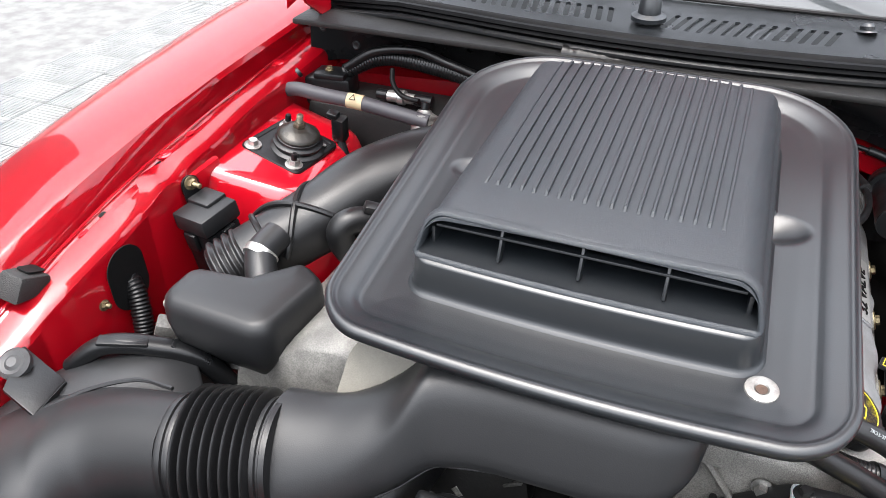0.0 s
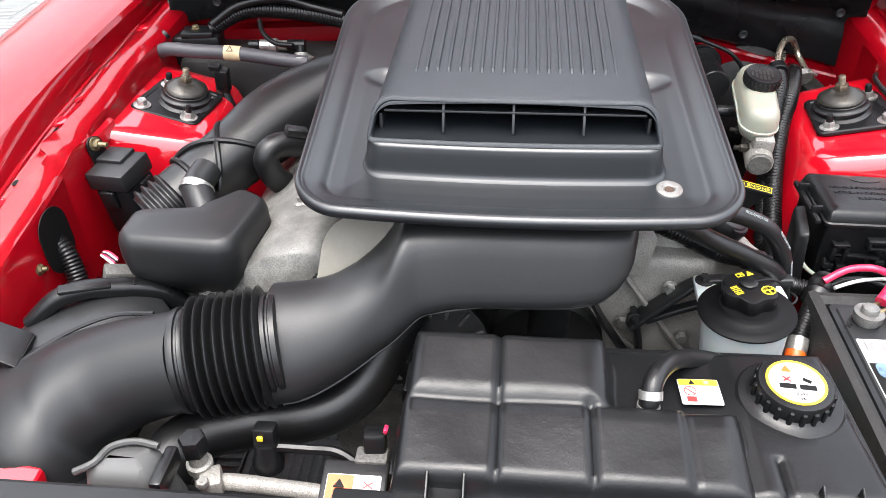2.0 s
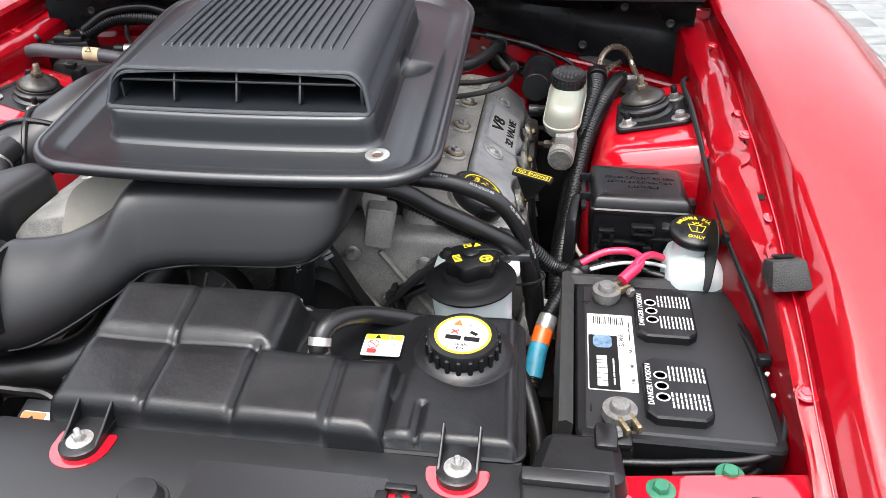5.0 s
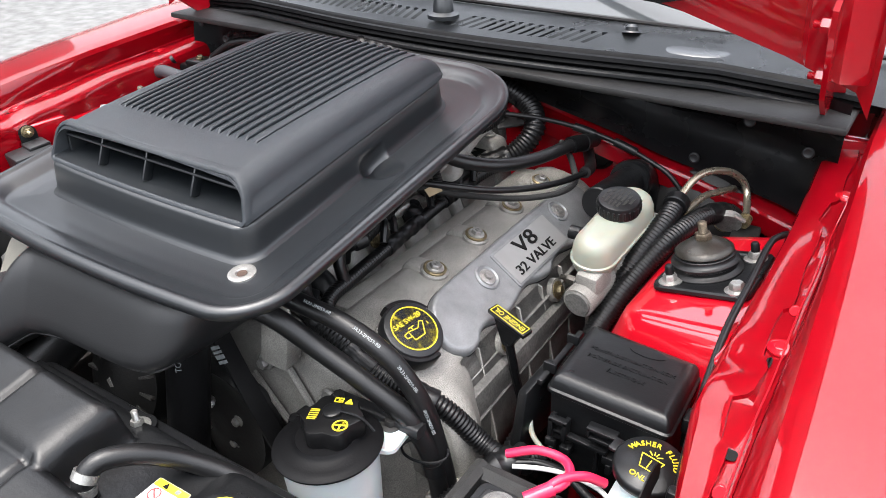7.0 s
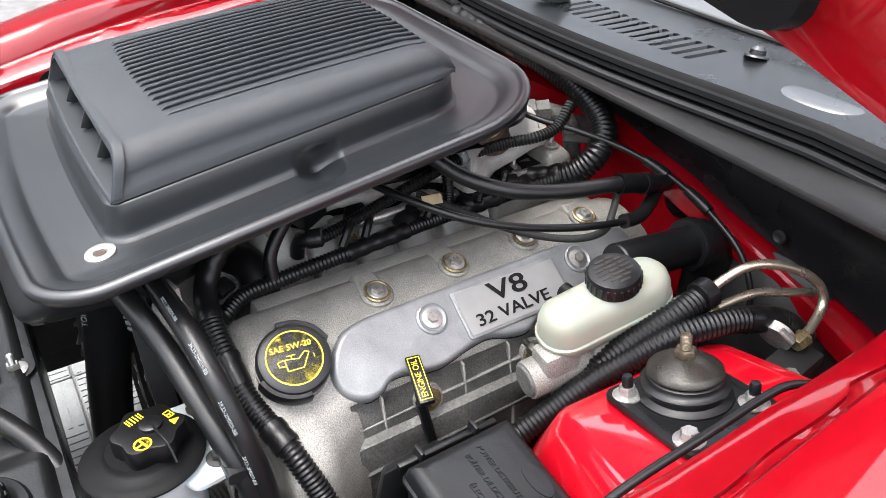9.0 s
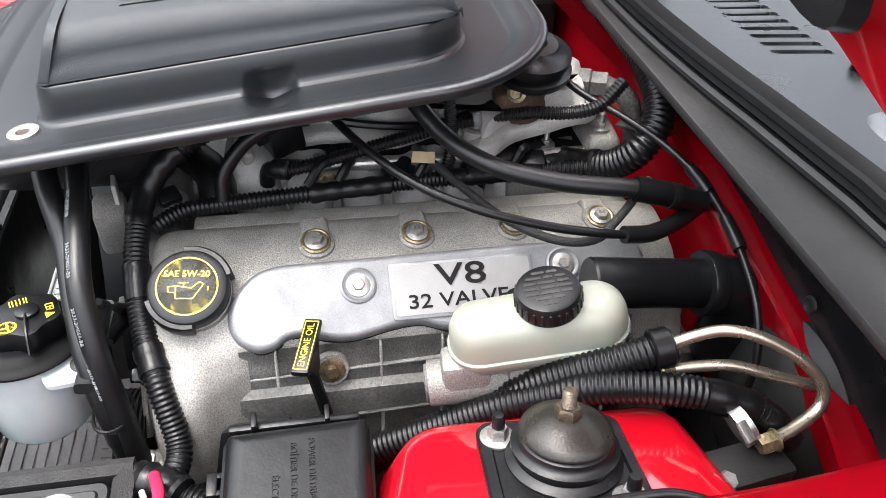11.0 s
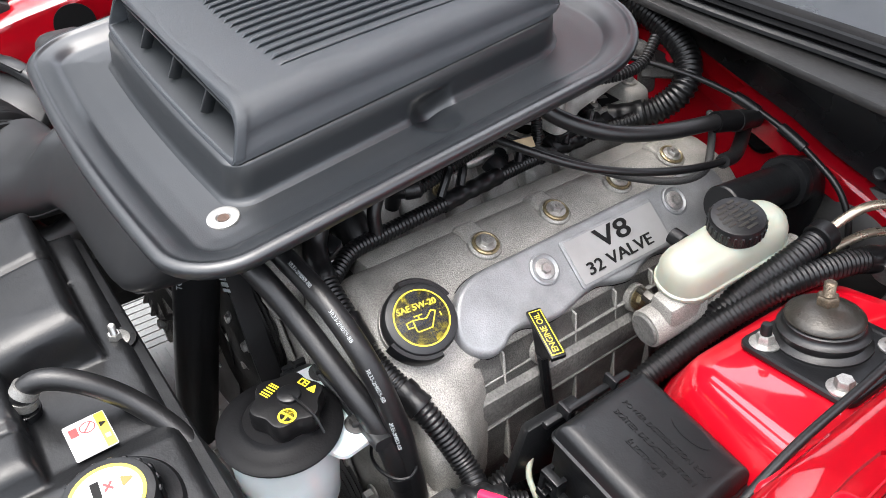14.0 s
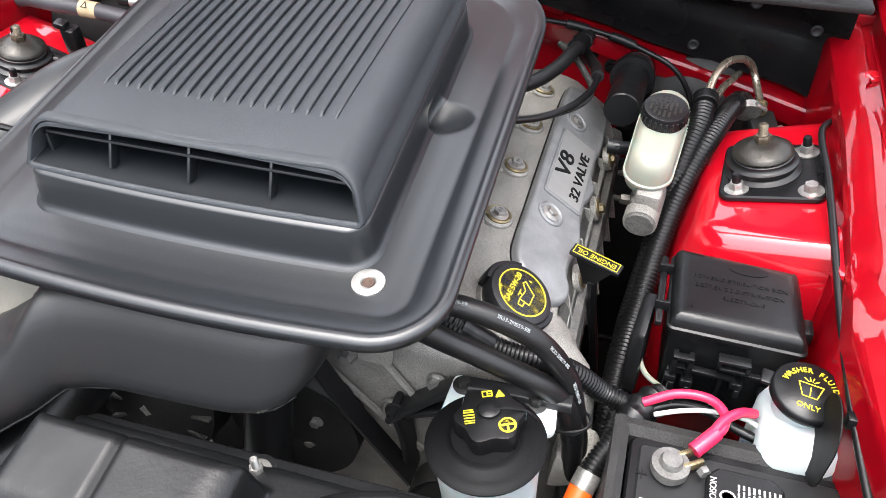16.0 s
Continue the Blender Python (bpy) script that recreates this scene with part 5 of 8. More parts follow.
plug = part("plug_cover", plug_skin([(0.0, -0.014), (0.0, -0.003), (0.0010, 0.0000), (0.0030, 0.0022), (0.0055, 0.003), (0.0065, 0.003)]), SILVER, engine, "satin silver spark plug cover", sharp=60)
part("gasket_edge", plug_skin([(-0.0008, -0.012), (-0.0008, -0.0085)]), INK_SHADE, plug)
for u, v in ((-0.073, 0.008), (0.120, 0.012)):
    m = pc @ Matrix.Translation((u, v, 0.003))
    part("bolt_well", lathe([(0.0170, -0.002), (0.0165, 0.0018), (0.0145, 0.0028), (0.0125, 0.001), (0.0118, 0.0008), (0, 0.0008)], 28, m), SILVER, plug)
    part("plug_bolt", hexbolt(m @ Matrix.Translation((0, 0, 0.001)), 0.010, 0.005, 0.0105), ZINC, plug)
bd = pc @ Matrix.Translation((0.0225, -0.001, 0.0028))
part("badge_frame", join(*[moved(slab(rect(0, 0, 0.134, 0.053, 0.003), [(0, 0), (0, 0.0022), (0.001, 0.0026)], 3), bd)]), SILVER, plug)
part("badge_field", moved(slab(rect(0, 0, 0.1275, 0.0465, 0.002), [(0, 0), (0, 0.0012)], 3), bd @ Matrix.Translation((0, 0, 0.0020))), BADGE, plug, "brushed badge field")
part("badge_text", join(lettering("V8", 0.0290, bd @ Matrix.Translation((-0.0015, 0.0105, 0.0034)), 0.0012, 1.5, bold=0.00022), lettering("32 VALVE", 0.0180, bd @ Matrix.Translation((-0.006, -0.0120, 0.0034)), 0.0012, 1.26, bold=0.00012)), INK_SHADE, plug, "black raised badge lettering")
# oil filler cap
om = facing((0.2675, 0.583, 0.9665), (0.50, -0.05, 0.86), (0.12, 1, 0))
part("filler_neck", lathe([(0.036, -0.02), (0.034, 0.004), (0.028, 0.006), (0, 0.006)], 32, om), CAST, cc)
oil_cap = thing("oil_filler_cap", "black oil filler cap with yellow oil-can print", "oil cap", (0.2675, 0.583, 0.9665))
part("cap_body", lathe([(0.030, 0.002), (0.0335, 0.006), (0.0345, 0.012), (0.0345, 0.020), (0.0325, 0.0235), (0.029, 0.0250), (0, 0.0250)], 44, om), PLASTIC, oil_cap)
for a in (60, 240):
    fan = np.linspace(-0.70, 0.70, 13)
    part("cap_lug", moved(loft([[(r * math.cos(f), r * math.sin(f), z) for f in fan] + [(0.030 * math.cos(f), 0.030 * math.sin(f), z) for f in fan[::-1]] for r, z in ((0.0370, 0.004), (0.0388, 0.006), (0.0388, 0.019), (0.0372, 0.0215))]), om @ pose(0, 0, 0, 0, 0, a)), TANKP, oil_cap)
of = om @ Matrix.Translation((0, 0, 0.0250)) @ Matrix.Diagonal((0.93, 0.93, 1, 1))
part("print_ring", ring(0.0268, 0.0282, of, 0.0005), YELLOW, oil_cap)
part("cap_text", lettering("SAE 5W-20", 0.0088, of @ Matrix.Translation((-0.001, 0.0115, 0)), bold=0.00015), YELLOW, oil_cap)


def line_art(segs, m, w=0.0011):
    """Thin printed strokes between pairs of points."""
    bms = []
    for x0, y0, x1, y1 in segs:
        L = math.hypot(x1 - x0, y1 - y0)
        bms.append(plate(L + w, w, m @ pose((x0 + x1) / 2, (y0 + y1) / 2, 0, 0, 0, math.degrees(math.atan2(y1 - y0, x1 - x0))), 0.0005, w * 0.3))
    return join(*bms)


can = [(-0.017, -0.001, -0.010, 0.000), (-0.017, -0.001, -0.0165, -0.006), (-0.0165, -0.006, -0.010, -0.0065), (-0.010, 0.000, -0.0095, -0.012), (-0.0095, -0.012, 0.006, -0.012), (0.006, -0.012, 0.015, 0.002),
       (0.015, 0.002, 0.011, 0.004), (0.011, 0.004, 0.004, -0.002), (0.004, -0.002, -0.010, 0.000), (-0.003, 0.000, -0.003, 0.003), (-0.007, 0.003, 0.001, 0.003), (0.019, -0.001, 0.019, -0.004)]
part("oil_can_print", line_art(can, of), YELLOW, oil_cap)

# front of the engine: timing cover, pulleys and belt
part("timing_cover", hexa([(0.02, 0.515, 0.45), (0.34, 0.515, 0.45), (0.36, 0.57, 0.45), (0.02, 0.57, 0.45)], [(0.05, 0.520, 0.955), (0.255, 0.520, 0.950), (0.30, 0.565, 0.95), (0.05, 0.565, 0.97)], 0.012, 3), CAST, engine, sharp=50)
part("timing_cover", hexa([(0.23, 0.530, 0.60), (0.375, 0.545, 0.60), (0.365, 0.60, 0.60), (0.23, 0.60, 0.60)], [(0.20, 0.535, 0.935), (0.335, 0.552, 0.90), (0.330, 0.60, 0.90), (0.20, 0.60, 0.95)], 0.014, 3), CAST, engine, sharp=50)
for x0, x1, z0, z1 in ((0.10, 0.20, 0.90, 0.80), (0.16, 0.27, 0.93, 0.78), (0.06, 0.10, 0.93, 0.85)):
    part("cover_rib", sweep([(x0, 0.514, z0), ((x0 + x1) / 2, 0.512, (z0 + z1) / 2), (x1, 0.512, z1)], 0.004, 6, 0.02), CAST, engine)
for x, z in ((0.125, 0.925), (0.215, 0.915), (0.24, 0.84), (0.165, 0.86), (0.30, 0.80)):
    part("front_bolt", hexbolt(facing((x, 0.514, z), (0, -1, 0.1), (1, 0, 0)), 0.012, 0.010, 0.010), ZINC, engine)
part("front_lug", box(0.165, 0.505, 0.975, 0.035, 0.03, 0.055, 0.006, (0, 10, 8)), CAST, engine)
part("front_lug", hexa([(0.33, 0.50, 0.80), (0.39, 0.52, 0.80), (0.39, 0.56, 0.80), (0.33, 0.56, 0.80)], [(0.335, 0.51, 0.845), (0.372, 0.525, 0.845), (0.372, 0.555, 0.85), (0.335, 0.555, 0.85)], 0.008), CAST, engine)
part("front_bolt", hexbolt(pose(0.352, 0.532, 0.848, -10, 10, 0), 0.012, 0.009, 0.012), ZINC, engine)


def pulley(x, y, z, r, w=0.03):
    prof = [(0.012, w), (0.02, w), (r * 0.55, w * 0.75), (r * 0.86, w * 0.8), (r, w)]
    k = 0
    while k < 6:
        prof += [(r, w * (1 - k / 6) - 0.001), (r - 0.003, w * (1 - (k + 0.5) / 6))]
        k += 1
    prof += [(r, 0), (0, 0)]
    return lathe([(0, w)] + prof, 40, facing((x, y, z), (0, -1, 0.05), (1, 0, 0)))


for x, z, r in ((0.070, 0.832, 0.072), (-0.03, 0.74, 0.085), (0.25, 0.74, 0.062), (-0.13, 0.80, 0.05)):
    pu = part("pulley", pulley(x, 0.508, z, r), DARK, engine, "dark grooved belt pulley", sharp=30)
    for k in range(4):
        a = k * math.pi / 2 + 0.5
        part("pulley_bolt", hexbolt(facing((x + 0.028 * math.cos(a), 0.484, z + 0.028 * math.sin(a)), (0, -1, 0), (1, 0, 0)), 0.010, 0.006, 0.008), ZINC, pu)
belt = [[(p[0] + d * nx, p[1] + w, p[2] + d * nz) for w, d in ((-0.011, 0), (0.011, 0), (0.011, 0.004), (-0.011, 0.004))] for p, nx, nz in
        (((0.075, 0.483, 1.005), 0.9, 0.3), ((0.100, 0.483, 0.952), 0.9, 0.35), ((0.134, 0.483, 0.885), 0.9, 0.4), ((0.195, 0.483, 0.79), 0.85, 0.5))]
part("drive_belt", loft(belt), RUBBER, engine, "black ribbed drive belt")
part("belt_print", bars([0.004, 0.003, 0.005, 0.004], 0.002, 0.012, facing((0.104, 0.4705, 0.953), (0.25, -1, 0.1), (0.45, 0, -0.9))), GREYPRINT, engine)

# intake manifold, fuel rail, injectors
manifold = thing("intake_manifold", "cast aluminium intake manifold under the scoop", "intake manifold", (0.0, 0.8, 0.9))
part("lower_casting", hexa([(-0.12, 0.60, 0.88), (0.145, 0.60, 0.88), (0.145, 1.02, 0.88), (-0.12, 1.02, 0.88)], [(-0.10, 0.65, 1.000), (0.100, 0.655, 0.998), (0.100, 1.01, 0.998), (-0.10, 1.01, 1.000)], 0.016, 3), PALE_LIFTED, manifold, sharp=50)
for k, y in enumerate((0.690, 0.745, 0.800, 0.855, 0.910, 0.965)):
    part("runner", smooth_loft([((0.060, y, 0.992), 0.024, 0.014, 2.6), ((0.092, y, 0.985), 0.024, 0.016, 2.6), ((0.118, y + 0.002, 0.955), 0.023, 0.016, 2.8), ((0.132, y + 0.004, 0.91), 0.022, 0.018, 3.0)], 4), PALE_LIFTED, manifold, sharp=70)
ED = [(-0.11, 0.662), (0.072, 0.655), (0.096, 0.680), (0.093, 0.715), (0.104, 0.745), (0.110, 0.778), (0.102, 0.805), (0.092, 0.830), (0.118, 0.852), (0.148, 0.858), (0.150, 0.880), (0.134, 0.905), (0.128, 0.96), (0.105, 1.0), (-0.11, 1.0)]
part("manifold_gasket", loft([[(q.x, q.y, z) for q in wavy(ED, 0.002)] for z in (0.996, 1.008)]), INK_SHADE, manifold)
up = part("upper_casting", loft([[(q.x, q.y, z + 0.02 * max(0, (q.y - 0.83)) / 0.1 * (q.x > 0)) for q in wavy(ED, ins)] for ins, z in ((0.003, 1.005), (-0.001, 1.007), (-0.001, 1.017), (0.003, 1.021), (0.012, 1.024), (0.018, 1.040), (0.026, 1.046), (0.034, 1.047))]), PALE_LIFTED, manifold, "sand-cast upper manifold in lightened aluminium", sharp=50)
for x, y, z in ((0.078, 0.778, 1.020), (0.122, 0.866, 1.030), (0.066, 0.69, 1.020)):
    part("bolt_boss", lathe([(0.015, -0.008), (0.0135, 0.004), (0, 0.004)], 20, pose(x, y, z)), PALE_LIFTED, up)
    part("manifold_bolt", hexbolt(pose(x, y, z + 0.004, 0, 0, 20), 0.010, 0.007, 0.009, 0.012), ZINC, up)
part("fuel_rail", sweep([(0.120, 0.655, 1.000), (0.124, 0.74, 1.000), (0.127, 0.88, 1.001), (0.130, 1.00, 1.002), (0.126, 1.03, 0.998)], 0.0068, 12, 0.02), ZINC, manifold, "bright steel fuel rail")
for y in (0.790, 0.875, 0.962):
    inj = part("injector", lathe([(0.008, -0.04), (0.008, -0.012), (0.0115, -0.010), (0.0115, -0.004), (0.0085, -0.003), (0.0085, 0.002), (0.0115, 0.003), (0.0115, 0.009), (0.007, 0.010), (0.007, 0.016), (0, 0.016)], 18, pose(0.128, y, 0.990, 0, 18, 0)), TANKP, manifold, "black fuel injector")
    part("injector_band", lathe([(0.0090, -0.0026), (0.0096, -0.002), (0.0096, 0.0012), (0.0090, 0.0018)], 18, pose(0.128, y, 0.990, 0, 18, 0)), ZINC, inj)
    part("injector_plug", box(0.140, y - 0.012, 0.996, 0.020, 0.024, 0.015, 0.003, (0, 25, 18)), TANKP, inj)
part("rail_bracket", join(box(0.113, 0.712, 0.999, 0.022, 0.028, 0.006, 0.002), box(0.125, 0.712, 0.985, 0.004, 0.028, 0.03, 0.0015)), ZINC, manifold)
part("bracket_nut", hexbolt(facing((0.127, 0.712, 0.984), (1, 0, 0.3), (0, 1, 0)), 0.012, 0.007, 0.010), BRASS, manifold)
part("rear_casting", join(hexa([(0.03, 0.985, 0.90), (0.160, 0.985, 0.90), (0.160, 1.03, 0.90), (0.03, 1.03, 0.90)], [(0.03, 0.985, 1.035), (0.140, 0.985, 1.020), (0.140, 1.025, 1.020), (0.03, 1.025, 1.035)], 0.010, 3), hexa([(0.10, 0.90, 0.93), (0.150, 0.90, 0.93), (0.150, 0.99, 0.93), (0.10, 0.99, 0.93)], [(0.10, 0.905, 1.006), (0.134, 0.905, 1.004), (0.134, 0.985, 1.006), (0.10, 0.985, 1.010)], 0.008, 2)), CAST, manifold, "grey rear casting by the firewall", sharp=50)
for x, y, z in ((0.118, 1.005, 1.024), (0.120, 0.945, 1.008)):
    part("manifold_bolt", hexbolt(pose(x, y, z, 0, 0, 20), 0.010, 0.007, 0.010, 0.010), ZINC, manifold)
part("coil_pack", join(box(0.135, 0.885, 1.002, 0.026, 0.050, 0.024, 0.004, (0, 15, 4)), box(0.140, 0.925, 1.000, 0.022, 0.026, 0.018, 0.003, (0, 15, -10))), TANKP, manifold)
part("front_casting", join(hexa([(0.05, 0.590, 0.93), (0.150, 0.600, 0.93), (0.150, 0.67, 0.93), (0.05, 0.67, 0.93)], [(0.06, 0.612, 1.020), (0.118, 0.615, 1.005), (0.118, 0.655, 1.010), (0.06, 0.655, 1.022)], 0.014, 3), box(0.10, 0.628, 1.010, 0.04, 0.012, 0.02, 0.004, (0, 15, 20))), PALE_LIFTED, manifold, "rough cast front elbow", sharp=50)
part("bypass_elbow", sweep([(0.150, 0.600, 0.965), (0.125, 0.600, 0.985), (0.095, 0.590, 0.985), (0.06, 0.575, 0.975), (0.03, 0.56, 0.96)], 0.019, 16, 0.01), RUBBER, manifold, "black rubber bypass elbow")
part("bracket_strap", join(box(0.160, 0.512, 0.985, 0.030, 0.004, 0.070, 0.001, (0, -6, 10)), hexbolt(facing((0.166, 0.509, 0.962), (0.2, -1, 0), (1, 0, 0)), 0.010, 0.006, 0.009)), PALE_LIFTED, manifold, "plain aluminium bracket strap")
part("casting_bolt", hexbolt(pose(0.085, 0.635, 1.016), 0.011, 0.008, 0.011), ZINC, manifold)
part("sensor_body", join(box(0.118, 0.668, 1.040, 0.030, 0.036, 0.044, 0.003, (12, 10, 25)), box(0.130, 0.655, 1.048, 0.018, 0.030, 0.018, 0.003, (12, 10, 25)), box(0.110, 0.664, 1.064, 0.034, 0.016, 0.008, 0.002, (12, 10, 25))), TANKP, manifold, "ribbed black sensor plug")
part("vacuum_elbow", join(sweep([(0.128, 0.650, 0.985), (0.131, 0.652, 1.002), (0.138, 0.658, 1.008), (0.146, 0.668, 1.010)], 0.0080, 12, 0.004), lathe([(0.0095, 0), (0.0105, 0.002), (0.0105, 0.016), (0.0085, 0.018)], 16, facing((0.138, 0.658, 1.0085), (0.35, 0.8, 0.1), (0, 0, 1)))), RUBBER, manifold, "black rubber vacuum elbow")
part("small_conduit", sweep([(0.146, 0.668, 1.010), (0.142, 0.70, 1.0144), (0.136, 0.755, 1.026), (0.126, 0.82, 1.037), (0.121, 0.871, 1.045), (0.130, 0.92, 1.053), (0.146, 0.955, 1.060), (0.148, 0.985, 1.068), (0.14, 1.01, 1.09)], 0.0072, 10, pitch=0.004, depth=0.0012), LOOM, manifold, "thin ribbed conduit over the manifold")
part("conduit_label", sweep([(0.1218, 0.861, 1.0436), (0.1212, 0.869, 1.0447), (0.1212, 0.877, 1.0458)], 0.0084, 14, 0.004), GREYPRINT, manifold, "pale printed conduit band")
part("drop_wire", sweep([(0.115, 0.835, 1.070), (0.128, 0.838, 1.045), (0.140, 0.836, 1.015), (0.148, 0.828, 0.995)], 0.0068, 10, pitch=0.004, depth=0.001), LOOM, manifold)
for k, y in enumerate((0.700, 0.905)):
    part("harness_branch", sweep([(0.158, y - 0.01, 1.000), (0.150, y + 0.004, 1.018 + 0.004 * (k % 2)), (0.136, y + 0.014, 1.014), (0.122, y + 0.012, 1.000)], 0.0048, 8, 0.004), LOOM, manifold)
    part("harness_plug", join(box(0.116, y + 0.028, 1.006, 0.020, 0.024, 0.018, 0.003, (0, 20, 15 * k)), box(0.126, y + 0.016, 1.012, 0.014, 0.012, 0.012, 0.002, (0, 20, 15 * k))), TANKP, manifold, "black wiring plug")
part("vacuum_line", sweep([(0.07, 0.70, 1.035), (0.10, 0.74, 1.034), (0.104, 0.82, 1.030), (0.098, 0.90, 1.045), (0.11, 0.97, 1.03)], 0.0045, 8, 0.006), RUBBER, manifold, "thin black vacuum line")
part("wire_tag", moved(box(0, 0, 0, 0.023, 0.012, 0.0012, 0.0003, seg=1), facing((0.152, 0.806, 1.021), (0.6, -0.2, 0.8), (0.3, 1, 0.1))), TAPE, manifold, "cream paper tag on a wire")
part("egr_valve", lathe([(0.040, 0), (0.043, 0.004), (0.043, 0.010), (0.036, 0.012), (0.036, 0.018), (0.040, 0.020), (0.040, 0.026), (0.034, 0.030), (0.026, 0.033), (0.024, 0.036), (0.013, 0.037), (0.011, 0.041), (0, 0.042)], 40, pose(0.092, 0.925, 1.080, 0, 10, 0)), TANKP, manifold, "round black exhaust gas valve", sharp=40)
part("egr_neck", join(lathe([(0.030, 0), (0.034, 0.008), (0.030, 0.018), (0.024, 0.03), (0.024, 0.05)], 24, pose(0.094, 0.920, 1.033, 0, 8, 0)), box(0.108, 0.905, 1.055, 0.03, 0.04, 0.03, 0.008)), RUST, manifold, "rusty valve neck", sharp=50)
part("neck_bolt", hexbolt(facing((0.122, 0.905, 1.072), (0.8, -0.5, 0.4), (0, 0, 1)), 0.012, 0.008, 0.010), BRASS, manifold)
part("egr_union", join(lathe([(0.0165, 0), (0.0165, 0.012), (0.014, 0.014), (0.014, 0.03)], 6, facing((0.085, 0.985, 1.062), (0.5, 1, 0.1), (0, 0, 1))), sweep([(0.095, 1.008, 1.064), (0.110, 1.035, 1.05), (0.112, 1.05, 1.0)], 0.011, 14, 0.008)), CASTD, manifold, "dull pipe union")
hs = facing((-0.136, 0.428, 1.016), (0.11, -0.88, 0.46), (1, 0.2, 0.15))
ht = part("heat_shield", moved(loft([[(q.x, q.y, z) for q in wavy([(-0.052, -0.050), (0.055, -0.060), (0.060, 0.030), (0.030, 0.040), (-0.005, 0.040), (-0.030, 0.030), (-0.046, 0.002)], 0.0)] for z in (0, 0.003)]), hs), FELT, manifold, "grey-tan heat shield plate")
# black disc on the plate paints the shade of the hole
part("shield_hole_shade", moved(disc(0.013, Matrix.Identity(4), 0.0012), hs @ Matrix.Translation((0.030, -0.006, 0.0025)) @ pose(0, 0, 0, 0, 0, 35) @ Matrix.Diagonal((1.4, 0.7, 1, 1))), INK_SHADE, ht)
part("shield_bolt", hexbolt(hs @ Matrix.Translation((0.014, -0.020, 0.003)), 0.012, 0.008, 0.011), BRASS, ht)
part("boot_wire", sweep([(-0.20, 0.445, 0.955), (-0.165, 0.470, 0.985), (-0.13, 0.50, 1.015), (-0.10, 0.54, 1.03)], 0.007, 10, pitch=0.004, depth=0.001), LOOM, manifold, "ribbed spark plug lead")

part("coolant_sensor", join(lathe([(0.016, 0), (0.016, 0.006), (0.012, 0.008), (0.012, 0.016), (0, 0.016)], 20, facing((0.152, 0.561, 0.980), (0.3, -0.3, 0.9), (1, 0, 0)))), ZINC, engine, "bright sensor with a black plug")
part("sensor_cap", box(0.160, 0.558, 0.998, 0.018, 0.022, 0.010, 0.003, (0, 20, 30)), TANKP, engine)

# ---- dipstick ----
dip = thing("dipstick", "black dipstick with a yellow-lettered T handle", "dipstick", (0.34, 0.68, 0.8))
dm = facing((0.339, 0.678, 0.963), (0.1, -0.12, 1), (-1, 0.28, 0.08))
part("handle", moved(box(0, 0, -0.002, 0.056, 0.015, 0.006, 0.0015), dm), TANKP, dip)
part("handle_web", moved(hexa([(-0.004, -0.004, -0.04), (0.006, -0.004, -0.04), (0.006, 0.004, -0.04), (-0.004, 0.004, -0.04)], [(-0.022, -0.005, -0.004), (0.022, -0.005, -0.004), (0.022, 0.005, -0.004), (-0.022, 0.005, -0.004)], 0.001, 1), dm), TANKP, dip)
part("tube", sweep([(0.338, 0.680, 0.930), (0.342, 0.690, 0.88), (0.352, 0.705, 0.80), (0.36, 0.72, 0.70)], 0.0055, 10, 0.02), TANKP, dip)
part("label_edge", join(*[plate(a, b, dm @ Matrix.Translation((x, y, 0.001)), 0.0005, 0.0002) for a, b, x, y in ((0.050, 0.0008, 0, 0.0056), (0.050, 0.0008, 0, -0.0056), (0.0008, 0.012, 0.0248, 0), (0.0008, 0.012, -0.0248, 0))]), YELLOW, dip)
part("label_text", lettering("ENGINE OIL", 0.0083, dm @ Matrix.Translation((0, 0, 0.001))), YELLOW, dip)

# ---- brake master cylinder ----
brake = thing("brake_master_cylinder", "aluminium brake master cylinder with a milky fluid reservoir", "brake cylinder", (0.38, 0.86, 0.93))
RES = [(-0.073, -0.026, 0.025), (0.072, -0.0285, 0.028), (0.072, 0.0285, 0.028), (-0.073, 0.026, 0.025)]
rm = facing((0.379, 0.866, 0.986), (0.03, -0.19, 1), (0.09, 1, 0.20))
part("reservoir", slab(RES, [(0.022, -0.016), (0.010, -0.013), (0.003, -0.006), (0.0, 0.004), (0.0, 0.006), (-0.002, 0.007), (-0.002, 0.010), (0.0, 0.011), (0.001, 0.026), (0.004, 0.034), (0.010, 0.040), (0.018, 0.042)], 8, rm), MILK, brake, "milky plastic brake fluid reservoir", sharp=50)
kc = rm @ Matrix.Translation((0.009, 0, 0.039))
bcap = part("reservoir_cap", lathe([(0.023, 0), (0.0255, 0.002), (0.0260, 0.004), (0.0260, 0.016), (0.0245, 0.019), (0.0220, 0.0200), (0, 0.0200)], 40, kc), TANKP, brake, "black screw cap with moulded warning text", sharp=30)
for k in range(26):
    part("knurl", moved(box(0.0262, 0, 0.010, 0.0016, 0.0028, 0.011, 0.0006, seg=1), kc @ pose(0, 0, 0, 0, 0, 360 * k / 26)), TANKP, bcap)
for k, w in enumerate(((0.010, 0.008), (0.012, 0.007, 0.008), (0.009, 0.013, 0.009), (0.012, 0.010, 0.012), (0.010, 0.014, 0.008), (0.012, 0.008), (0.012,))):
    part("moulded_text", bars(w, 0.002, 0.0028, kc @ Matrix.Translation((0, 0.0165 - 0.0055 * k, 0.0200))), OLIVE, bcap)
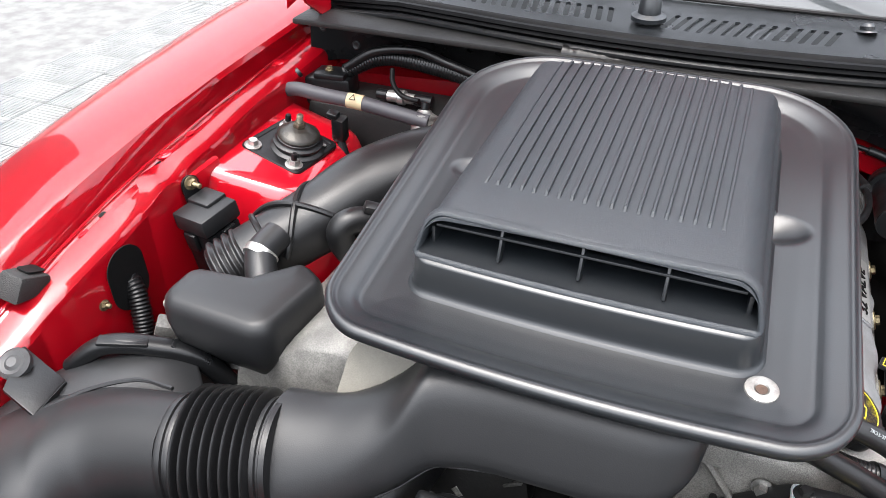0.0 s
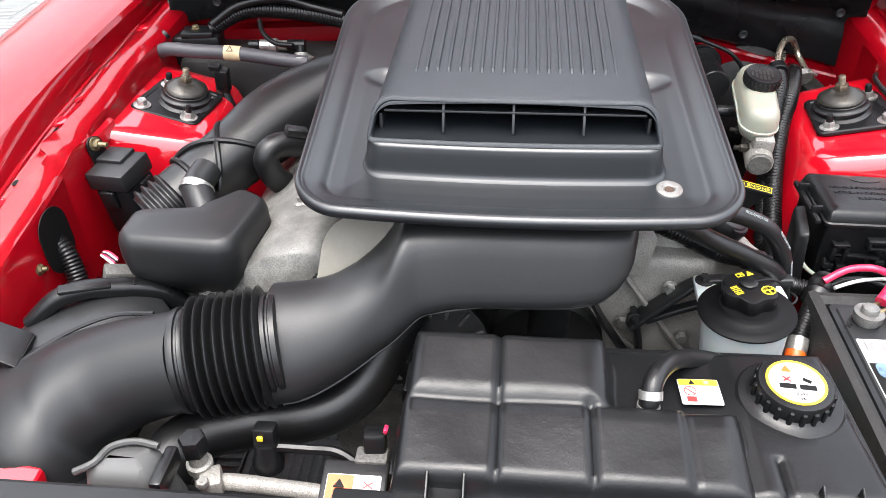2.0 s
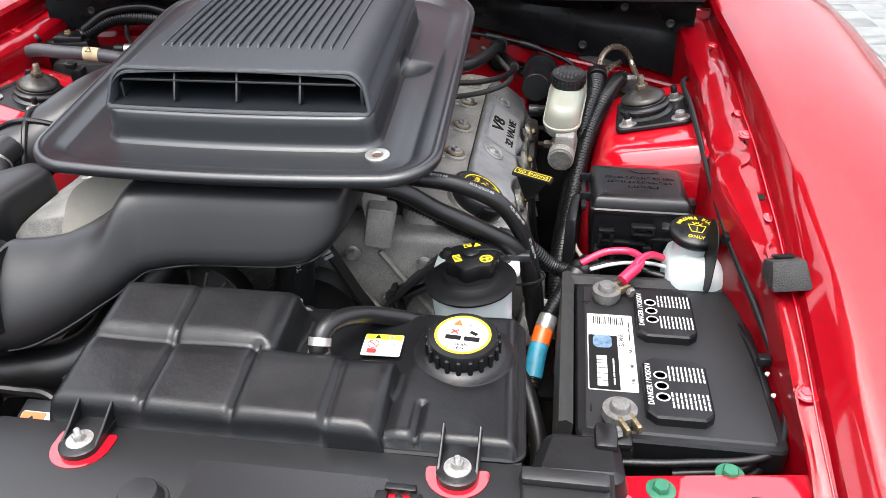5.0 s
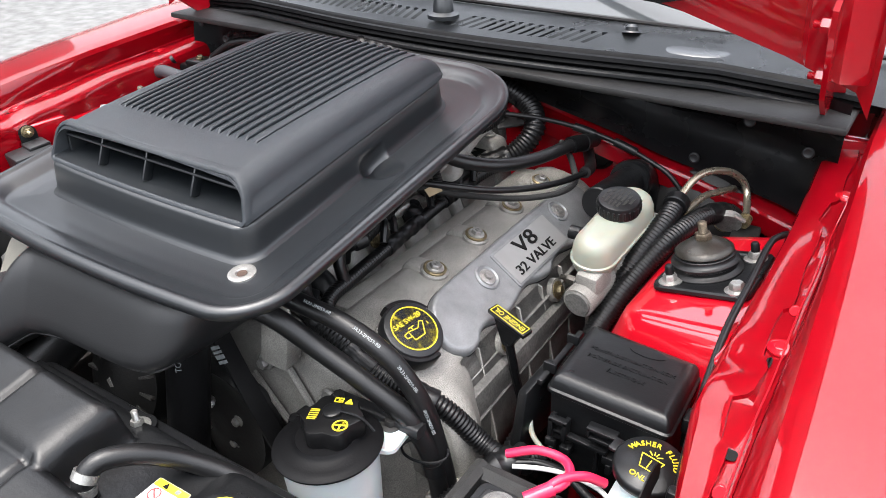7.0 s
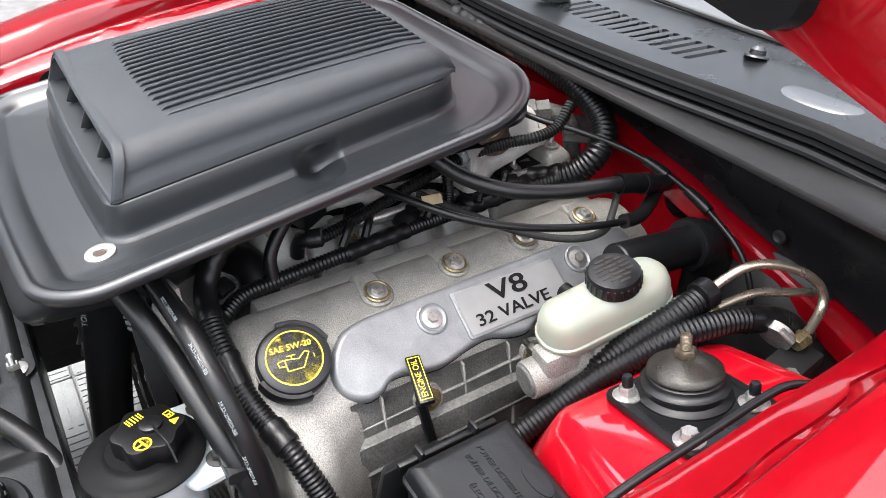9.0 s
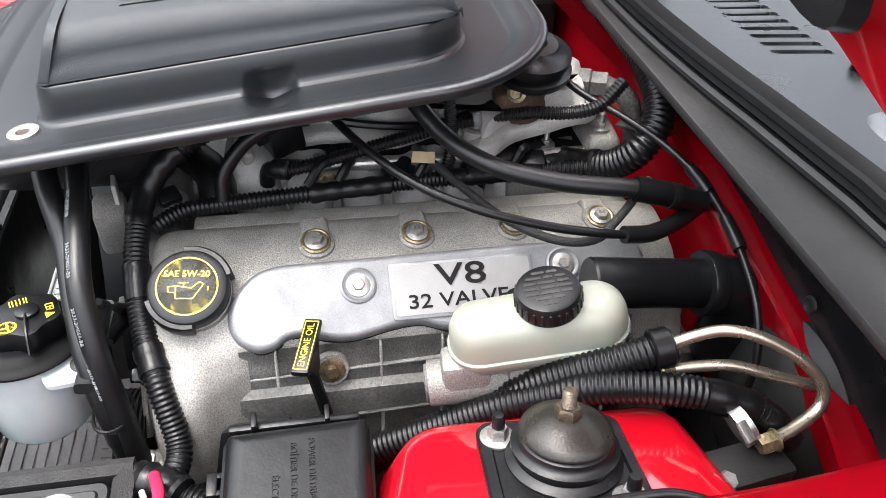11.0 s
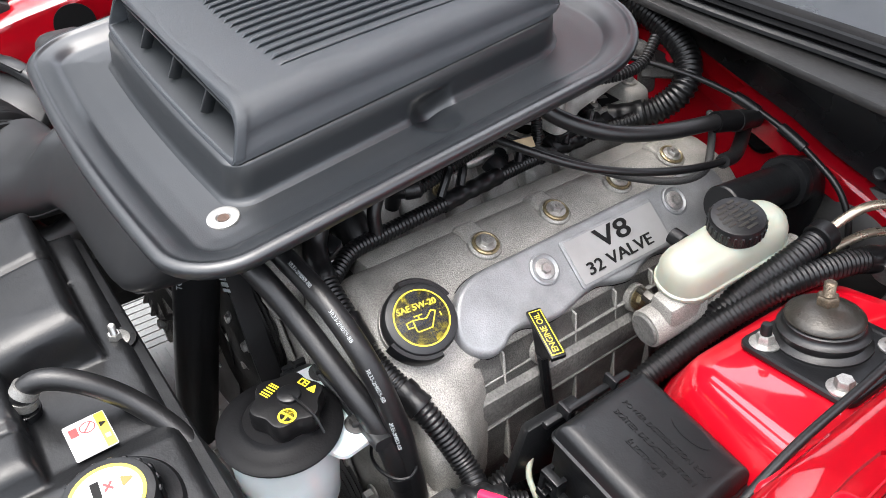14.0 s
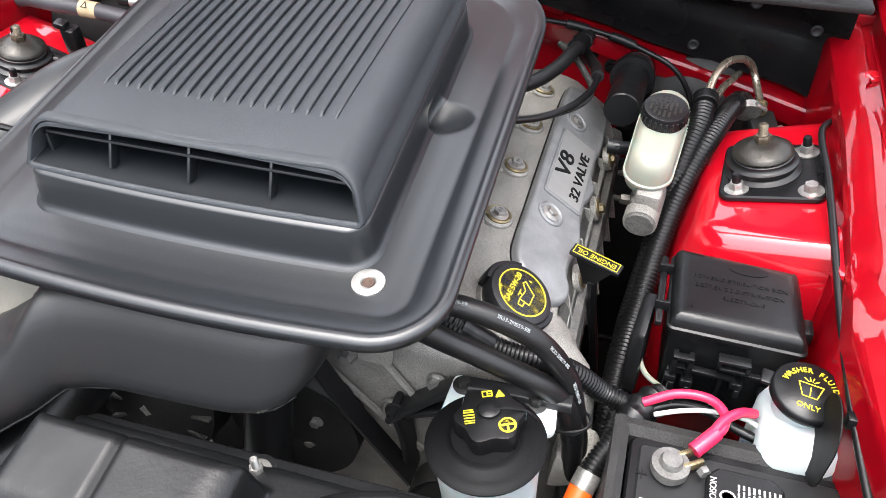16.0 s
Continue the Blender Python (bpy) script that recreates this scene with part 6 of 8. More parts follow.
part("cylinder", lathe([(0.012, 0), (0.019, 0.001), (0.0195, 0.004), (0.0195, 0.060), (0.016, 0.066), (0.016, 0.13), (0.013, 0.135), (0.013, 0.20), (0, 0.20)], 28, facing((0.376, 0.775, 0.942), (0.10, 1, 0.14), (0, 0, 1))), CAST, brake)
part("cylinder_block", box(0.382, 0.806, 0.956, 0.030, 0.040, 0.046, 0.006, (8, 0, -6)), CAST, brake)
part("cylinder_block", box(0.388, 0.876, 0.962, 0.034, 0.075, 0.036, 0.008, (8, 0, -6)), CAST, brake)
part("end_plug", lathe([(0.004, -0.001), (0.0155, -0.001), (0.0165, 0.0), (0.0165, 0.002)], 24, facing((0.376, 0.7740, 0.942), (0.10, 1, 0.14), (0, 0, 1))), CASTD, brake)
for y, z in ((0.80, 0.955), (0.835, 0.966)):
    fit_ = part("pipe_nut", hexbolt(facing((0.362, y, z), (-1, -0.1, 0.1), (0, 0, 1)), 0.011, 0.012, 0.008, 0.008), OLIVE, brake)
part("level_sensor", join(box(0.345, 0.86, 0.985, 0.03, 0.014, 0.014, 0.003, (0, 0, 5)), lathe([(0.009, 0), (0.009, 0.014), (0, 0.014)], 16, facing((0.338, 0.86, 0.985), (-1, 0, 0), (0, 0, 1)))), TANKP, brake)
booster = thing("brake_booster_pipe", "gloss black brake booster neck at the firewall", "brake booster", (0.335, 1.0, 0.98))
part("neck", lathe([(0.0, 0), (0.021, 0), (0.0225, 0.002), (0.0225, 0.13), (0.020, 0.135)], 32, facing((0.331, 0.922, 0.999), (0.03, 1, -0.10), (0, 0, 1))), TANKP, booster)
part("elbow", sweep([(0.334, 1.035, 0.989), (0.336, 1.062, 0.982), (0.338, 1.070, 0.955), (0.340, 1.07, 0.90)], 0.027, 24, 0.008), TANKP, booster)
part("collar", lathe([(0.022, 0), (0.029, 0), (0.030, 0.002), (0.030, 0.012), (0.029, 0.014), (0.022, 0.014)], 36, facing((0.334, 1.028, 0.989), (0.03, 1, -0.10), (0, 0, 1))), TANKP, booster)
part("servo_shell", lathe([(0, 0.03), (0.05, 0.025), (0.09, 0.01), (0.10, 0.0), (0.10, -0.03)], 40, facing((0.42, 1.085, 0.90), (0, -1, 0.05), (1, 0, 0))), DARK, booster)

# ---- power steering reservoir ----
steering = thing("power_steering_reservoir", "cloudy white power steering reservoir with a black lid", "fluid reservoir", (0.296, 0.438, 0.85))
sm = Matrix.Translation((0.288, 0.440, 0.8545)) @ pose(0, 0, 0, 0, -4, 0) @ Matrix.Diagonal((1.07, 1.07, 1, 1))
part("body", lathe([(0.020, 0), (0.036, 0.001), (0.039, 0.006), (0.0415, 0.05), (0.0430, 0.086), (0.0435, 0.088), (0.0435, 0.091)], 44, sm), CLOUDY, steering, "cloudy white plastic cup")
lid = part("lid", lathe([(0.0435, 0.089), (0.0478, 0.0895), (0.0485, 0.0920), (0.0465, 0.0938), (0.040, 0.0950), (0.031, 0.0965), (0.0285, 0.099), (0.027, 0.102), (0, 0.102)], 48, sm), SEAL, steering, "black domed lid", sharp=50)
scap = [(0.0265 * (1 + 0.09 * math.cos(6 * a)) * math.cos(a), 0.0265 * (1 + 0.09 * math.cos(6 * a)) * math.sin(a)) for a in np.linspace(0, 2 * math.pi, 49)[:-1]]
ct = sm @ Matrix.Translation((0.002, 0.008, 0)) @ pose(0, 0, 0, 0, 0, 22)
part("cap", loft([[ct @ Vector((x * k, y * k, z)) for x, y in scap] for k, z in ((0.94, 0.100), (1.0, 0.103), (1.0, 0.116), (0.96, 0.119), (0.88, 0.1195))]), LOOM, steering, "black scalloped cap with yellow symbols", sharp=40)
cf = ct @ Matrix.Translation((0, 0, 0.1195))
part("tether_knob", lathe([(0.009, 0), (0.009, 0.003), (0.0075, 0.004), (0, 0.004)], 24, cf @ Matrix.Translation((0.0, 0.003, 0))), TANKP, steering)
part("tether", sweep([tuple(cf @ Vector(p)) for p in ((0.004, 0.002, 0.003), (0.014, 0.000, 0.004), (0.028, -0.002, 0.0), (0.038, -0.004, -0.012))], 0.0012, 6, 0.004), TANKP, steering)
part("wheel_print", join(ring(0.0055, 0.0070, cf @ Matrix.Translation((0.012, -0.013, 0)), 0.0005, 24), line_art([(0.0065, -0.0125, 0.0175, -0.0125), (0.012, -0.013, 0.012, -0.0185)], cf, 0.0016)), YELLOW, steering)
part("level_print", join(*[plate(0.0085, 0.0010, cf @ Matrix.Translation((-0.016, 0.003 - 0.0027 * k, 0)), 0.0005, 0.0003) for k in range(4)], line_art([(-0.0195, 0.0050, -0.0125, 0.0050), (-0.0195, -0.0072, -0.0125, -0.0072)], cf, 0.0009)), YELLOW, steering)
part("warning_print", join(line_art([(-0.0030, 0.0165, -0.0030, 0.0215), (-0.0030, 0.0215, 0.0045, 0.0215), (0.0045, 0.0215, 0.0045, 0.0165), (0.0045, 0.0165, -0.0030, 0.0165), (0.0008, 0.0165, 0.0008, 0.0215), (0.0020, 0.0190, 0.0036, 0.0190)], cf, 0.0009), moved(slab([(-0.004, -0.0035, 0.0005), (0.004, -0.0035, 0.0005), (0, 0.004, 0.0005)], [(0, 0), (0, 0.0005)], 2), cf @ Matrix.Translation((0.0105, 0.0180, 0)))), YELLOW, steering)
part("body_flange", hexa([(0.246, 0.425, 0.86), (0.262, 0.42, 0.86), (0.262, 0.45, 0.86), (0.246, 0.45, 0.86)], [(0.243, 0.43, 0.925), (0.262, 0.425, 0.925), (0.262, 0.47, 0.94), (0.243, 0.47, 0.94)], 0.002), CLOUDY, steering)
part("body_step", join(*[box(0.288, 0.4035, 0.885 + 0.006 * k, 0.028, 0.003, 0.0022, 0.001) for k in range(3)]), CLOUDY, steering)
bracket = thing("reservoir_bracket", "black steel bracket holding the steering reservoir", "bracket", (0.22, 0.48, 0.9))
part("arm", smooth_loft([((0.172, 0.503, 0.866), 0.004, 0.016, 4), ((0.190, 0.503, 0.884), 0.004, 0.015, 4), ((0.225, 0.501, 0.921), 0.004, 0.013, 4), ((0.243, 0.499, 0.937), 0.005, 0.010, 4), ((0.262, 0.499, 0.940), 0.006, 0.008, 4), ((0.345, 0.500, 0.944), 0.006, 0.008, 4)], up=(0, -1, 0.1)), PLASTIC, bracket)
part("leg", smooth_loft([((0.176, 0.503, 0.882), 0.004, 0.015, 4), ((0.186, 0.502, 0.84), 0.004, 0.015, 4), ((0.192, 0.50, 0.78), 0.004, 0.016, 4)], up=(0, -1, 0.1)), PLASTIC, bracket)
part("brace", smooth_loft([((0.190, 0.502, 0.874), 0.004, 0.008, 4), ((0.225, 0.500, 0.893), 0.004, 0.007, 4), ((0.262, 0.497, 0.912), 0.004, 0.007, 4)], up=(0, -1, 0.1)), PLASTIC, bracket)
part("pivot_bolt", hexbolt(facing((0.177, 0.499, 0.873), (0, -1, 0.15), (1, 0, 0)), 0.013, 0.009, 0.011), DARK, bracket)
part("reservoir_flange", slab([(0.234, 0.440, 0.006), (0.262, 0.430, 0.006), (0.336, 0.468, 0.010), (0.332, 0.504, 0.006), (0.236, 0.508, 0.006)], [(0.001, 0.935), (0, 0.936), (0, 0.9405), (0.001, 0.9415)], 4), CLOUDY, steering, "cloudy white mounting flange")
for x, y in ((0.2475, 0.496), (0.3135, 0.4935)):
    part("flange_bolt", hexbolt(pose(x, y, 0.9415), 0.011, 0.008, 0.0105), DARK, bracket)

# ---- power distribution box ----
pdb = thing("power_distribution_box", "black power distribution box with embossed lid lettering", "fuse box", (0.48, 0.66, 0.86))
PB = [(0.4165, 0.612, 0.008), (0.5455, 0.609, 0.008), (0.5420, 0.716, 0.008), (0.4145, 0.724, 0.008)]


part("lower_case", slab(PB, [(0.010, 0.83), (0.006, 0.87), (0.005, 0.905), (0.004, 0.948)], 4), TANKP, pdb)
part("lid", slab(PB, [(0.002, 0.9445), (0.0, 0.9465), (0.0, 0.9500), (0.0022, 0.9515), (0.0040, 0.9590), (0.0070, 0.9635), (0.0115, 0.9658), (0.017, 0.9663)], 5), TANKP, pdb, sharp=40)
lf = facing((0.480, 0.664, 0.9663), (0, 0, 1), (1, -0.02, 0))
part("lid_oval", join(ring(0.0001, 0.0190, lf @ Matrix.Translation((0.008, 0.034, 0)) @ Matrix.Diagonal((1, 0.42, 1, 1)), 0.0008, 36)), TANKP, pdb, "embossed oval emblem")
part("lid_text", join(lettering("POWER DISTRIBUTION BOX", 0.0070, lf @ Matrix.Translation((0, 0.012, 0)), 0.0008, 1.0), lettering("BOÎTIER DE DISTRIBUTION", 0.0070, lf @ Matrix.Translation((0, -0.001, 0)), 0.0008, 1.0), lettering("ÉLECTRIQUE", 0.0070, lf @ Matrix.Translation((0.004, -0.014, 0)), 0.0008, 1.0)), TANKP, pdb, "embossed black lettering")
part("latch", join(box(0.431, 0.603, 0.916, 0.005, 0.012, 0.024, 0.001), box(0.446, 0.603, 0.916, 0.005, 0.012, 0.024, 0.001), box(0.4385, 0.601, 0.926, 0.020, 0.008, 0.005, 0.001), box(0.4385, 0.604, 0.907, 0.010, 0.008, 0.010, 0.0015)), TANKP, pdb)
part("latch", join(box(0.484, 0.602, 0.934, 0.030, 0.012, 0.004, 0.001), box(0.484, 0.602, 0.924, 0.030, 0.012, 0.004, 0.001), box(0.471, 0.602, 0.929, 0.004, 0.012, 0.013, 0.001), box(0.497, 0.602, 0.929, 0.004, 0.012, 0.013, 0.001), box(0.484, 0.605, 0.929, 0.012, 0.008, 0.006, 0.001)), TANKP, pdb)
part("latch", join(box(0.549, 0.655, 0.938, 0.010, 0.022, 0.018, 0.003), box(0.549, 0.655, 0.918, 0.008, 0.012, 0.020, 0.002)), TANKP, pdb)
part("case_rail", join(box(0.460, 0.604, 0.9085, 0.060, 0.008, 0.005, 0.0015, (0, 2, 0)), box(0.515, 0.606, 0.914, 0.040, 0.006, 0.004, 0.001)), TANKP, pdb)
for x, z in ((0.431, 0.893), (0.447, 0.890), (0.492, 0.900), (0.520, 0.893)):
    part("case_plug", join(box(x, 0.605, z, 0.012, 0.012, 0.010, 0.002), box(x + 0.002, 0.602, z - 0.009, 0.006, 0.008, 0.012, 0.0015)), TANKP, pdb)
part("hinge_rail", join(box(0.4085, 0.665, 0.950, 0.007, 0.10, 0.007, 0.002), box(0.410, 0.635, 0.957, 0.014, 0.004, 0.012, 0.001), box(0.410, 0.690, 0.957, 0.014, 0.004, 0.012, 0.001)), TANKP, pdb)
part("side_shield", hexa([(0.384, 0.600, 0.865), (0.400, 0.592, 0.865), (0.408, 0.655, 0.865), (0.394, 0.66, 0.865)], [(0.386, 0.612, 0.932), (0.400, 0.606, 0.938), (0.406, 0.660, 0.950), (0.393, 0.664, 0.944)], 0.004), TANKP, pdb)
for k in range(3):
    part("case_rib", box(0.428 + 0.05 * k, 0.609, 0.875, 0.004, 0.006, 0.05, 0.001), TANKP, pdb)

# ---- washer bottle ----
washer = thing("washer_bottle", "white washer fluid bottle with a black cap", "washer bottle", (0.545, 0.555, 0.80))
part("bottle", slab([(0.510, 0.518, 0.02), (0.584, 0.520, 0.02), (0.576, 0.604, 0.02), (0.510, 0.604, 0.02)], [(0.004, 0.78), (0, 0.80), (0, 0.905), (0.004, 0.918), (0.014, 0.926), (0.02, 0.93)], 6), CLOUDY, washer)
wm = facing((0.541, 0.566, 0.937), (0.05, -0.10, 1), (1, -0.14, 0)) @ Matrix.Diagonal((0.87, 0.87, 0.95, 1))
part("filler_neck", lathe([(0.027, -0.012), (0.027, 0.012), (0, 0.012)], 32, wm), CLOUDY, washer)
wcap = part("cap", lathe([(0.034, 0.008), (0.0365, 0.011), (0.0365, 0.018), (0.034, 0.021), (0, 0.0225)], 44, wm), TANKP, washer, "black washer cap with yellow print", sharp=50)
part("cap_tab", moved(box(-0.038, 0.006, 0.012, 0.016, 0.018, 0.005, 0.002), wm), TANKP, wcap)
wf = wm @ Matrix.Translation((0, 0, 0.0222))
bms = []
for i, ch in enumerate("WASHER FLUID"):
    if ch != " ":
        a = radians(158 - 136 * i / 11)
        bms.append(lettering(ch, 0.0085, wf @ Matrix.Translation((0.0255 * math.cos(a), 0.0255 * math.sin(a) - 0.002, -0.0008)) @ pose(0, 0, 0, 0, 0, math.degrees(a) - 90), 0.0012))
part("cap_word", lettering("ONLY", 0.0085, wf @ Matrix.Translation((0, -0.0215, -0.0008)), 0.0012), YELLOW, wcap)
part("cap_text", join(*bms), YELLOW, wcap)
part("wash_print", line_art([(-0.012, 0.006, 0.012, 0.006), (-0.012, 0.006, -0.007, -0.010), (0.012, 0.006, 0.007, -0.010), (-0.007, -0.010, 0.007, -0.010), (0, -0.008, 0, 0.002), (-0.003, 0.009, -0.007, 0.012), (0.003, 0.009, 0.007, 0.012), (-0.001, 0.010, -0.002, 0.014), (0.001, 0.010, 0.002, 0.014)], wf @ Matrix.Translation((0, 0, 0.0001)), 0.0010), YELLOW, wcap)

# ---- battery ----
BT = 0.898
battery = thing("car_battery", "black car battery in a woven heat sleeve", "battery", (0.49, 0.395, 0.72))
part("case", slab(rect(0.4985, 0.391, 0.186, 0.248, 0.006), [(0, 0.72), (0, 0.870), (-0.004, 0.872), (-0.004, BT - 0.003), (-0.002, BT)], 4), TANKP, battery, sharp=30)
part("top_panel", slab(rect(0.4985, 0.391, 0.178, 0.240, 0.006), [(0, BT), (0.002, BT + 0.002)], 4), PLASTIC, battery)
for y in (0.452, 0.327):
    vp = part("vent_cover", slab([(0.477, y - 0.044, 0.003), (0.522, y - 0.044, 0.003), (0.531, y - 0.035, 0.003), (0.531, y + 0.035, 0.003), (0.522, y + 0.044, 0.003), (0.477, y + 0.044, 0.003), (0.468, y + 0.035, 0.003), (0.468, y - 0.035, 0.003)],
                                 [(0, BT + 0.002), (0, BT + 0.011), (0.002, BT + 0.013)], 3), TANKP, battery, "black vent cover with white warnings")
    vm = facing((0.4995, y, BT + 0.013), (0, 0, 1), (0, 1, 0)) @ Matrix.Diagonal((1.15, 1.3, 1, 1))
    bms = []
    for k in range(9):
        for ln in range(2):
            w = [0.004 + 0.003 * ((k * 7 + ln * 3 + j) % 3) / 2 for j in range(3)]
            bms.append(bars(w, 0.0012, 0.0013, vm @ Matrix.Translation((-0.017 + 0.034 * ln, -0.021 + 0.0032 * k, 0))))
    bms.append(ring(0.004, 0.0052, vm @ Matrix.Translation((0.0, 0.0115, 0)), 0.0004, 20))
    bms.append(ring(0.004, 0.0052, vm @ Matrix.Translation((-0.014, 0.0115, 0)), 0.0004, 20))
    bms.append(ring(0.004, 0.0052, vm @ Matrix.Translation((0.014, 0.0115, 0)), 0.0004, 20))
    bms.append(lettering("DANGER / POISON", 0.0062, vm @ Matrix.Translation((0.002, 0.0205, 0)), 0.0004))
    part("warning_print", join(*bms), WHITE, vp)
lm = facing((0.439, 0.390, BT + 0.002), (0, 0, 1), (0, 1, 0))
part("label", plate(0.128, 0.050, lm, 0.0005, 0.002), WHITE, battery, "white and black maker's label")
part("label_field", plate(0.088, 0.031, lm @ Matrix.Translation((-0.019, 0.0085, 0.0004)), 0.0005, 0.001), INK_SHADE, battery)
part("label_spark", join(plate(0.022, 0.020, lm @ Matrix.Translation((0.014, 0.009, 0.0008)), 0.0004, 0.006), plate(0.012, 0.010, lm @ Matrix.Translation((0.009, 0.012, 0.001)), 0.0004, 0.003)), BLUE, battery)
for dx, w in ((-0.0206, 0.0075), (-0.0144, 0.0022), (-0.0089, 0.0062), (-0.0008, 0.0075), (0.0074, 0.0062), (0.0136, 0.0036), (0.0200, 0.0066)):
    part("maker_mark", plate(w, 0.0105, lm @ Matrix.Translation((-0.034 + dx, 0.0105, 0.0009)), 0.0003, 0.0002), WHITE, battery)
part("maker_line", bars([0.010, 0.006, 0.012, 0.008], 0.0015, 0.0016, lm @ Matrix.Translation((-0.035, -0.0015, 0.0009))), WHITE, battery)
part("label_text", join(lettering("SILVER", 0.0075, lm @ Matrix.Translation((0.018, -0.0115, 0.0006))), lettering("58-2", 0.0052, lm @ Matrix.Translation((0.002, -0.0205, 0.0006))), lettering("80", 0.0052, lm @ Matrix.Translation((-0.024, -0.0205, 0.0006))), lettering("550", 0.0052, lm @ Matrix.Translation((-0.048, -0.0205, 0.0006))), bars([0.012, 0.008, 0.010], 0.002, 0.0012, lm @ Matrix.Translation((0.035, -0.0205, 0.0006)))), INK_SHADE, battery)
part("bar_code", join(*[plate(0.014, 0.0005 + 0.0004 * ((k * 5) % 3), lm @ Matrix.Translation((0.052, -0.016 + 0.0021 * k, 0.0006)), 0.0003, 0.0001) for k in range(17)]), INK_SHADE, battery)
for x, y, sgn in ((0.4365, 0.486, 1), (0.442, 0.287, -1)):
    pmt = pose(x, y, BT + 0.001)
    term = part("terminal", lathe([(0.014, 0), (0.0135, 0.004), (0.0105, 0.005), (0.0098, 0.020), (0.0085, 0.022), (0, 0.0225)], 28, pmt), LEAD, battery, "grey lead battery post")
    part("clamp", lathe([(0.0100, 0.006), (0.0165, 0.006), (0.0165, 0.015), (0.0100, 0.015)], 28, pmt), LEAD, term)
    part("clamp_ears", join(*[moved(box(0.019, s * 0.006, 0.011, 0.020, 0.005, 0.009, 0.0015), pmt @ pose(0, 0, 0, 0, 0, 35 * sgn if sgn > 0 else -65)) for s in (-1, 1)]), BRASS, term)
    part("clamp_bolt", moved(hexbolt(facing((0.024, -0.012, 0.011), (0, -1, 0), (1, 0, 0)), 0.010, 0.006, 0, 0.0), pmt @ pose(0, 0, 0, 0, 0, 35 * sgn if sgn > 0 else -65)), LEAD, term)
part("plus_mark", join(plate(0.010, 0.0018, facing((0.414, 0.478, BT + 0.002), (0, 0, 1), (1, 0, 0)), 0.0006, 0.0004), plate(0.0018, 0.010, facing((0.414, 0.478, BT + 0.002), (0, 0, 1), (1, 0, 0)), 0.0007, 0.0004)), TANKP, battery)
part("minus_mark", plate(0.009, 0.0018, facing((0.416, 0.300, BT + 0.002), (0, 0, 1), (0, 1, 0)), 0.0006, 0.0004), TANKP, battery)
sleeve = part("sleeve", loft([[(0.398 - 0.010 + o, y, z) for o, z in ((-0.004, 0.72), (-0.007, 0.84), (-0.003, BT + 0.004), (0.004, BT + 0.0065), (0.011, BT + 0.002), (0.006, 0.72))] for y in np.linspace(0.275, 0.535, 14)]), WEAVE, battery, "woven black insulation sleeve")
part("sleeve", loft([[(x, 0.525 + o, z) for o, z in ((-0.004, 0.72), (-0.006, BT - 0.002), (0.002, BT + 0.005), (0.012, BT + 0.002), (0.012, 0.72))] for x in np.linspace(0.392, 0.58, 10)]), WEAVE, battery)
part("hold_down", join(box(0.43, 0.262, 0.890, 0.05, 0.03, 0.02, 0.006), box(0.44, 0.258, 0.902, 0.026, 0.022, 0.010, 0.004)), TANKP, battery)

# ---- strut mounts ----


def strut_mount(s):
    """Built at the origin: plate, rubber boot, domed washer, stud and three bolts, tilted towards the engine."""
    e = thing("strut_mount", "black strut top mount with a domed washer and zinc nuts", "strut mount", (0, 0, 0), "strut mounts")
    pts = [(-0.046, -0.053, 0.011), (0.062, -0.062, 0.011), (0.066, 0.046, 0.011), (-0.038, 0.053, 0.011)]
    pts = [(s * x, y, r) for x, y, r in pts]
    if s < 0:
        pts = pts[::-1]
    part("mount_plate", slab(pts, [(0, 0), (0, 0.004), (0.0015, 0.006), (0.008, 0.006), (0.0095, 0.0045)], 5), TANKP, e, "black stamped mounting plate")
    part("boot", lathe([(0.0410, 0.003), (0.0408, 0.0065), (0.0372, 0.0085), (0.0352, 0.0100), (0.0352, 0.0135), (0.0375, 0.0150), (0.0375, 0.0175), (0.0340, 0.0192), (0.0322, 0.0215), (0.0322, 0.0245), (0.0290, 0.0270), (0.022, 0.028), (0, 0.028)], 40), RUBBER, e, "black rubber boot", sharp=50)
    part("dome_washer", lathe([(0.022, 0.0260), (0.0306, 0.0265), (0.0322, 0.0280), (0.0318, 0.0300), (0.0270, 0.0335), (0.0190, 0.0385), (0.0115, 0.0415), (0, 0.0420)], 44), DOMED, e, "waxed domed steel washer", sharp=50)
    part("stud_nut", hexbolt(pose(0, 0, 0.0410), 0.0165, 0.0085, 0.0, 0.013), BRONZE, e, "bronze-coloured stud nut")
    for x, y, h in ((-0.027, -0.040, 0.006), (0.047, -0.047, 0.0), (0.047, 0.030, 0.006)):
        part("mount_nut", hexbolt(pose(s * x, y, 0.0055, 0, 0, 20), 0.0135, 0.010, 0.0130, 0.0), ZINC, e, "zinc flange nut")
        if h:
            part("stud_tip", lathe([(0.0048, 0.010), (0.0048, 0.018), (0.0038, 0.0205), (0, 0.021)], 14, pose(s * x, y, 0.0055)), TANKP, e)
    part("slot_rivet", lathe([(0.004, 0), (0.004, 0.002), (0, 0.003)], 14, pose(s * -0.026, 0.030, 0.006)), ZINC, e)
    return e


sr = strut_mount(1)
sr.matrix_basis = Matrix.Translation((0.4985, 0.848, 0.9885)) @ pose(0, 0, 0, 0, -13, 0)
sl = strut_mount(-1)
sl.matrix_basis = Matrix.Translation((-0.4945, 0.842, 0.9845)) @ pose(0, 0, 0, 0, 13, -10)
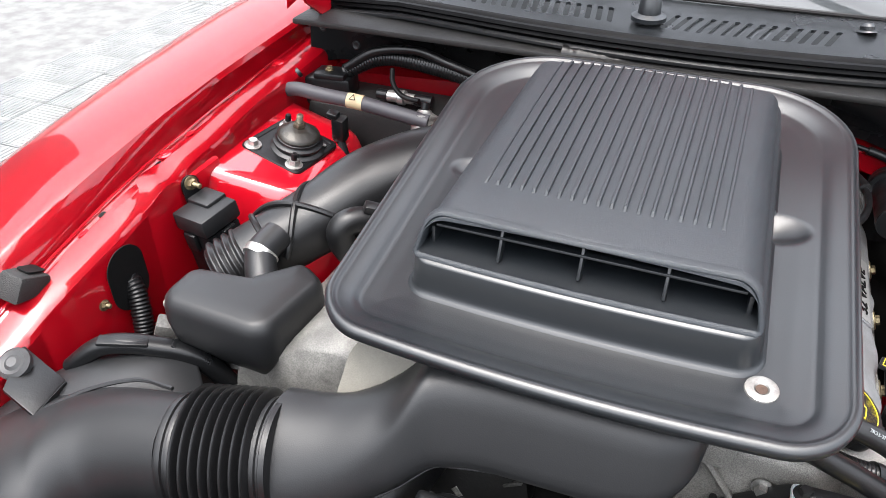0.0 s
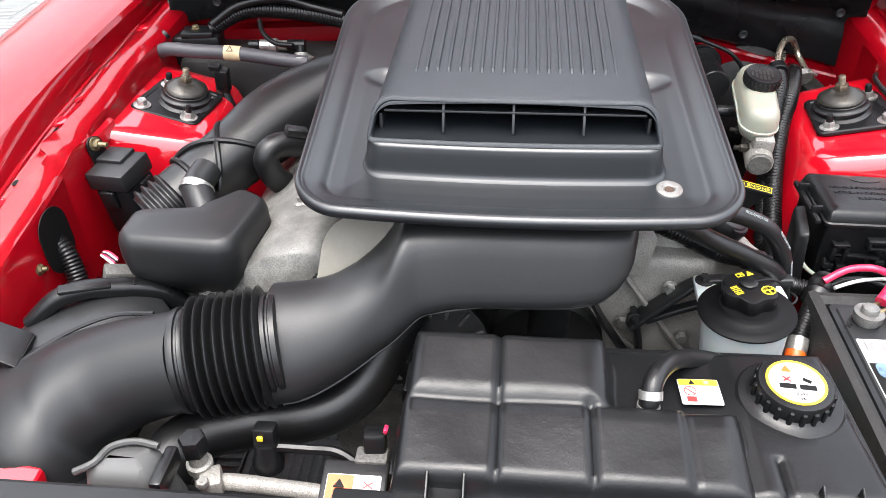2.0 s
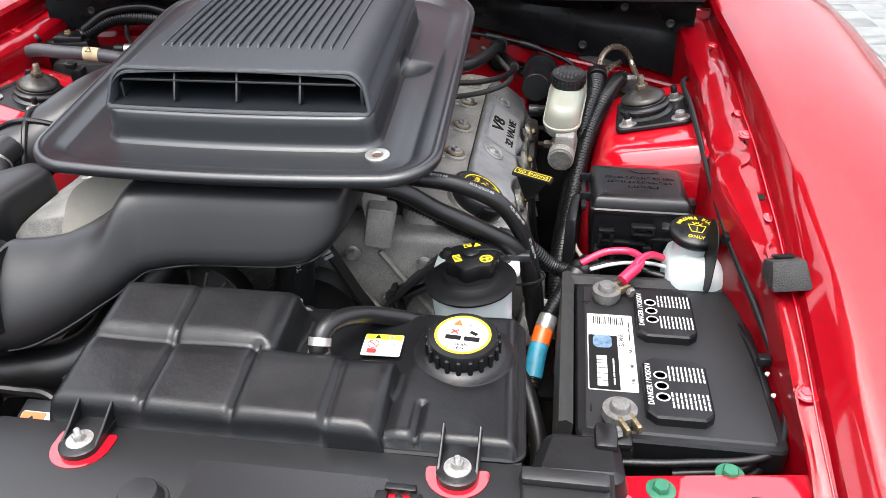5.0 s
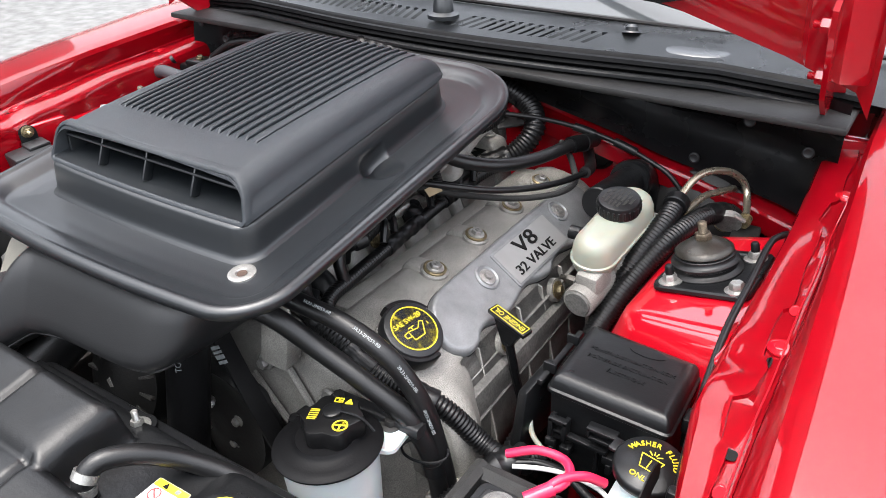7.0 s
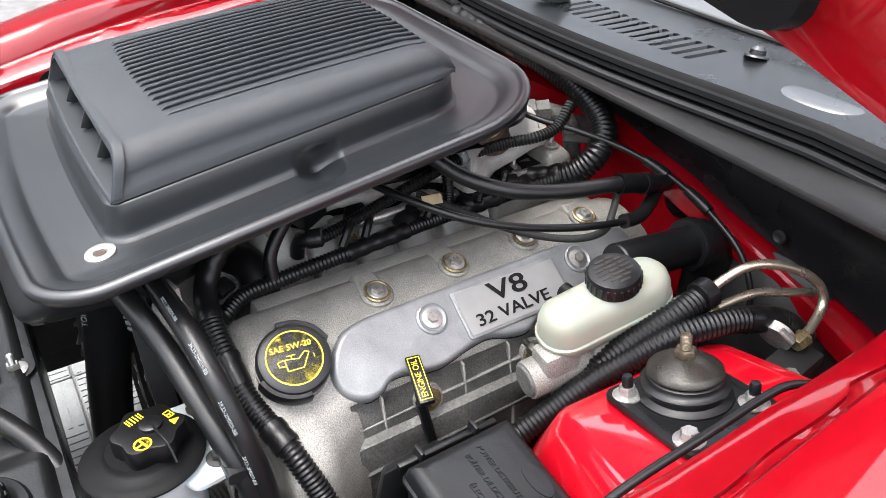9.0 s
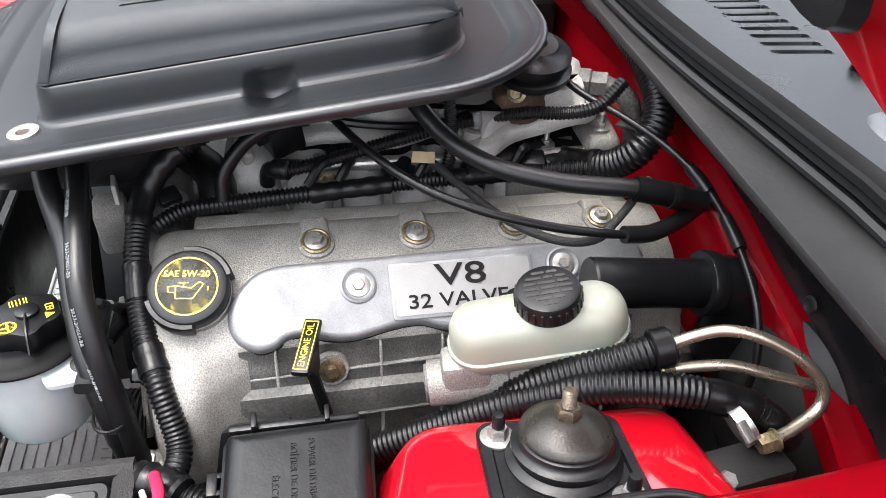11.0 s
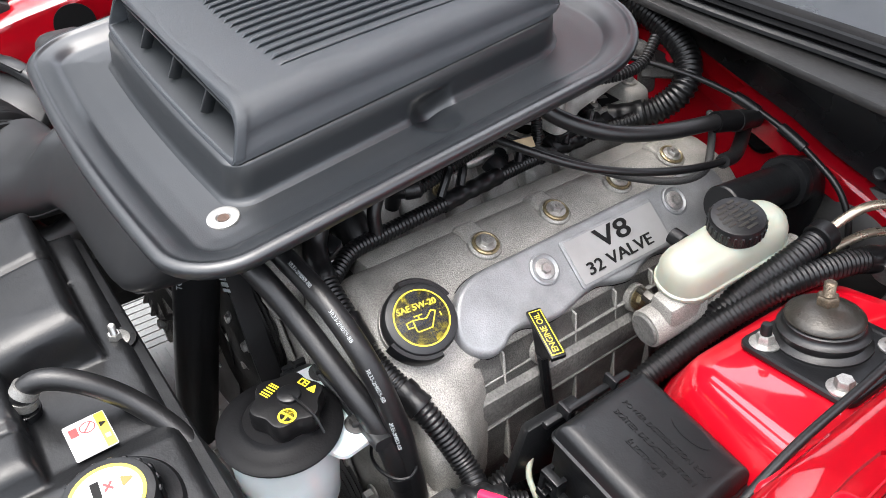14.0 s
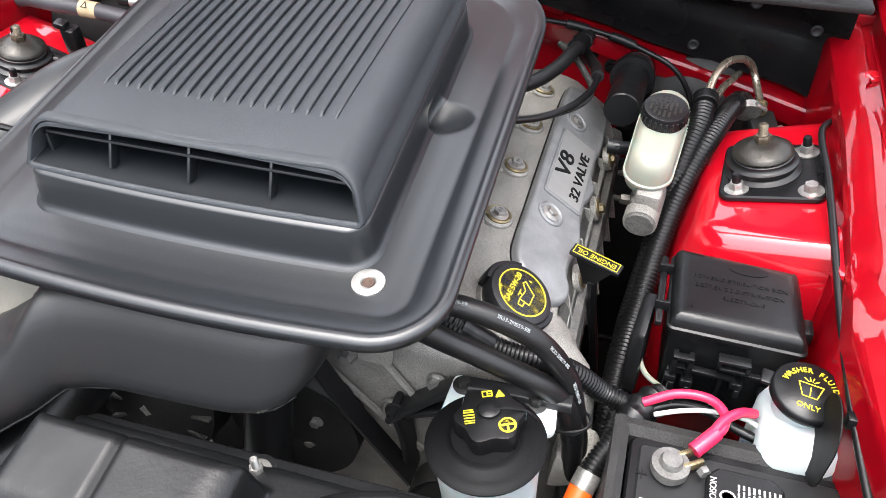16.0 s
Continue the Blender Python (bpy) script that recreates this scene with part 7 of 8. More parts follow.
# ---- hoses, conduits and cables ----


def hose(name, pts, r, label, mat=RUBBER, n=14, cat="hose", **kw):
    ob = solo(name, sweep(pts, r, n, **kw), mat, label, cat, sharp=60)
    return ob


def conduit(name, pts, r, label, pitch=0.0045, depth=0.0014):
    return solo(name, sweep(pts, r, 12, pitch=pitch, depth=depth), LOOM, label, "cable conduit", sharp=80)


def tape_wrap(parent_pts, r, a, b, parent, mat=LOOM):
    """A taped stretch over a conduit, from a to b of its run."""
    c = spline(parent_pts, 0.003)
    c = c[int(a * (len(c) - 1)): max(int(b * (len(c) - 1)), int(a * (len(c) - 1)) + 3)]
    return part("tape_wrap", sweep([tuple(p) for p in c[::4]] + [tuple(c[-1])], lambda u: r + 0.0005 * math.sin(150 * u * (b - a)) + 0.0004 * math.sin(331 * u + 2), 14, 0.003), mat, parent)


HA = [(0.135, 0.452, 1.060), (0.195, 0.468, 1.041), (0.238, 0.483, 1.010), (0.288, 0.493, 0.981), (0.328, 0.503, 0.950), (0.346, 0.513, 0.900), (0.352, 0.520, 0.83), (0.35, 0.52, 0.72)]
ha = hose("coolant_hose", HA, 0.0105, "plain black rubber heater hose", n=18)
part("cable_tie", sweep([(0.3465, 0.5135, 0.897), (0.3475, 0.5145, 0.889), (0.3483, 0.5152, 0.881)], 0.0114, 18, 0.002), TANKP, ha, "black cable tie")
HB = [(0.150, 0.485, 1.056), (0.206, 0.495, 1.044), (0.258, 0.501, 1.034), (0.304, 0.506, 1.012), (0.332, 0.513, 0.972), (0.345, 0.520, 0.924), (0.356, 0.528, 0.84), (0.358, 0.53, 0.72)]
hb = hose("coolant_hose", HB, 0.0100, "black rubber hose with grey printed part numbers", n=18)
for q, d in (((0.232, 0.498, 1.040), (0.05, 0.005, -0.009)), ((0.283, 0.5035, 1.0235), (0.045, 0.005, -0.022)), ((0.320, 0.5095, 0.992), (0.027, 0.007, -0.04)), ((0.339, 0.5165, 0.948), (0.013, 0.007, -0.05))):
    nrm = Vector((0.25, -0.55, 1.0))
    dv = Vector(d).normalized()
    nrm = (nrm - dv * nrm.dot(dv)).normalized()
    part("hose_print", lettering("3R33-2M059-BB", 0.0047, facing(Vector(q) + nrm * 0.0106, nrm, dv), 0.0006), GREYPRINT, hb)
part("cable_tie", sweep([(0.338 + 0.026 * math.cos(a), 0.513 + 0.013 * math.sin(a) * 1.2, 0.905 + 0.004 * math.cos(a)) for a in np.linspace(0, 2 * math.pi, 13)], 0.0016, 6, 0.004), TANKP, hb)
LC = [(0.10, 0.66, 1.085), (0.13, 0.605, 1.056), (0.148, 0.563, 1.034), (0.165, 0.541, 1.010), (0.192, 0.534, 0.994), (0.228, 0.533, 0.978), (0.274, 0.537, 0.952), (0.331, 0.552, 0.930), (0.368, 0.566, 0.892), (0.392, 0.564, 0.884), (0.412, 0.555, 0.887)]
lc = conduit("wiring_conduit", LC, 0.0112, "ribbed black wiring conduit with taped stretches")
tape_wrap(LC, 0.0118, 0.24, 0.44, lc)
tape_wrap(LC, 0.0120, 0.52, 0.60, lc)
tape_wrap(LC, 0.0128, 0.70, 0.76, lc)
LD = [(0.190, 0.545, 0.985), (0.172, 0.575, 0.990), (0.165, 0.615, 0.989), (0.160, 0.69, 0.991), (0.152, 0.77, 0.991), (0.146, 0.84, 0.990), (0.150, 0.92, 0.995), (0.165, 0.99, 1.005)]
ld = conduit("wiring_conduit", LD, 0.0088, "ribbed black wiring conduit along the cam cover")
tape_wrap(LD, 0.0096, 0.34, 0.52, ld)
tape_wrap(LD, 0.0098, 0.66, 0.82, ld)
part("branch_wire", sweep([(0.126, 0.694, 1.056), (0.138, 0.676, 1.062), (0.146, 0.648, 1.055), (0.150, 0.628, 1.040), (0.157, 0.611, 1.016), (0.165, 0.608, 0.992)], 0.0072, 12, 0.005), LOOM, ld, "taped black branch cable")
for y in (0.72, 0.80, 0.87):
    part("branch_wire", sweep([(0.152, y, 0.998), (0.140, y + 0.012, 1.012), (0.128, y + 0.016, 1.006)], 0.005, 8, 0.004), LOOM, ld)
brh = hose("breather_hose", [(0.085, 0.765, 1.100), (0.130, 0.782, 1.094), (0.158, 0.796, 1.084), (0.180, 0.814, 1.068), (0.204, 0.836, 1.058), (0.227, 0.868, 1.051), (0.246, 0.92, 1.046), (0.259, 0.975, 1.045), (0.262, 1.005, 1.041)], 0.0088, "smooth black breather hose", n=18)
part("end_boot", sweep([(0.260, 0.984, 1.044), (0.263, 1.003, 1.041), (0.264, 1.018, 1.037)], 0.0118, 20, 0.006), SEAL, brh, "thicker moulded rubber end boot")
solo("breather_union", lathe([(0.008, 0), (0.0125, 0.001), (0.0125, 0.012), (0.0105, 0.015), (0.0105, 0.04), (0, 0.041)], 24, facing((0.264, 1.016, 1.037), (0.05, 1, -0.2), (0, 0, 1))), RUBBER, "black rubber hose union by the firewall", "hose union")
hose("throttle_cable", [(0.10, 0.690, 1.086), (0.150, 0.713, 1.076), (0.205, 0.745, 1.066), (0.248, 0.785, 1.054), (0.275, 0.835, 1.043), (0.289, 0.89, 1.032), (0.294, 0.94, 1.023), (0.292, 0.976, 1.016)], 0.0042, "thin black throttle cable", LOOM, cat="cable")
hose("cable_sleeve", [(0.293, 0.966, 1.018), (0.288, 0.995, 1.013), (0.274, 1.025, 1.012), (0.255, 1.06, 1.016), (0.245, 1.10, 1.02)], 0.0082, "black rubber cable sleeve", RUBBER, cat="cable")
hose("braided_line", [(0.13, 0.80, 1.02), (0.185, 0.835, 1.010), (0.240, 0.868, 1.006), (0.280, 0.905, 1.008), (0.290, 0.940, 1.012), (0.276, 0.965, 1.022), (0.255, 0.990, 1.032), (0.235, 1.01, 1.035)], 0.0042, "thin braided black line over the cam cover", WEAVE, cat="cable")
sc = hose("speed_control_cable", [(-0.02, 0.915, 1.100), (0.06, 0.94, 1.086), (0.12, 0.968, 1.073), (0.165, 1.004, 1.064), (0.205, 1.034, 1.054), (0.25, 1.054, 1.042), (0.30, 1.060, 1.030), (0.345, 1.060, 1.015), (0.385, 1.055, 0.998), (0.412, 1.050, 0.965), (0.425, 1.04, 0.92)], 0.0036, "thin black control cable along the firewall ledge", LOOM, cat="cable")
for a, b in (((0.236, 1.049, 1.046), (0.266, 1.056, 1.038)), ((0.296, 1.060, 1.031), (0.330, 1.0605, 1.021))):
    part("cable_ferrule", sweep([a, ((a[0] + b[0]) / 2, (a[1] + b[1]) / 2, (a[2] + b[2]) / 2 + 0.0006), b], 0.0062, 12, 0.005), TANKP, sc)
part("cable_print", bars([0.004] * 9, 0.0015, 0.003, facing((0.075, 0.9525, 1.0825), (0.3, -0.6, 0.8), (0.9, 0.3, -0.2))), GREYPRINT, sc)
TH = [(-0.14, 1.03, 1.118), (-0.03, 1.036, 1.112), (0.050, 1.044, 1.102), (0.115, 1.050, 1.086), (0.164, 1.044, 1.066), (0.184, 1.024, 1.041), (0.172, 1.004, 1.013), (0.150, 0.982, 0.998), (0.12, 0.955, 0.988)]
th = conduit("wiring_conduit", TH, 0.0165, "thick ribbed wiring conduit beside the firewall", 0.006, 0.0022)
tape_wrap(TH, 0.0174, 0.0, 0.32, th)
tape_wrap(TH, 0.0174, 0.88, 1.0, th)
solo("firewall_plug", join(lathe([(0.024, 0), (0.022, 0.004), (0.012, 0.006), (0.008, 0.02), (0, 0.021)], 24, facing((0.125, 1.085, 1.04), (0.1, -1, 0.3), (1, 0, 0)))), RED, "round red plug on the firewall", "plug")
hose("washer_hose", [(0.592, 0.945, 1.008), (0.572, 0.930, 1.020), (0.557, 0.905, 1.024), (0.553, 0.875, 1.024), (0.555, 0.80, 1.022), (0.556, 0.70, 1.012), (0.564, 0.60, 0.984), (0.576, 0.52, 0.956), (0.592, 0.42, 0.932), (0.602, 0.33, 0.905), (0.580, 0.268, 0.892), (0.50, 0.250, 0.888), (0.44, 0.246, 0.885)], 0.0038, "thin black hose clipped along the inner fender", cat="hose")
for pts in ([(0.580, 0.46, 0.895), (0.588, 0.40, 0.900), (0.588, 0.32, 0.892), (0.560, 0.262, 0.880), (0.49, 0.246, 0.876)], [(0.577, 0.50, 0.885), (0.592, 0.42, 0.890), (0.592, 0.31, 0.88), (0.555, 0.252, 0.870), (0.48, 0.238, 0.868)]):
    hose("battery_lead", pts, 0.0048, "black cable lying beside the battery", LOOM, cat="cable")
solo("cable_clip", box(0.574, 0.535, 0.962, 0.016, 0.012, 0.014, 0.003), TANKP, "small black cable clip", "clip")
solo("cable_clip", box(0.588, 0.37, 0.918, 0.014, 0.012, 0.012, 0.003), TANKP, "small black cable clip", "clip")
for y in (0.50, 0.47, 0.355, 0.325):
    solo("push_clip", lathe([(0.0026, 0), (0.0018, 0.0025), (0, 0.0035)], 12, facing((0.590, y, 0.915 + 0.05 * (y - 0.4)), (-1, 0, 0.5), (0, 1, 0))), WHITE, "small white push-in clip on the apron", "clip", "push clips")
LA = [(0.427, 0.955, 1.016), (0.4255, 0.915, 1.003), (0.416, 0.880, 0.983), (0.408, 0.850, 0.960), (0.400, 0.81, 0.92), (0.390, 0.75, 0.875), (0.382, 0.67, 0.84), (0.38, 0.56, 0.80)]
la = conduit("wiring_conduit", LA, 0.0135, "ribbed black conduit beside the strut tower", 0.0048)
part("conduit_collar", lathe([(0.0145, 0), (0.0158, 0.001), (0.0158, 0.014), (0.0145, 0.015)], 20, facing((0.4275, 0.937, 1.0135), (0, 1, 0.2), (1, 0, 0))), LOOM, la)
LB = [(0.489, 1.035, 0.965), (0.475, 1.010, 0.987), (0.461, 0.966, 0.998), (0.449, 0.927, 0.997), (0.437, 0.892, 0.988), (0.424, 0.862, 0.968), (0.413, 0.826, 0.947), (0.405, 0.79, 0.923), (0.399, 0.755, 0.902), (0.391, 0.70, 0.872), (0.384, 0.64, 0.855), (0.378, 0.57, 0.82)]
lb = conduit("wiring_conduit", LB, 0.0130, "ribbed black conduit running past the strut tower", 0.0048)
tape_wrap(LB, 0.0134, 0.0, 0.16, lb)
conduit("wiring_conduit", [(0.385, 0.69, 0.86), (0.39, 0.64, 0.85), (0.385, 0.58, 0.83), (0.38, 0.52, 0.80)], 0.012, "ribbed black conduit below the fuse box")
LE = [(0.425, 0.590, 0.880), (0.4056, 0.553, 0.889), (0.388, 0.522, 0.880), (0.374, 0.497, 0.868), (0.3655, 0.476, 0.853), (0.360, 0.455, 0.838), (0.355, 0.42, 0.81)]
le = conduit("battery_conduit", LE, 0.0108, "ribbed black conduit with coloured tape beside the battery", 0.0044)
part("tape_knot", sweep([(0.420, 0.572, 0.890), (0.408, 0.556, 0.890), (0.396, 0.536, 0.886)], lambda u: 0.0155 + 0.0015 * math.sin(19 * u), 14, 0.004), LOOM, le, "crumpled black tape over the cable joint")
part("metal_ferrule", sweep([(0.3715, 0.491, 0.8640), (0.3690, 0.484, 0.8590), (0.3665, 0.478, 0.8545)], 0.0122, 16, 0.003), ZINC, le)
part("orange_tape", sweep([(0.3665, 0.478, 0.8545), (0.3645, 0.471, 0.8495), (0.3620, 0.462, 0.8430)], 0.0120, 16, 0.003), ORANGE, le)
part("blue_tape", sweep([(0.3620, 0.462, 0.8430), (0.3595, 0.452, 0.8360), (0.3560, 0.43, 0.818)], 0.0118, 16, 0.003), CYAN, le)
# brake pipes
pipe1 = hose("brake_pipe", [(0.428, 0.945, 1.016), (0.431, 0.966, 1.028), (0.438, 0.985, 1.039), (0.450, 1.006, 1.042), (0.468, 1.032, 1.034), (0.482, 1.048, 1.018), (0.490, 1.046, 1.002), (0.497, 1.025, 0.990), (0.500, 1.010, 0.985)], 0.0048, "bent nickel brake pipe", PIPE, cat="brake pipe")
part("union_nut", hexbolt(facing((0.500, 1.012, 0.984), (0.1, -1, -0.2), (1, 0, 0)), 0.014, 0.014, 0.009), BRASS, pipe1)
pipe2 = hose("brake_pipe", [(0.436, 0.945, 0.998), (0.440, 0.968, 1.004), (0.448, 0.995, 1.010), (0.458, 1.02, 1.008), (0.47, 1.06, 1.0)], 0.0046, "straight nickel brake pipe", PIPE, cat="brake pipe")
part("union_nut", hexbolt(facing((0.4365, 0.946, 0.998), (0.1, 1, 0.3), (1, 0, 0)), 0.011, 0.010, 0.007), BRASS, pipe2)
solo("pipe_fitting", hexbolt(facing((0.470, 1.035, 0.960), (0.3, -0.6, 0.7), (1, 0, 0)), 0.017, 0.016, 0.014, 0.006), BRASS, "yellow zinc pipe fitting", "pipe fitting")
solo("brass_port", lathe([(0.014, 0), (0.014, 0.006), (0.011, 0.008), (0.010, 0.004), (0, 0.004)], 24, facing((0.458, 0.955, 0.945), (0.6, -0.6, 0.6), (1, 0, 0))), BRASS, "open brass port beside the tower", "pipe fitting")
pv = thing("valve_block", "black proportioning valve block with zinc bolts", "valve", (0.50, 0.99, 0.95))
part("block", box(0.508, 0.985, 0.958, 0.035, 0.075, 0.03, 0.004, (0, 0, 8)), DARK, pv)
part("zinc_bolt", hexbolt(pose(0.522, 0.962, 0.972, 0, 20, 0), 0.013, 0.012, 0.0), ZINC, pv)
part("spring_clamp", lathe([(0.0145, -0.005), (0.0165, -0.005), (0.0165, 0.005), (0.0145, 0.005)], 24, facing((0.484, 0.992, 0.985), (-0.2, 1, 0.5), (1, 0, 0))), ZINC, pv, "white spring hose clamp")
part("clamp_ears", box(0.498, 0.985, 0.996, 0.016, 0.008, 0.004, 0.001, (0, 30, 20)), ZINC, pv)
# leads at the battery
red = hose("positive_lead", [(0.408,0.553,0.905),(0.436,0.561,0.918),(0.464,0.560,0.922),(0.478,0.544,0.924),(0.476,0.526,0.924),(0.467,0.517,0.922),(0.457,0.505,0.918)], 0.0046, "crimson battery lead on the positive post", PINK, cat="cable")
part("lead_boot", sweep([(0.4715,0.522,0.923),(0.463,0.512,0.920),(0.454,0.502,0.916)], 0.0072, 12, 0.003), PINK, red)
hose("positive_lead", [(0.467,0.517,0.924),(0.476,0.533,0.928),(0.491,0.548,0.926),(0.506,0.560,0.915)], 0.0046, "crimson battery lead on the positive post", PINK, cat="cable")
hose("striped_wire", [(0.419,0.544,0.902),(0.443,0.553,0.905),(0.468,0.559,0.906),(0.499,0.559,0.906),(0.520,0.550,0.904),(0.537,0.540,0.901),(0.546,0.525,0.898)], 0.0024, "white wire with a pink stripe", WHITE, cat="cable")
hose("black_lead", [(0.413,0.551,0.897),(0.437,0.563,0.900),(0.466,0.564,0.900),(0.497,0.552,0.896),(0.544,0.542,0.890)], 0.0048, "black battery lead behind the battery", LOOM, cat="cable")
hose("black_lead", [(0.54,0.530,0.895),(0.556,0.538,0.902),(0.570,0.53,0.895),(0.572,0.50,0.88)], 0.0036, "black looped cable behind the battery", LOOM, cat="cable")
hose("pale_wire", [(0.397, 0.621, 0.900), (0.406, 0.610, 0.885), (0.420, 0.606, 0.875), (0.433, 0.606, 0.868)], 0.0028, "cream coloured wire below the fuse box", MILK, cat="cable")
# coolant pipework round the tank
rh = hose("radiator_hose", [(-0.085, 0.46, 0.955), (-0.105, 0.415, 0.925), (-0.132, 0.373, 0.882), (-0.163, 0.349, 0.862), (-0.201, 0.334, 0.857), (-0.257, 0.322, 0.855), (-0.306, 0.298, 0.857), (-0.324, 0.258, 0.855), (-0.330, 0.20, 0.82), (-0.33, 0.15, 0.76)], 0.0300, "thick black upper radiator hose", n=24)
part("hose_mark", lettering("RAD", 0.010, facing((-0.327, 0.224, 0.8665), (0, -0.5, 0.85), (1, 0, 0)), 0.0005), GREYPRINT, rh)
hh = hose("tank_hose", [(0.1535, 0.276, 0.950), (0.1545, 0.280, 0.970), (0.160, 0.296, 0.980), (0.176, 0.322, 0.974), (0.200, 0.350, 0.955), (0.240, 0.374, 0.930), (0.300, 0.386, 0.900), (0.340, 0.376, 0.872), (0.362, 0.335, 0.840), (0.370, 0.27, 0.825), (0.362, 0.205, 0.815), (0.335, 0.165, 0.81), (0.25, 0.14, 0.80)], 0.0094, "black rubber hose curving off the coolant tank", n=18)
part("spring_clamp", lathe([(0.0090, -0.004), (0.0108, -0.004), (0.0108, 0.004), (0.0090, 0.004)], 20, pose(0.1540, 0.278, 0.959, -12, 0, 0)), ZINC, hh)
part("spring_clamp", lathe([(0.0096, -0.004), (0.0112, -0.004), (0.0112, 0.004), (0.0096, 0.004)], 20, pose(0.1550, 0.282, 0.9715, -38, 0, 0)), ZINC, hh)
part("tank_spout", lathe([(0.011, -0.02), (0.011, -0.004), (0.0125, -0.003), (0.0125, 0.0), (0.009, 0.001), (0, 0.001)], 20, pose(0.1535, 0.276, 0.951)), TANKP, hh)
dh = hose("bypass_hose", [(0.085, 0.470, 1.03), (0.074, 0.458, 0.97), (0.068, 0.448, 0.90), (0.062, 0.436, 0.82), (0.055, 0.42, 0.70)], 0.0235, "thick black hose marked TOP", n=24)
part("hose_mark", lettering("TOP", 0.009, facing((0.0835, 0.434, 0.955), (0.75, -0.66, 0.1), (0.0, 0.1, 1)), 0.0005), GREYPRINT, dh)
part("hose_clamp", lathe([(0.0238, -0.006), (0.0256, -0.006), (0.0256, 0.006), (0.0238, 0.006)], 28, pose(0.078, 0.463, 0.992, 14, 0, 0)), DARK, dh)
ts = thing("tank_stud", "zinc nut on a rear tank lug", "fastener", (0.108, 0.362, 0.93))
part("lug", slab([(0.090, 0.335, 0.006), (0.125, 0.335, 0.006), (0.123, 0.380, 0.016), (0.093, 0.380, 0.016)], [(0, 0.934), (0, 0.940)], 5), TANKP, ts)
part("nut", hexbolt(pose(0.108, 0.362, 0.940), 0.011, 0.009, 0.0125, 0.010), ZINC, ts)
# ---- the other side of the bay and small fittings ----
relay = thing("relay_box", "small black relay box on the inner fender", "relay box", (-0.52, 0.65, 0.95))
rmx = pose(-0.516, 0.646, 0.960, 6, -4, -12) @ Matrix.Diagonal((1.22, 1.22, 1.22, 1))
part("relay_body", moved(box(0, 0, -0.030, 0.046, 0.046, 0.064, 0.004), rmx), TANKP, relay)
part("relay_lid", moved(box(0, 0, 0.014, 0.050, 0.052, 0.022, 0.003), rmx), PLASTIC, relay)
part("lid_step", moved(box(-0.008, 0.012, 0.026, 0.034, 0.028, 0.006, 0.002), rmx), PLASTIC, relay)
part("relay_latch", moved(box(-0.004, -0.026, -0.008, 0.018, 0.006, 0.022, 0.002), rmx), TANKP, relay)
part("relay_latch", moved(box(0.026, 0.004, -0.008, 0.006, 0.018, 0.020, 0.002), rmx), TANKP, relay)
ear = thing("apron_bracket", "black bracket ear with a brass bolt", "bracket", (-0.555, 0.66, 0.98))
part("ear_plate", slab([(-0.014, -0.055, 0.004), (0.012, -0.055, 0.004), (0.014, 0.012, 0.013), (-0.014, 0.012, 0.013)], [(0, 0), (0, 0.003)], 6, facing((-0.557, 0.667, 1.004), (1, -0.25, 0.2), (0.2, 1, 0))), TANKP, ear)
part("ear_bolt", hexbolt(facing((-0.554, 0.666, 1.006), (1, -0.25, 0.1), (0, 1, 0)), 0.012, 0.008, 0.010, 0.012), BRASS, ear)
for s in (-1, 1):
    blk = thing("hood_bumper", "black rubber hood bumper block", "rubber block", (s * 0.60, 0.40, 0.975), "hood bumper blocks")
    bmx = facing((s * 0.606, 0.420, 0.992), (s * -0.15, 0.30, 1), (0, 1, 0))
    part("block", moved(hexa([(-0.026, -0.020, -0.012), (0.026, -0.020, -0.012), (0.026, 0.020, -0.012), (-0.026, 0.020, -0.012)], [(-0.014, -0.016, 0.018), (0.026, -0.018, 0.010), (0.026, 0.018, 0.010), (-0.014, 0.016, 0.018)], 0.004), bmx), WEAVE, blk)
    # black slab on the block paints the shade of its recess
    part("block_recess_shade", moved(slab([(-0.012, -0.010, 0.004), (0.014, -0.010, 0.004), (0.014, 0.010, 0.004), (-0.012, 0.010, 0.004)], [(0, 0), (0, 0.0015)], 3), bmx @ pose(0.012, 0, 0.0145, 0, 11, 0)), INK_SHADE, blk)
    stop = thing("hood_stop", "round black rubber hood stop", "hood stop", (s * 0.551, 0.185, 0.885), "hood stops")
    z0 = 0.8865
    part("stop_seat", lathe([(0.030, 0), (0.026, 0.003), (0.018, 0.004), (0.016, 0.010), (0.012, 0.012)], 28, pose(s * 0.545, 0.175, z0)), RED, stop)
    part("stop_head", lathe([(0.010, 0.0), (0.010, 0.012), (0.0135, 0.013), (0.0150, 0.018), (0.0148, 0.032), (0.011, 0.038), (0, 0.039)], 10, pose(s * 0.545, 0.175, z0)), RUBBER, stop)
    for x, y, z in ((0.472, 0.197, 0.9085), (0.534, 0.226, 0.9035)):
        gb = solo("green_bolt", hexbolt(pose(s * x, y, z, 0, 0, 15), 0.013, 0.007, 0.0125), GREEN, "green painted bolt in the red front panel", "bolt", "green bolts")
# thin plate standing for a ragged piece of black foam
solo("foam_patch", plate(0.034, 0.022, facing((0.487, 0.128, 0.9040), (0.08, -0.13, 1), (1, 0.1, 0)), 0.0012, 0.002), RUBBER, "ragged patch of black foam on the red panel", "tape")
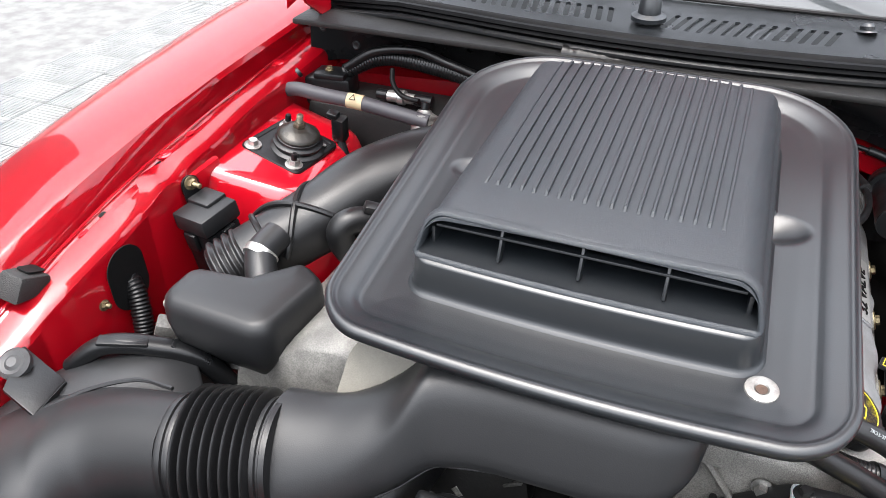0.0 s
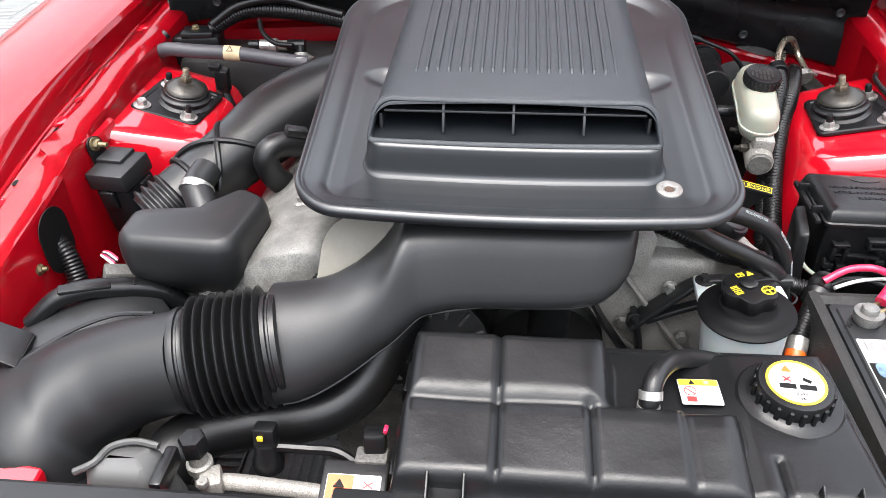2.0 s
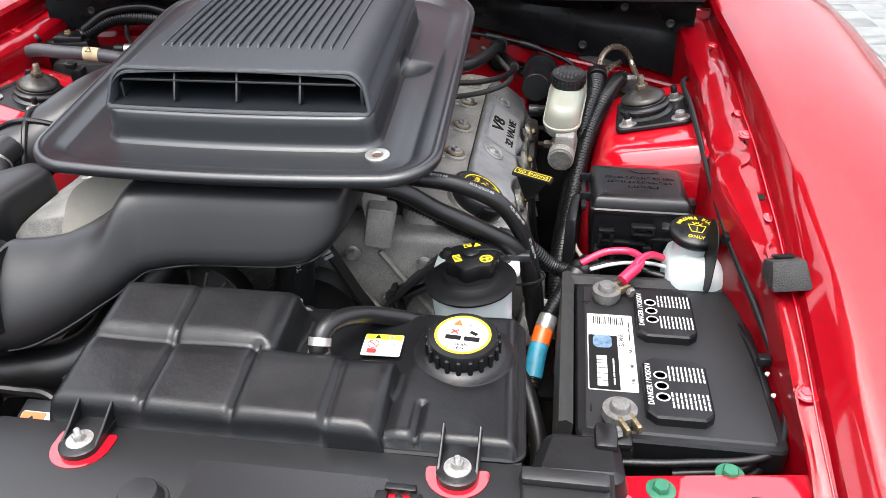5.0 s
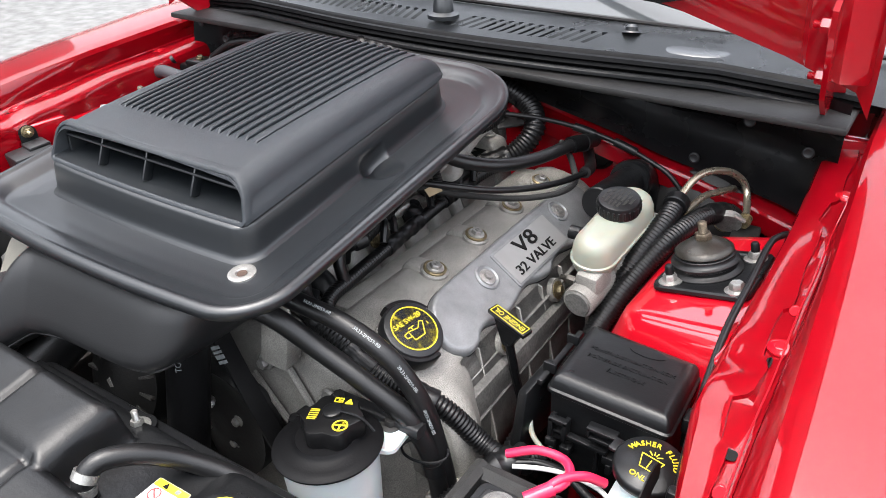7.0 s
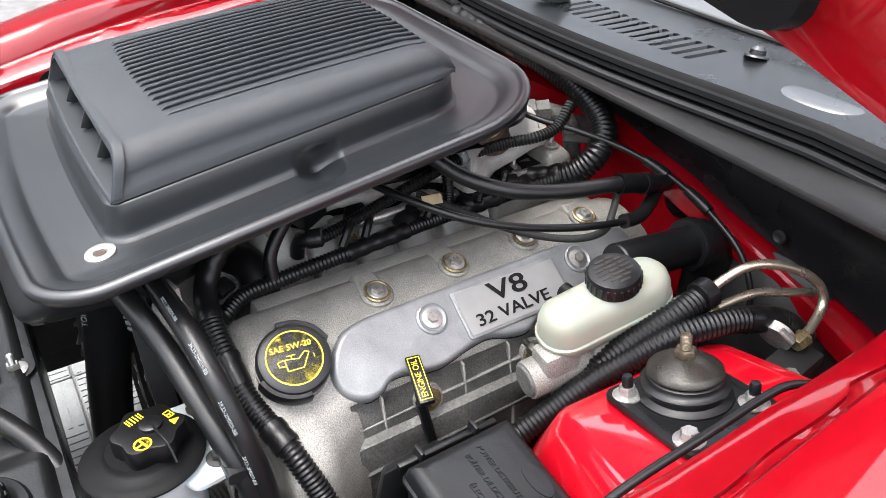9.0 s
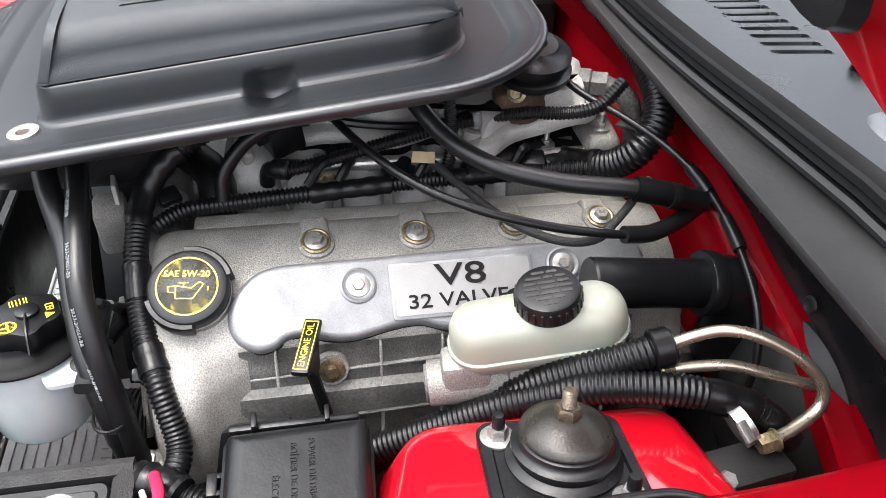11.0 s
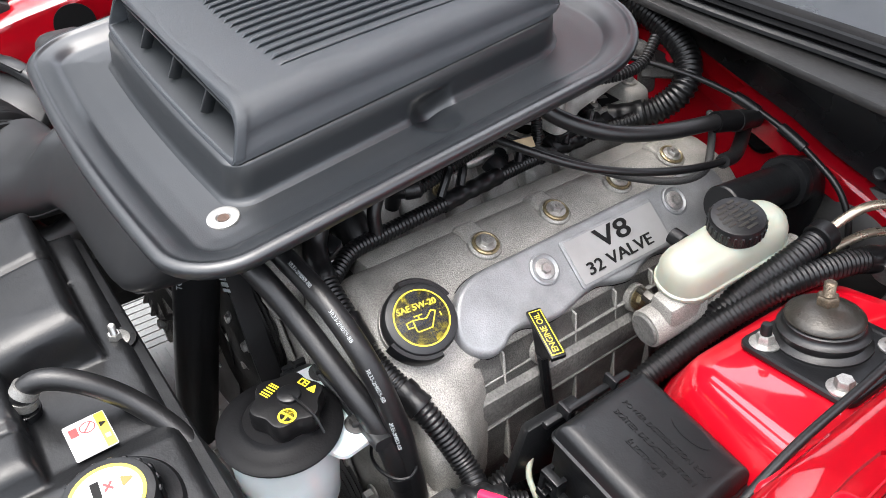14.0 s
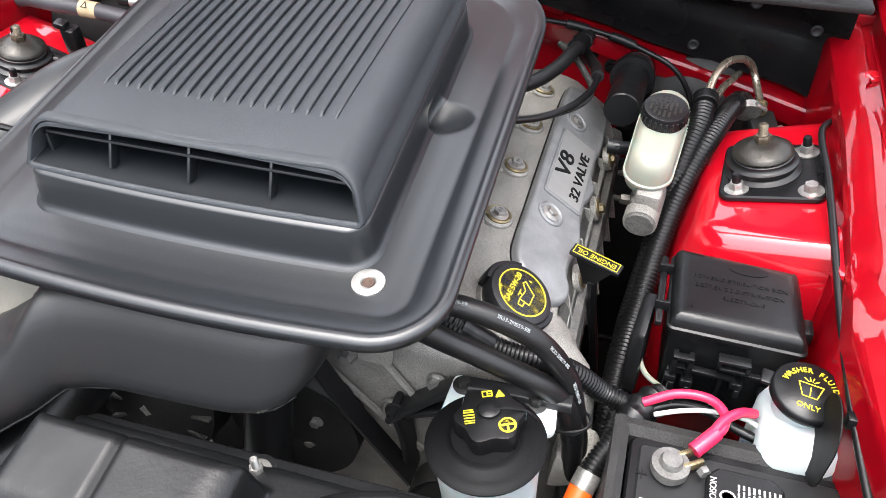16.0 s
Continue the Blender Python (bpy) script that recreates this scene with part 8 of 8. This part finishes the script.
solo("panel_mark", join(ring(0.0001, 0.012, facing((0.515, 0.196, 0.9012), (0.13, -0.1, 1), (1, 0, 0)) @ Matrix.Diagonal((1, 0.45, 1, 1)), 0.0004, 28)), surface("dull_red_mark", (0.42, 0.01, 0.02), 0.5), "faint oval stamp on the red panel", "stamp")
# opening in the apron, its shade drawn as a black patch, with a conduit through it
for s in (-1, 1):
    op = thing("apron_opening", "oval opening in the inner fender, its shade drawn as a black patch", "opening", (s * 0.56, 0.525, 0.93), "apron openings")
    part("opening", slab(rect(0, 0, 0.062, 0.090, 0.030), [(0, 0), (0, 0.0012)], 8, facing((s * 0.5535, 0.522, 0.945), (-s, 0, 0.02), (0, -s, 0))), INK_SHADE, op)
conduit("wiring_conduit", [(-0.585, 0.535, 0.95), (-0.555, 0.527, 0.93), (-0.540, 0.515, 0.90), (-0.530, 0.50, 0.86), (-0.52, 0.48, 0.80)], 0.0135, "ribbed black conduit leaving the apron opening", 0.0048)
plugc = thing("sensor_connector", "grey sensor connector with red and white wires", "connector", (-0.46, 0.49, 0.92))
part("connector_body", box(-0.455, 0.480, 0.925, 0.04, 0.025, 0.022, 0.003, (0, 20, 30)), CASTD, plugc)
for k in range(5):
    part("wire", sweep([(-0.470, 0.495 + 0.003 * k, 0.930), (-0.485, 0.505 + 0.003 * k, 0.932), (-0.50, 0.52 + 0.002 * k, 0.925)], 0.0018, 6, 0.004), (WHITE, PINK, LOOM, WHITE, PINK)[k], plugc)
solo("brass_stud", hexbolt(facing((-0.560, 0.480, 0.930), (1, 0, 0.1), (0, 1, 0)), 0.010, 0.006, 0.008, 0.005), BRASS, "small brass stud on the apron", "fastener")
mount = thing("housing_mount", "black bracket with a round rubber bush", "bracket", (-0.53, 0.34, 0.94))
part("bracket_plate", hexa([(-0.534, 0.311, 0.946), (-0.486, 0.302, 0.935), (-0.494, 0.353, 0.935), (-0.572, 0.373, 0.946)], [(-0.532, 0.310, 0.953), (-0.484, 0.301, 0.942), (-0.492, 0.354, 0.942), (-0.571, 0.372, 0.953)], 0.002), TANKP, mount)
part("bracket_skirt", hexa([(-0.498, 0.300, 0.90), (-0.484, 0.298, 0.90), (-0.490, 0.350, 0.90), (-0.504, 0.352, 0.90)], [(-0.490, 0.303, 0.941), (-0.484, 0.301, 0.941), (-0.491, 0.353, 0.941), (-0.497, 0.354, 0.941)], 0.001), TANKP, mount)
part("bush", lathe([(0.020, 0), (0.020, 0.008), (0.015, 0.012), (0.010, 0.010), (0.006, 0.013), (0, 0.013)], 28, facing((-0.548, 0.344, 0.952), (0.15, -0.45, 0.85), (1, 0, 0)) @ Matrix.Diagonal((0.9, 0.9, 0.9, 1))), surface("grey_rubber_bush", (0.030, 0.030, 0.031), 0.5), mount)

# woven flap and bolts on the firewall beside the thick conduit
solo("woven_flap", moved(box(0, 0, 0, 0.045, 0.004, 0.075, 0.0015), facing((0.118, 1.060, 1.035), (0.2, -0.4, 1), (1, 0.3, 0)) @ pose(0, 0, 0, 70, 0, 25)), WEAVE, "woven black sleeve end by the firewall", "insulation")
for x, z in ((0.19, 1.015), (0.30, 0.965), (0.34, 1.0)):
    solo("firewall_bolt", hexbolt(facing((x, 1.103, z), (0, -1, 0.1), (1, 0, 0)), 0.011, 0.007, 0.010), DARK, "dark bolt head on the red firewall", "bolt", "firewall bolts")

# wiring and pipework at the far corner
mod = thing("control_module", "black connector block at the firewall", "connector", (-0.54, 1.02, 1.0))
part("module_body", box(-0.535, 1.020, 1.010, 0.09, 0.05, 0.05, 0.006, (0, 0, 8)), TANKP, mod)
part("module_lid", box(-0.525, 1.015, 1.038, 0.055, 0.04, 0.012, 0.004, (0, 0, 8)), TANKP, mod)
part("module_bolt", hexbolt(pose(-0.528, 1.012, 1.045), 0.010, 0.006, 0.007), BRASS, mod)
conduit("wiring_conduit", [(-0.505, 1.025, 1.040), (-0.46, 1.040, 1.062), (-0.42, 1.045, 1.068), (-0.36, 1.040, 1.066), (-0.29, 1.03, 1.06), (-0.22, 1.01, 1.05)], 0.0135, "ribbed black conduit along the firewall", 0.005)
hose("wiring_branch", [(-0.50, 1.02, 1.05), (-0.45, 1.03, 1.080), (-0.38, 1.035, 1.090), (-0.32, 1.03, 1.078), (-0.27, 1.02, 1.07)], 0.0072, "taped black wiring branch", LOOM, cat="cable")
hose("wiring_branch", [(-0.57, 0.985, 1.045), (-0.585, 0.96, 1.030), (-0.580, 0.93, 1.005), (-0.57, 0.91, 0.97)], 0.009, "taped black wiring branch with bare ends", LOOM, cat="cable")
hose("wiring_branch", [(-0.42, 1.03, 1.055), (-0.41, 1.01, 1.04), (-0.385, 0.99, 1.03), (-0.35, 0.98, 1.03)], 0.0042, "thin black wire loop", LOOM, cat="cable")
vh = hose("vacuum_hose", [(-0.570, 0.945, 1.030), (-0.545, 0.940, 1.036), (-0.50, 0.938, 1.034), (-0.44, 0.942, 1.030), (-0.38, 0.948, 1.020), (-0.32, 0.95, 1.012)], 0.0115, "grey-black vacuum hose with a taped tag", surface("grey_black_rubber", (0.035, 0.033, 0.038), 0.55), n=18)
part("paper_tag", sweep([(-0.456, 0.9408, 1.0312), (-0.444, 0.9418, 1.0303), (-0.430, 0.943, 1.029)], 0.0122, 18, 0.004), TAPE, vh, "tan paper tag with a printed triangle")
part("tag_print", line_art([(-0.005, -0.004, 0.005, -0.004), (-0.005, -0.004, 0, 0.005), (0.005, -0.004, 0, 0.005)], facing((-0.444, 0.9345, 1.0402), (0, -0.6, 0.8), (1, 0, 0)), 0.0010), INK_SHADE, vh)
fp = thing("fuel_fitting", "silver fuel fitting with black ends", "pipe fitting", (-0.38, 1.0, 1.0))
part("fitting_body", lathe([(0.006, 0), (0.0095, 0.001), (0.0095, 0.018), (0.012, 0.020), (0.012, 0.030), (0.0085, 0.032), (0.0085, 0.048), (0, 0.049)], 20, facing((-0.415, 1.000, 1.022), (1, 0.02, 0), (0, 0, 1))), ZINC, fp)
part("fitting_end", lathe([(0.009, 0), (0.010, 0.004), (0.010, 0.03), (0, 0.031)], 18, facing((-0.367, 1.001, 1.022), (1, 0.02, 0), (0, 0, 1))), TANKP, fp)
part("fitting_end", lathe([(0.008, 0), (0.009, 0.004), (0.009, 0.018), (0, 0.019)], 18, facing((-0.434, 1.0, 1.022), (1, 0.02, 0), (0, 0, 1))), TANKP, fp)
rg = thing("fuel_regulator", "round bright pressure regulator", "regulator", (-0.335, 0.965, 1.0))
part("regulator_can", lathe([(0.018, -0.03), (0.020, 0.0), (0.022, 0.002), (0.022, 0.005), (0.018, 0.007), (0.012, 0.010), (0.010, 0.013), (0, 0.0135)], 32, pose(-0.335, 0.962, 1.012, -20, 0, 0)), ZINC, rg)
part("regulator_cap", lathe([(0.007, 0.012), (0.007, 0.024), (0, 0.025)], 16, pose(-0.335, 0.962, 1.012, -20, 0, 0)), TANKP, rg)
gc = thing("service_port", "green capped service port", "service port", (-0.47, 0.93, 0.95))
part("green_cap", lathe([(0.009, 0), (0.0095, 0.003), (0.0095, 0.014), (0.007, 0.016), (0, 0.016)], 20, pose(-0.476, 0.935, 0.963, -10, 0, 0)), surface("pale_green_plastic", (0.18, 0.36, 0.18), 0.45), gc)
part("port_stem", lathe([(0.006, -0.06), (0.006, 0.001), (0, 0.001)], 14, pose(-0.476, 0.935, 0.963, -10, 0, 0)), CASTD, gc)
sn = thing("sensor_plug", "black sensor plug with a bent lead", "connector", (-0.45, 0.90, 0.98))
part("plug_body", box(-0.452, 0.902, 1.000, 0.022, 0.022, 0.045, 0.005, (10, 8, 0)), TANKP, sn)
part("plug_lead", sweep([(-0.452, 0.90, 0.98), (-0.44, 0.895, 0.95), (-0.43, 0.90, 0.91)], 0.007, 10, 0.005), LOOM, sn)
part("plug_clip", box(-0.458, 0.895, 1.026, 0.018, 0.016, 0.010, 0.003, (10, 8, 0)), TANKP, sn)
ground_strap = hose("ground_wire", [(-0.575, 1.12, 1.10), (-0.580, 1.10, 1.085), (-0.590, 1.092, 1.070)], 0.0052, "bare ground wire at the corner", OLIVE, cat="cable")
part("green_lug", hexbolt(facing((-0.590, 1.088, 1.066), (0.5, -0.6, 0.6), (1, 0, 0)), 0.012, 0.006, 0.012), GREEN, ground_strap)
solo("heater_case", box(-0.42, 1.03, 0.93, 0.28, 0.12, 0.15, 0.02), DARK, "black heater case in the shadow", "heater case")

# ---- front of the bay ----
shroud = thing("fan_shroud", "black radiator fan shroud", "fan shroud", (0, 0.24, 0.6))
part("shroud_panel", box(-0.05, 0.205, 0.72, 0.80, 0.05, 0.30, 0.01), TANKP, shroud)
for k in range(5):
    part("shroud_rib", box(-0.36 + 0.075 * k, 0.234, 0.76, 0.004, 0.012, 0.20, 0.001), TANKP, shroud)
part("shroud_lip", box(-0.098, 0.198, 0.884, 0.115, 0.012, 0.004, 0.001), ZINC, shroud, "bare metal edge strip")
hold = thing("label_plate", "black holder with an orange and white fan label", "warning label", (-0.107, 0.192, 0.92))
hm = facing((-0.118, 0.216, 0.895), (0, -0.25, 1), (1, 0, 0))
part("holder", moved(box(0, 0.006, -0.012, 0.064, 0.045, 0.022, 0.003), hm), TANKP, hold)
part("label_sheet", plate(0.052, 0.030, hm @ Matrix.Translation((0, -0.002, -0.0008)), 0.0010, 0.002), WHITE, hold, "white label half")
part("label_orange", plate(0.025, 0.028, hm @ Matrix.Translation((-0.0128, -0.002, 0.0002)), 0.0006, 0.001), ORANGE, hold, "orange label half")
part("label_print", join(moved(slab([(-0.006, -0.004, 0.0006), (0.006, -0.004, 0.0006), (0, 0.005, 0.0006)], [(0, 0), (0, 0.0006)], 2), hm @ Matrix.Translation((-0.0135, 0.003, 0.0008))), plate(0.006, 0.005, hm @ Matrix.Translation((0.011, -0.008, 0.0002)), 0.0006, 0.001), plate(0.006, 0.005, hm @ Matrix.Translation((0.018, -0.007, 0.0002)) @ pose(0, 0, 0, 0, 0, 40), 0.0006, 0.001)), INK_SHADE, hold)
part("label_print", join(plate(0.011, 0.0014, hm @ Matrix.Translation((0.014, 0.003, 0.0002)) @ pose(0, 0, 0, 0, 0, 35), 0.0006, 0.0004), plate(0.011, 0.0014, hm @ Matrix.Translation((0.014, 0.003, 0.0002)) @ pose(0, 0, 0, 0, 0, -35), 0.0006, 0.0004), plate(0.010, 0.004, hm @ Matrix.Translation((-0.0135, -0.010, 0.0008)), 0.0006, 0.0008)), INKRED, hold)
plug = thing("fan_connector", "black fan connector with a red lock", "connector", (-0.075, 0.245, 0.92))
part("connector_body", box(-0.103, 0.262, 0.908, 0.022, 0.020, 0.024, 0.003, (-15, 0, 5)), TANKP, plug)
part("connector_base", box(-0.105, 0.250, 0.897, 0.032, 0.02, 0.012, 0.003), CASTD, plug)
part("red_lock", box(-0.093, 0.266, 0.920, 0.004, 0.008, 0.008, 0.001, (0, 20, 0)), PINK, plug)
ac = thing("refrigerant_port", "aluminium refrigerant port with a black hex cap", "service port", (-0.28, 0.25, 0.87))
part("port_body", lathe([(0.010, -0.03), (0.010, -0.005), (0.013, -0.004), (0.013, 0.004), (0.0095, 0.006), (0.0095, 0.022), (0, 0.022)], 18, pose(-0.276, 0.238, 0.886)), CAST, ac)
part("hex_cap", hexbolt(pose(-0.276, 0.238, 0.907, 0, 0, 10), 0.024, 0.020, 0.0), TANKP, ac)
part("pipe", sweep([(-0.278, 0.232, 0.866), (-0.24, 0.230, 0.872), (-0.19, 0.228, 0.870), (-0.15, 0.226, 0.868), (-0.12, 0.222, 0.86)], 0.0088, 14, 0.01), CAST, ac, "bare aluminium pipe")
part("pipe_block", box(-0.262, 0.226, 0.872, 0.022, 0.026, 0.03, 0.004, (0, 0, 20)), CAST, ac)
part("block_bolt", hexbolt(pose(-0.264, 0.214, 0.887), 0.011, 0.006, 0.0), ZINC, ac)
ps = thing("pressure_switch", "black pressure switch with a yellow seal", "connector", (-0.21, 0.265, 0.88))
part("switch_body", lathe([(0.015, 0), (0.016, 0.012), (0.013, 0.020), (0.013, 0.032), (0, 0.032)], 20, pose(-0.213, 0.254, 0.868, -12, 0, 0)), TANKP, ps)
part("switch_plug", box(-0.213, 0.262, 0.908, 0.022, 0.018, 0.022, 0.003, (-12, 0, 0)), TANKP, ps)
part("yellow_seal", box(-0.2155, 0.2525, 0.912, 0.006, 0.003, 0.006, 0.001), YELLOW, ps)
part("switch_lead", sweep([(-0.205, 0.258, 0.895), (-0.17, 0.260, 0.892), (-0.14, 0.258, 0.892), (-0.11, 0.246, 0.88)], 0.005, 8, 0.006), LOOM, ps)
hl = thing("headlamp_back", "grey plastic headlamp housing behind the cover", "headlamp", (-0.31, 0.2, 0.9))
part("lamp_shell", slab([(-0.372, 0.175, 0.02), (-0.288, 0.175, 0.015), (-0.288, 0.225, 0.02), (-0.35, 0.222, 0.03)], [(-0.01, 0.86), (0, 0.915), (0.004, 0.932), (0.012, 0.940), (0.022, 0.942)], 6), surface("grey_lamp_plastic", (0.05, 0.05, 0.049), 0.55), hl)
part("shell_ridge", sweep([(-0.362, 0.182, 0.938), (-0.345, 0.190, 0.943), (-0.338, 0.208, 0.943), (-0.318, 0.216, 0.943), (-0.295, 0.214, 0.941)], 0.0035, 8, 0.005), surface("grey_lamp_ridge", (0.035, 0.035, 0.034), 0.55), hl)
part("shell_clip", box(-0.286, 0.198, 0.925, 0.012, 0.045, 0.022, 0.003), TANKP, hl)
hr = thing("headlamp_back", "black plastic lamp housing in front of the battery", "headlamp", (0.40, 0.2, 0.9))
part("lamp_shell", slab([(0.355, 0.172, 0.015), (0.445, 0.175, 0.015), (0.440, 0.235, 0.02), (0.37, 0.235, 0.02)], [(-0.005, 0.86), (0, 0.915), (0.004, 0.930), (0.012, 0.936)], 6), TANKP, hr)
part("lamp_clip", box(0.425, 0.225, 0.935, 0.02, 0.03, 0.012, 0.004), TANKP, hr)
alt = thing("alternator", "grey finned alternator deep in the bay", "alternator", (0.03, 0.47, 0.85))
part("alternator_case", lathe([(0.02, 0), (0.055, 0.004), (0.062, 0.012), (0.062, 0.05), (0.03, 0.06)], 36, facing((-0.06, 0.495, 0.845), (0, -1, 0.35), (1, 0, 0))), DARK, alt)
for k in range(14):
    a = 2 * math.pi * k / 14
    part("fin", moved(box(0.046, 0, 0.052, 0.028, 0.004, 0.010, 0.001), facing((-0.06, 0.495, 0.845), (0, -1, 0.35), (1, 0, 0)) @ pose(0, 0, 0, 0, 0, math.degrees(a))), CASTD, alt)
part("mount_bracket", join(sweep([(-0.075, 0.445, 0.862), (-0.055, 0.440, 0.840), (-0.048, 0.438, 0.805), (-0.040, 0.440, 0.765)], 0.0085, 8, 0.008), sweep([(-0.040, 0.446, 0.858), (-0.030, 0.442, 0.830), (-0.044, 0.438, 0.800)], 0.0070, 8, 0.008), sweep([(-0.070, 0.444, 0.850), (-0.036, 0.444, 0.850)], 0.0075, 8, 0.01), box(-0.050, 0.447, 0.828, 0.022, 0.005, 0.05, 0.002)), CAST, alt, "webbed cast bracket")
part("bracket_bolt", hexbolt(facing((-0.044, 0.436, 0.792), (0, -1, 0.3), (1, 0, 0)), 0.012, 0.009, 0.010), ZINC, alt)
under = thing("subframe", "dark dusty subframe below the engine", "subframe", (0, 0.5, 0.3))
part("tray", box(-0.32, 1.00, 0.42, 0.52, 0.30, 0.02, 0.004), DARK, under)
part("tray", box(0.47, 0.60, 0.42, 0.26, 0.95, 0.02, 0.004), DARK, under)
part("tray", box(0.14, 0.88, 0.41, 0.42, 0.45, 0.02, 0.004), DARK, under)
part("cross_member", box(0.1, 0.86, 0.40, 0.9, 0.10, 0.08, 0.01), DARK, under)
# dark sheets added along the lower walls of the bay
part("dark_bay_sheet", box(0.36, 1.092, 0.60, 0.36, 0.008, 0.44, 0.002), DARK, under)
part("tray", box(0.36, 1.20, 0.42, 0.46, 0.24, 0.02, 0.004), DARK, under)
part("dark_bay_sheet", box(0.60, 0.65, 0.62, 0.01, 1.0, 0.40, 0.002), DARK, under)
part("dark_bay_sheet", box(-0.553, 0.55, 0.58, 0.01, 1.0, 0.36, 0.002), DARK, under)
# body rails coloured dark instead of red, for the shade low in the bay
part("shade_dark_rail", box(0.455, 0.5, 0.60, 0.08, 0.9, 0.12, 0.01), DARK, under)
part("shade_dark_rail", box(-0.455, 0.5, 0.60, 0.08, 0.9, 0.12, 0.01), DARK, under)
for x in (-0.80, 0.80):
    for y in (0.93,):
        wh = part("wheel", lathe([(0.20, -0.09), (0.20, 0.08), (0.05, 0.06), (0, 0.06)], 32, facing((x, y, 0.32), (1 if x > 0 else -1, 0, 0), (0, 1, 0))), CASTD, car_body)
        part("tyre", lathe([(0.20, -0.10), (0.28, -0.11), (0.315, -0.09), (0.32, 0), (0.315, 0.09), (0.28, 0.11), (0.20, 0.10), (0.20, -0.10)], 40, facing((x, y, 0.32), (1, 0, 0), (0, 1, 0))), RUBBER, wh)
# ---- paving slabs ----


def paver():
    """A paving slab with four fields of raised bars, each field turned a quarter against the next."""
    s = 0.40
    bms = [slab(rect(0, 0, s - 0.006, s - 0.006, 0.004), [(0, -0.03), (0, -0.002), (0.002, 0.0)], 1)]
    for i in (0, 1):
        for j in (0, 1):
            cx, cy = (i - 0.5) * s / 2, (j - 0.5) * s / 2
            for k in range(8):
                o = -0.084 + 0.024 * k
                sx, sy = (0.185, 0.012) if (i + j) % 2 else (0.012, 0.185)
                dx, dy = (0, o) if (i + j) % 2 else (o, 0)
                b = bmesh.new()
                bmesh.ops.create_cube(b, size=1)
                b.transform(Matrix.Translation((cx + dx, cy + dy, 0.001)) @ Matrix.Diagonal((sx, sy, 0.0032, 1)))
                bms.append(b)
    return finish(join(*bms), PAVE, "paving_slab", 30)


slab_mesh = paver()
rnd = random.Random(4)
for i in range(17):
    for j in range(17):
        ob = new("paving_slab", slab_mesh)
        ob.parent = ground
        ob.location = (-3.2 + 0.40 * i, -1.0 + 0.40 * j, 0.0 + rnd.uniform(-0.0015, 0.0015))
        ob.rotation_euler = (rnd.uniform(-0.003, 0.003), rnd.uniform(-0.003, 0.003), rnd.uniform(-0.004, 0.004))
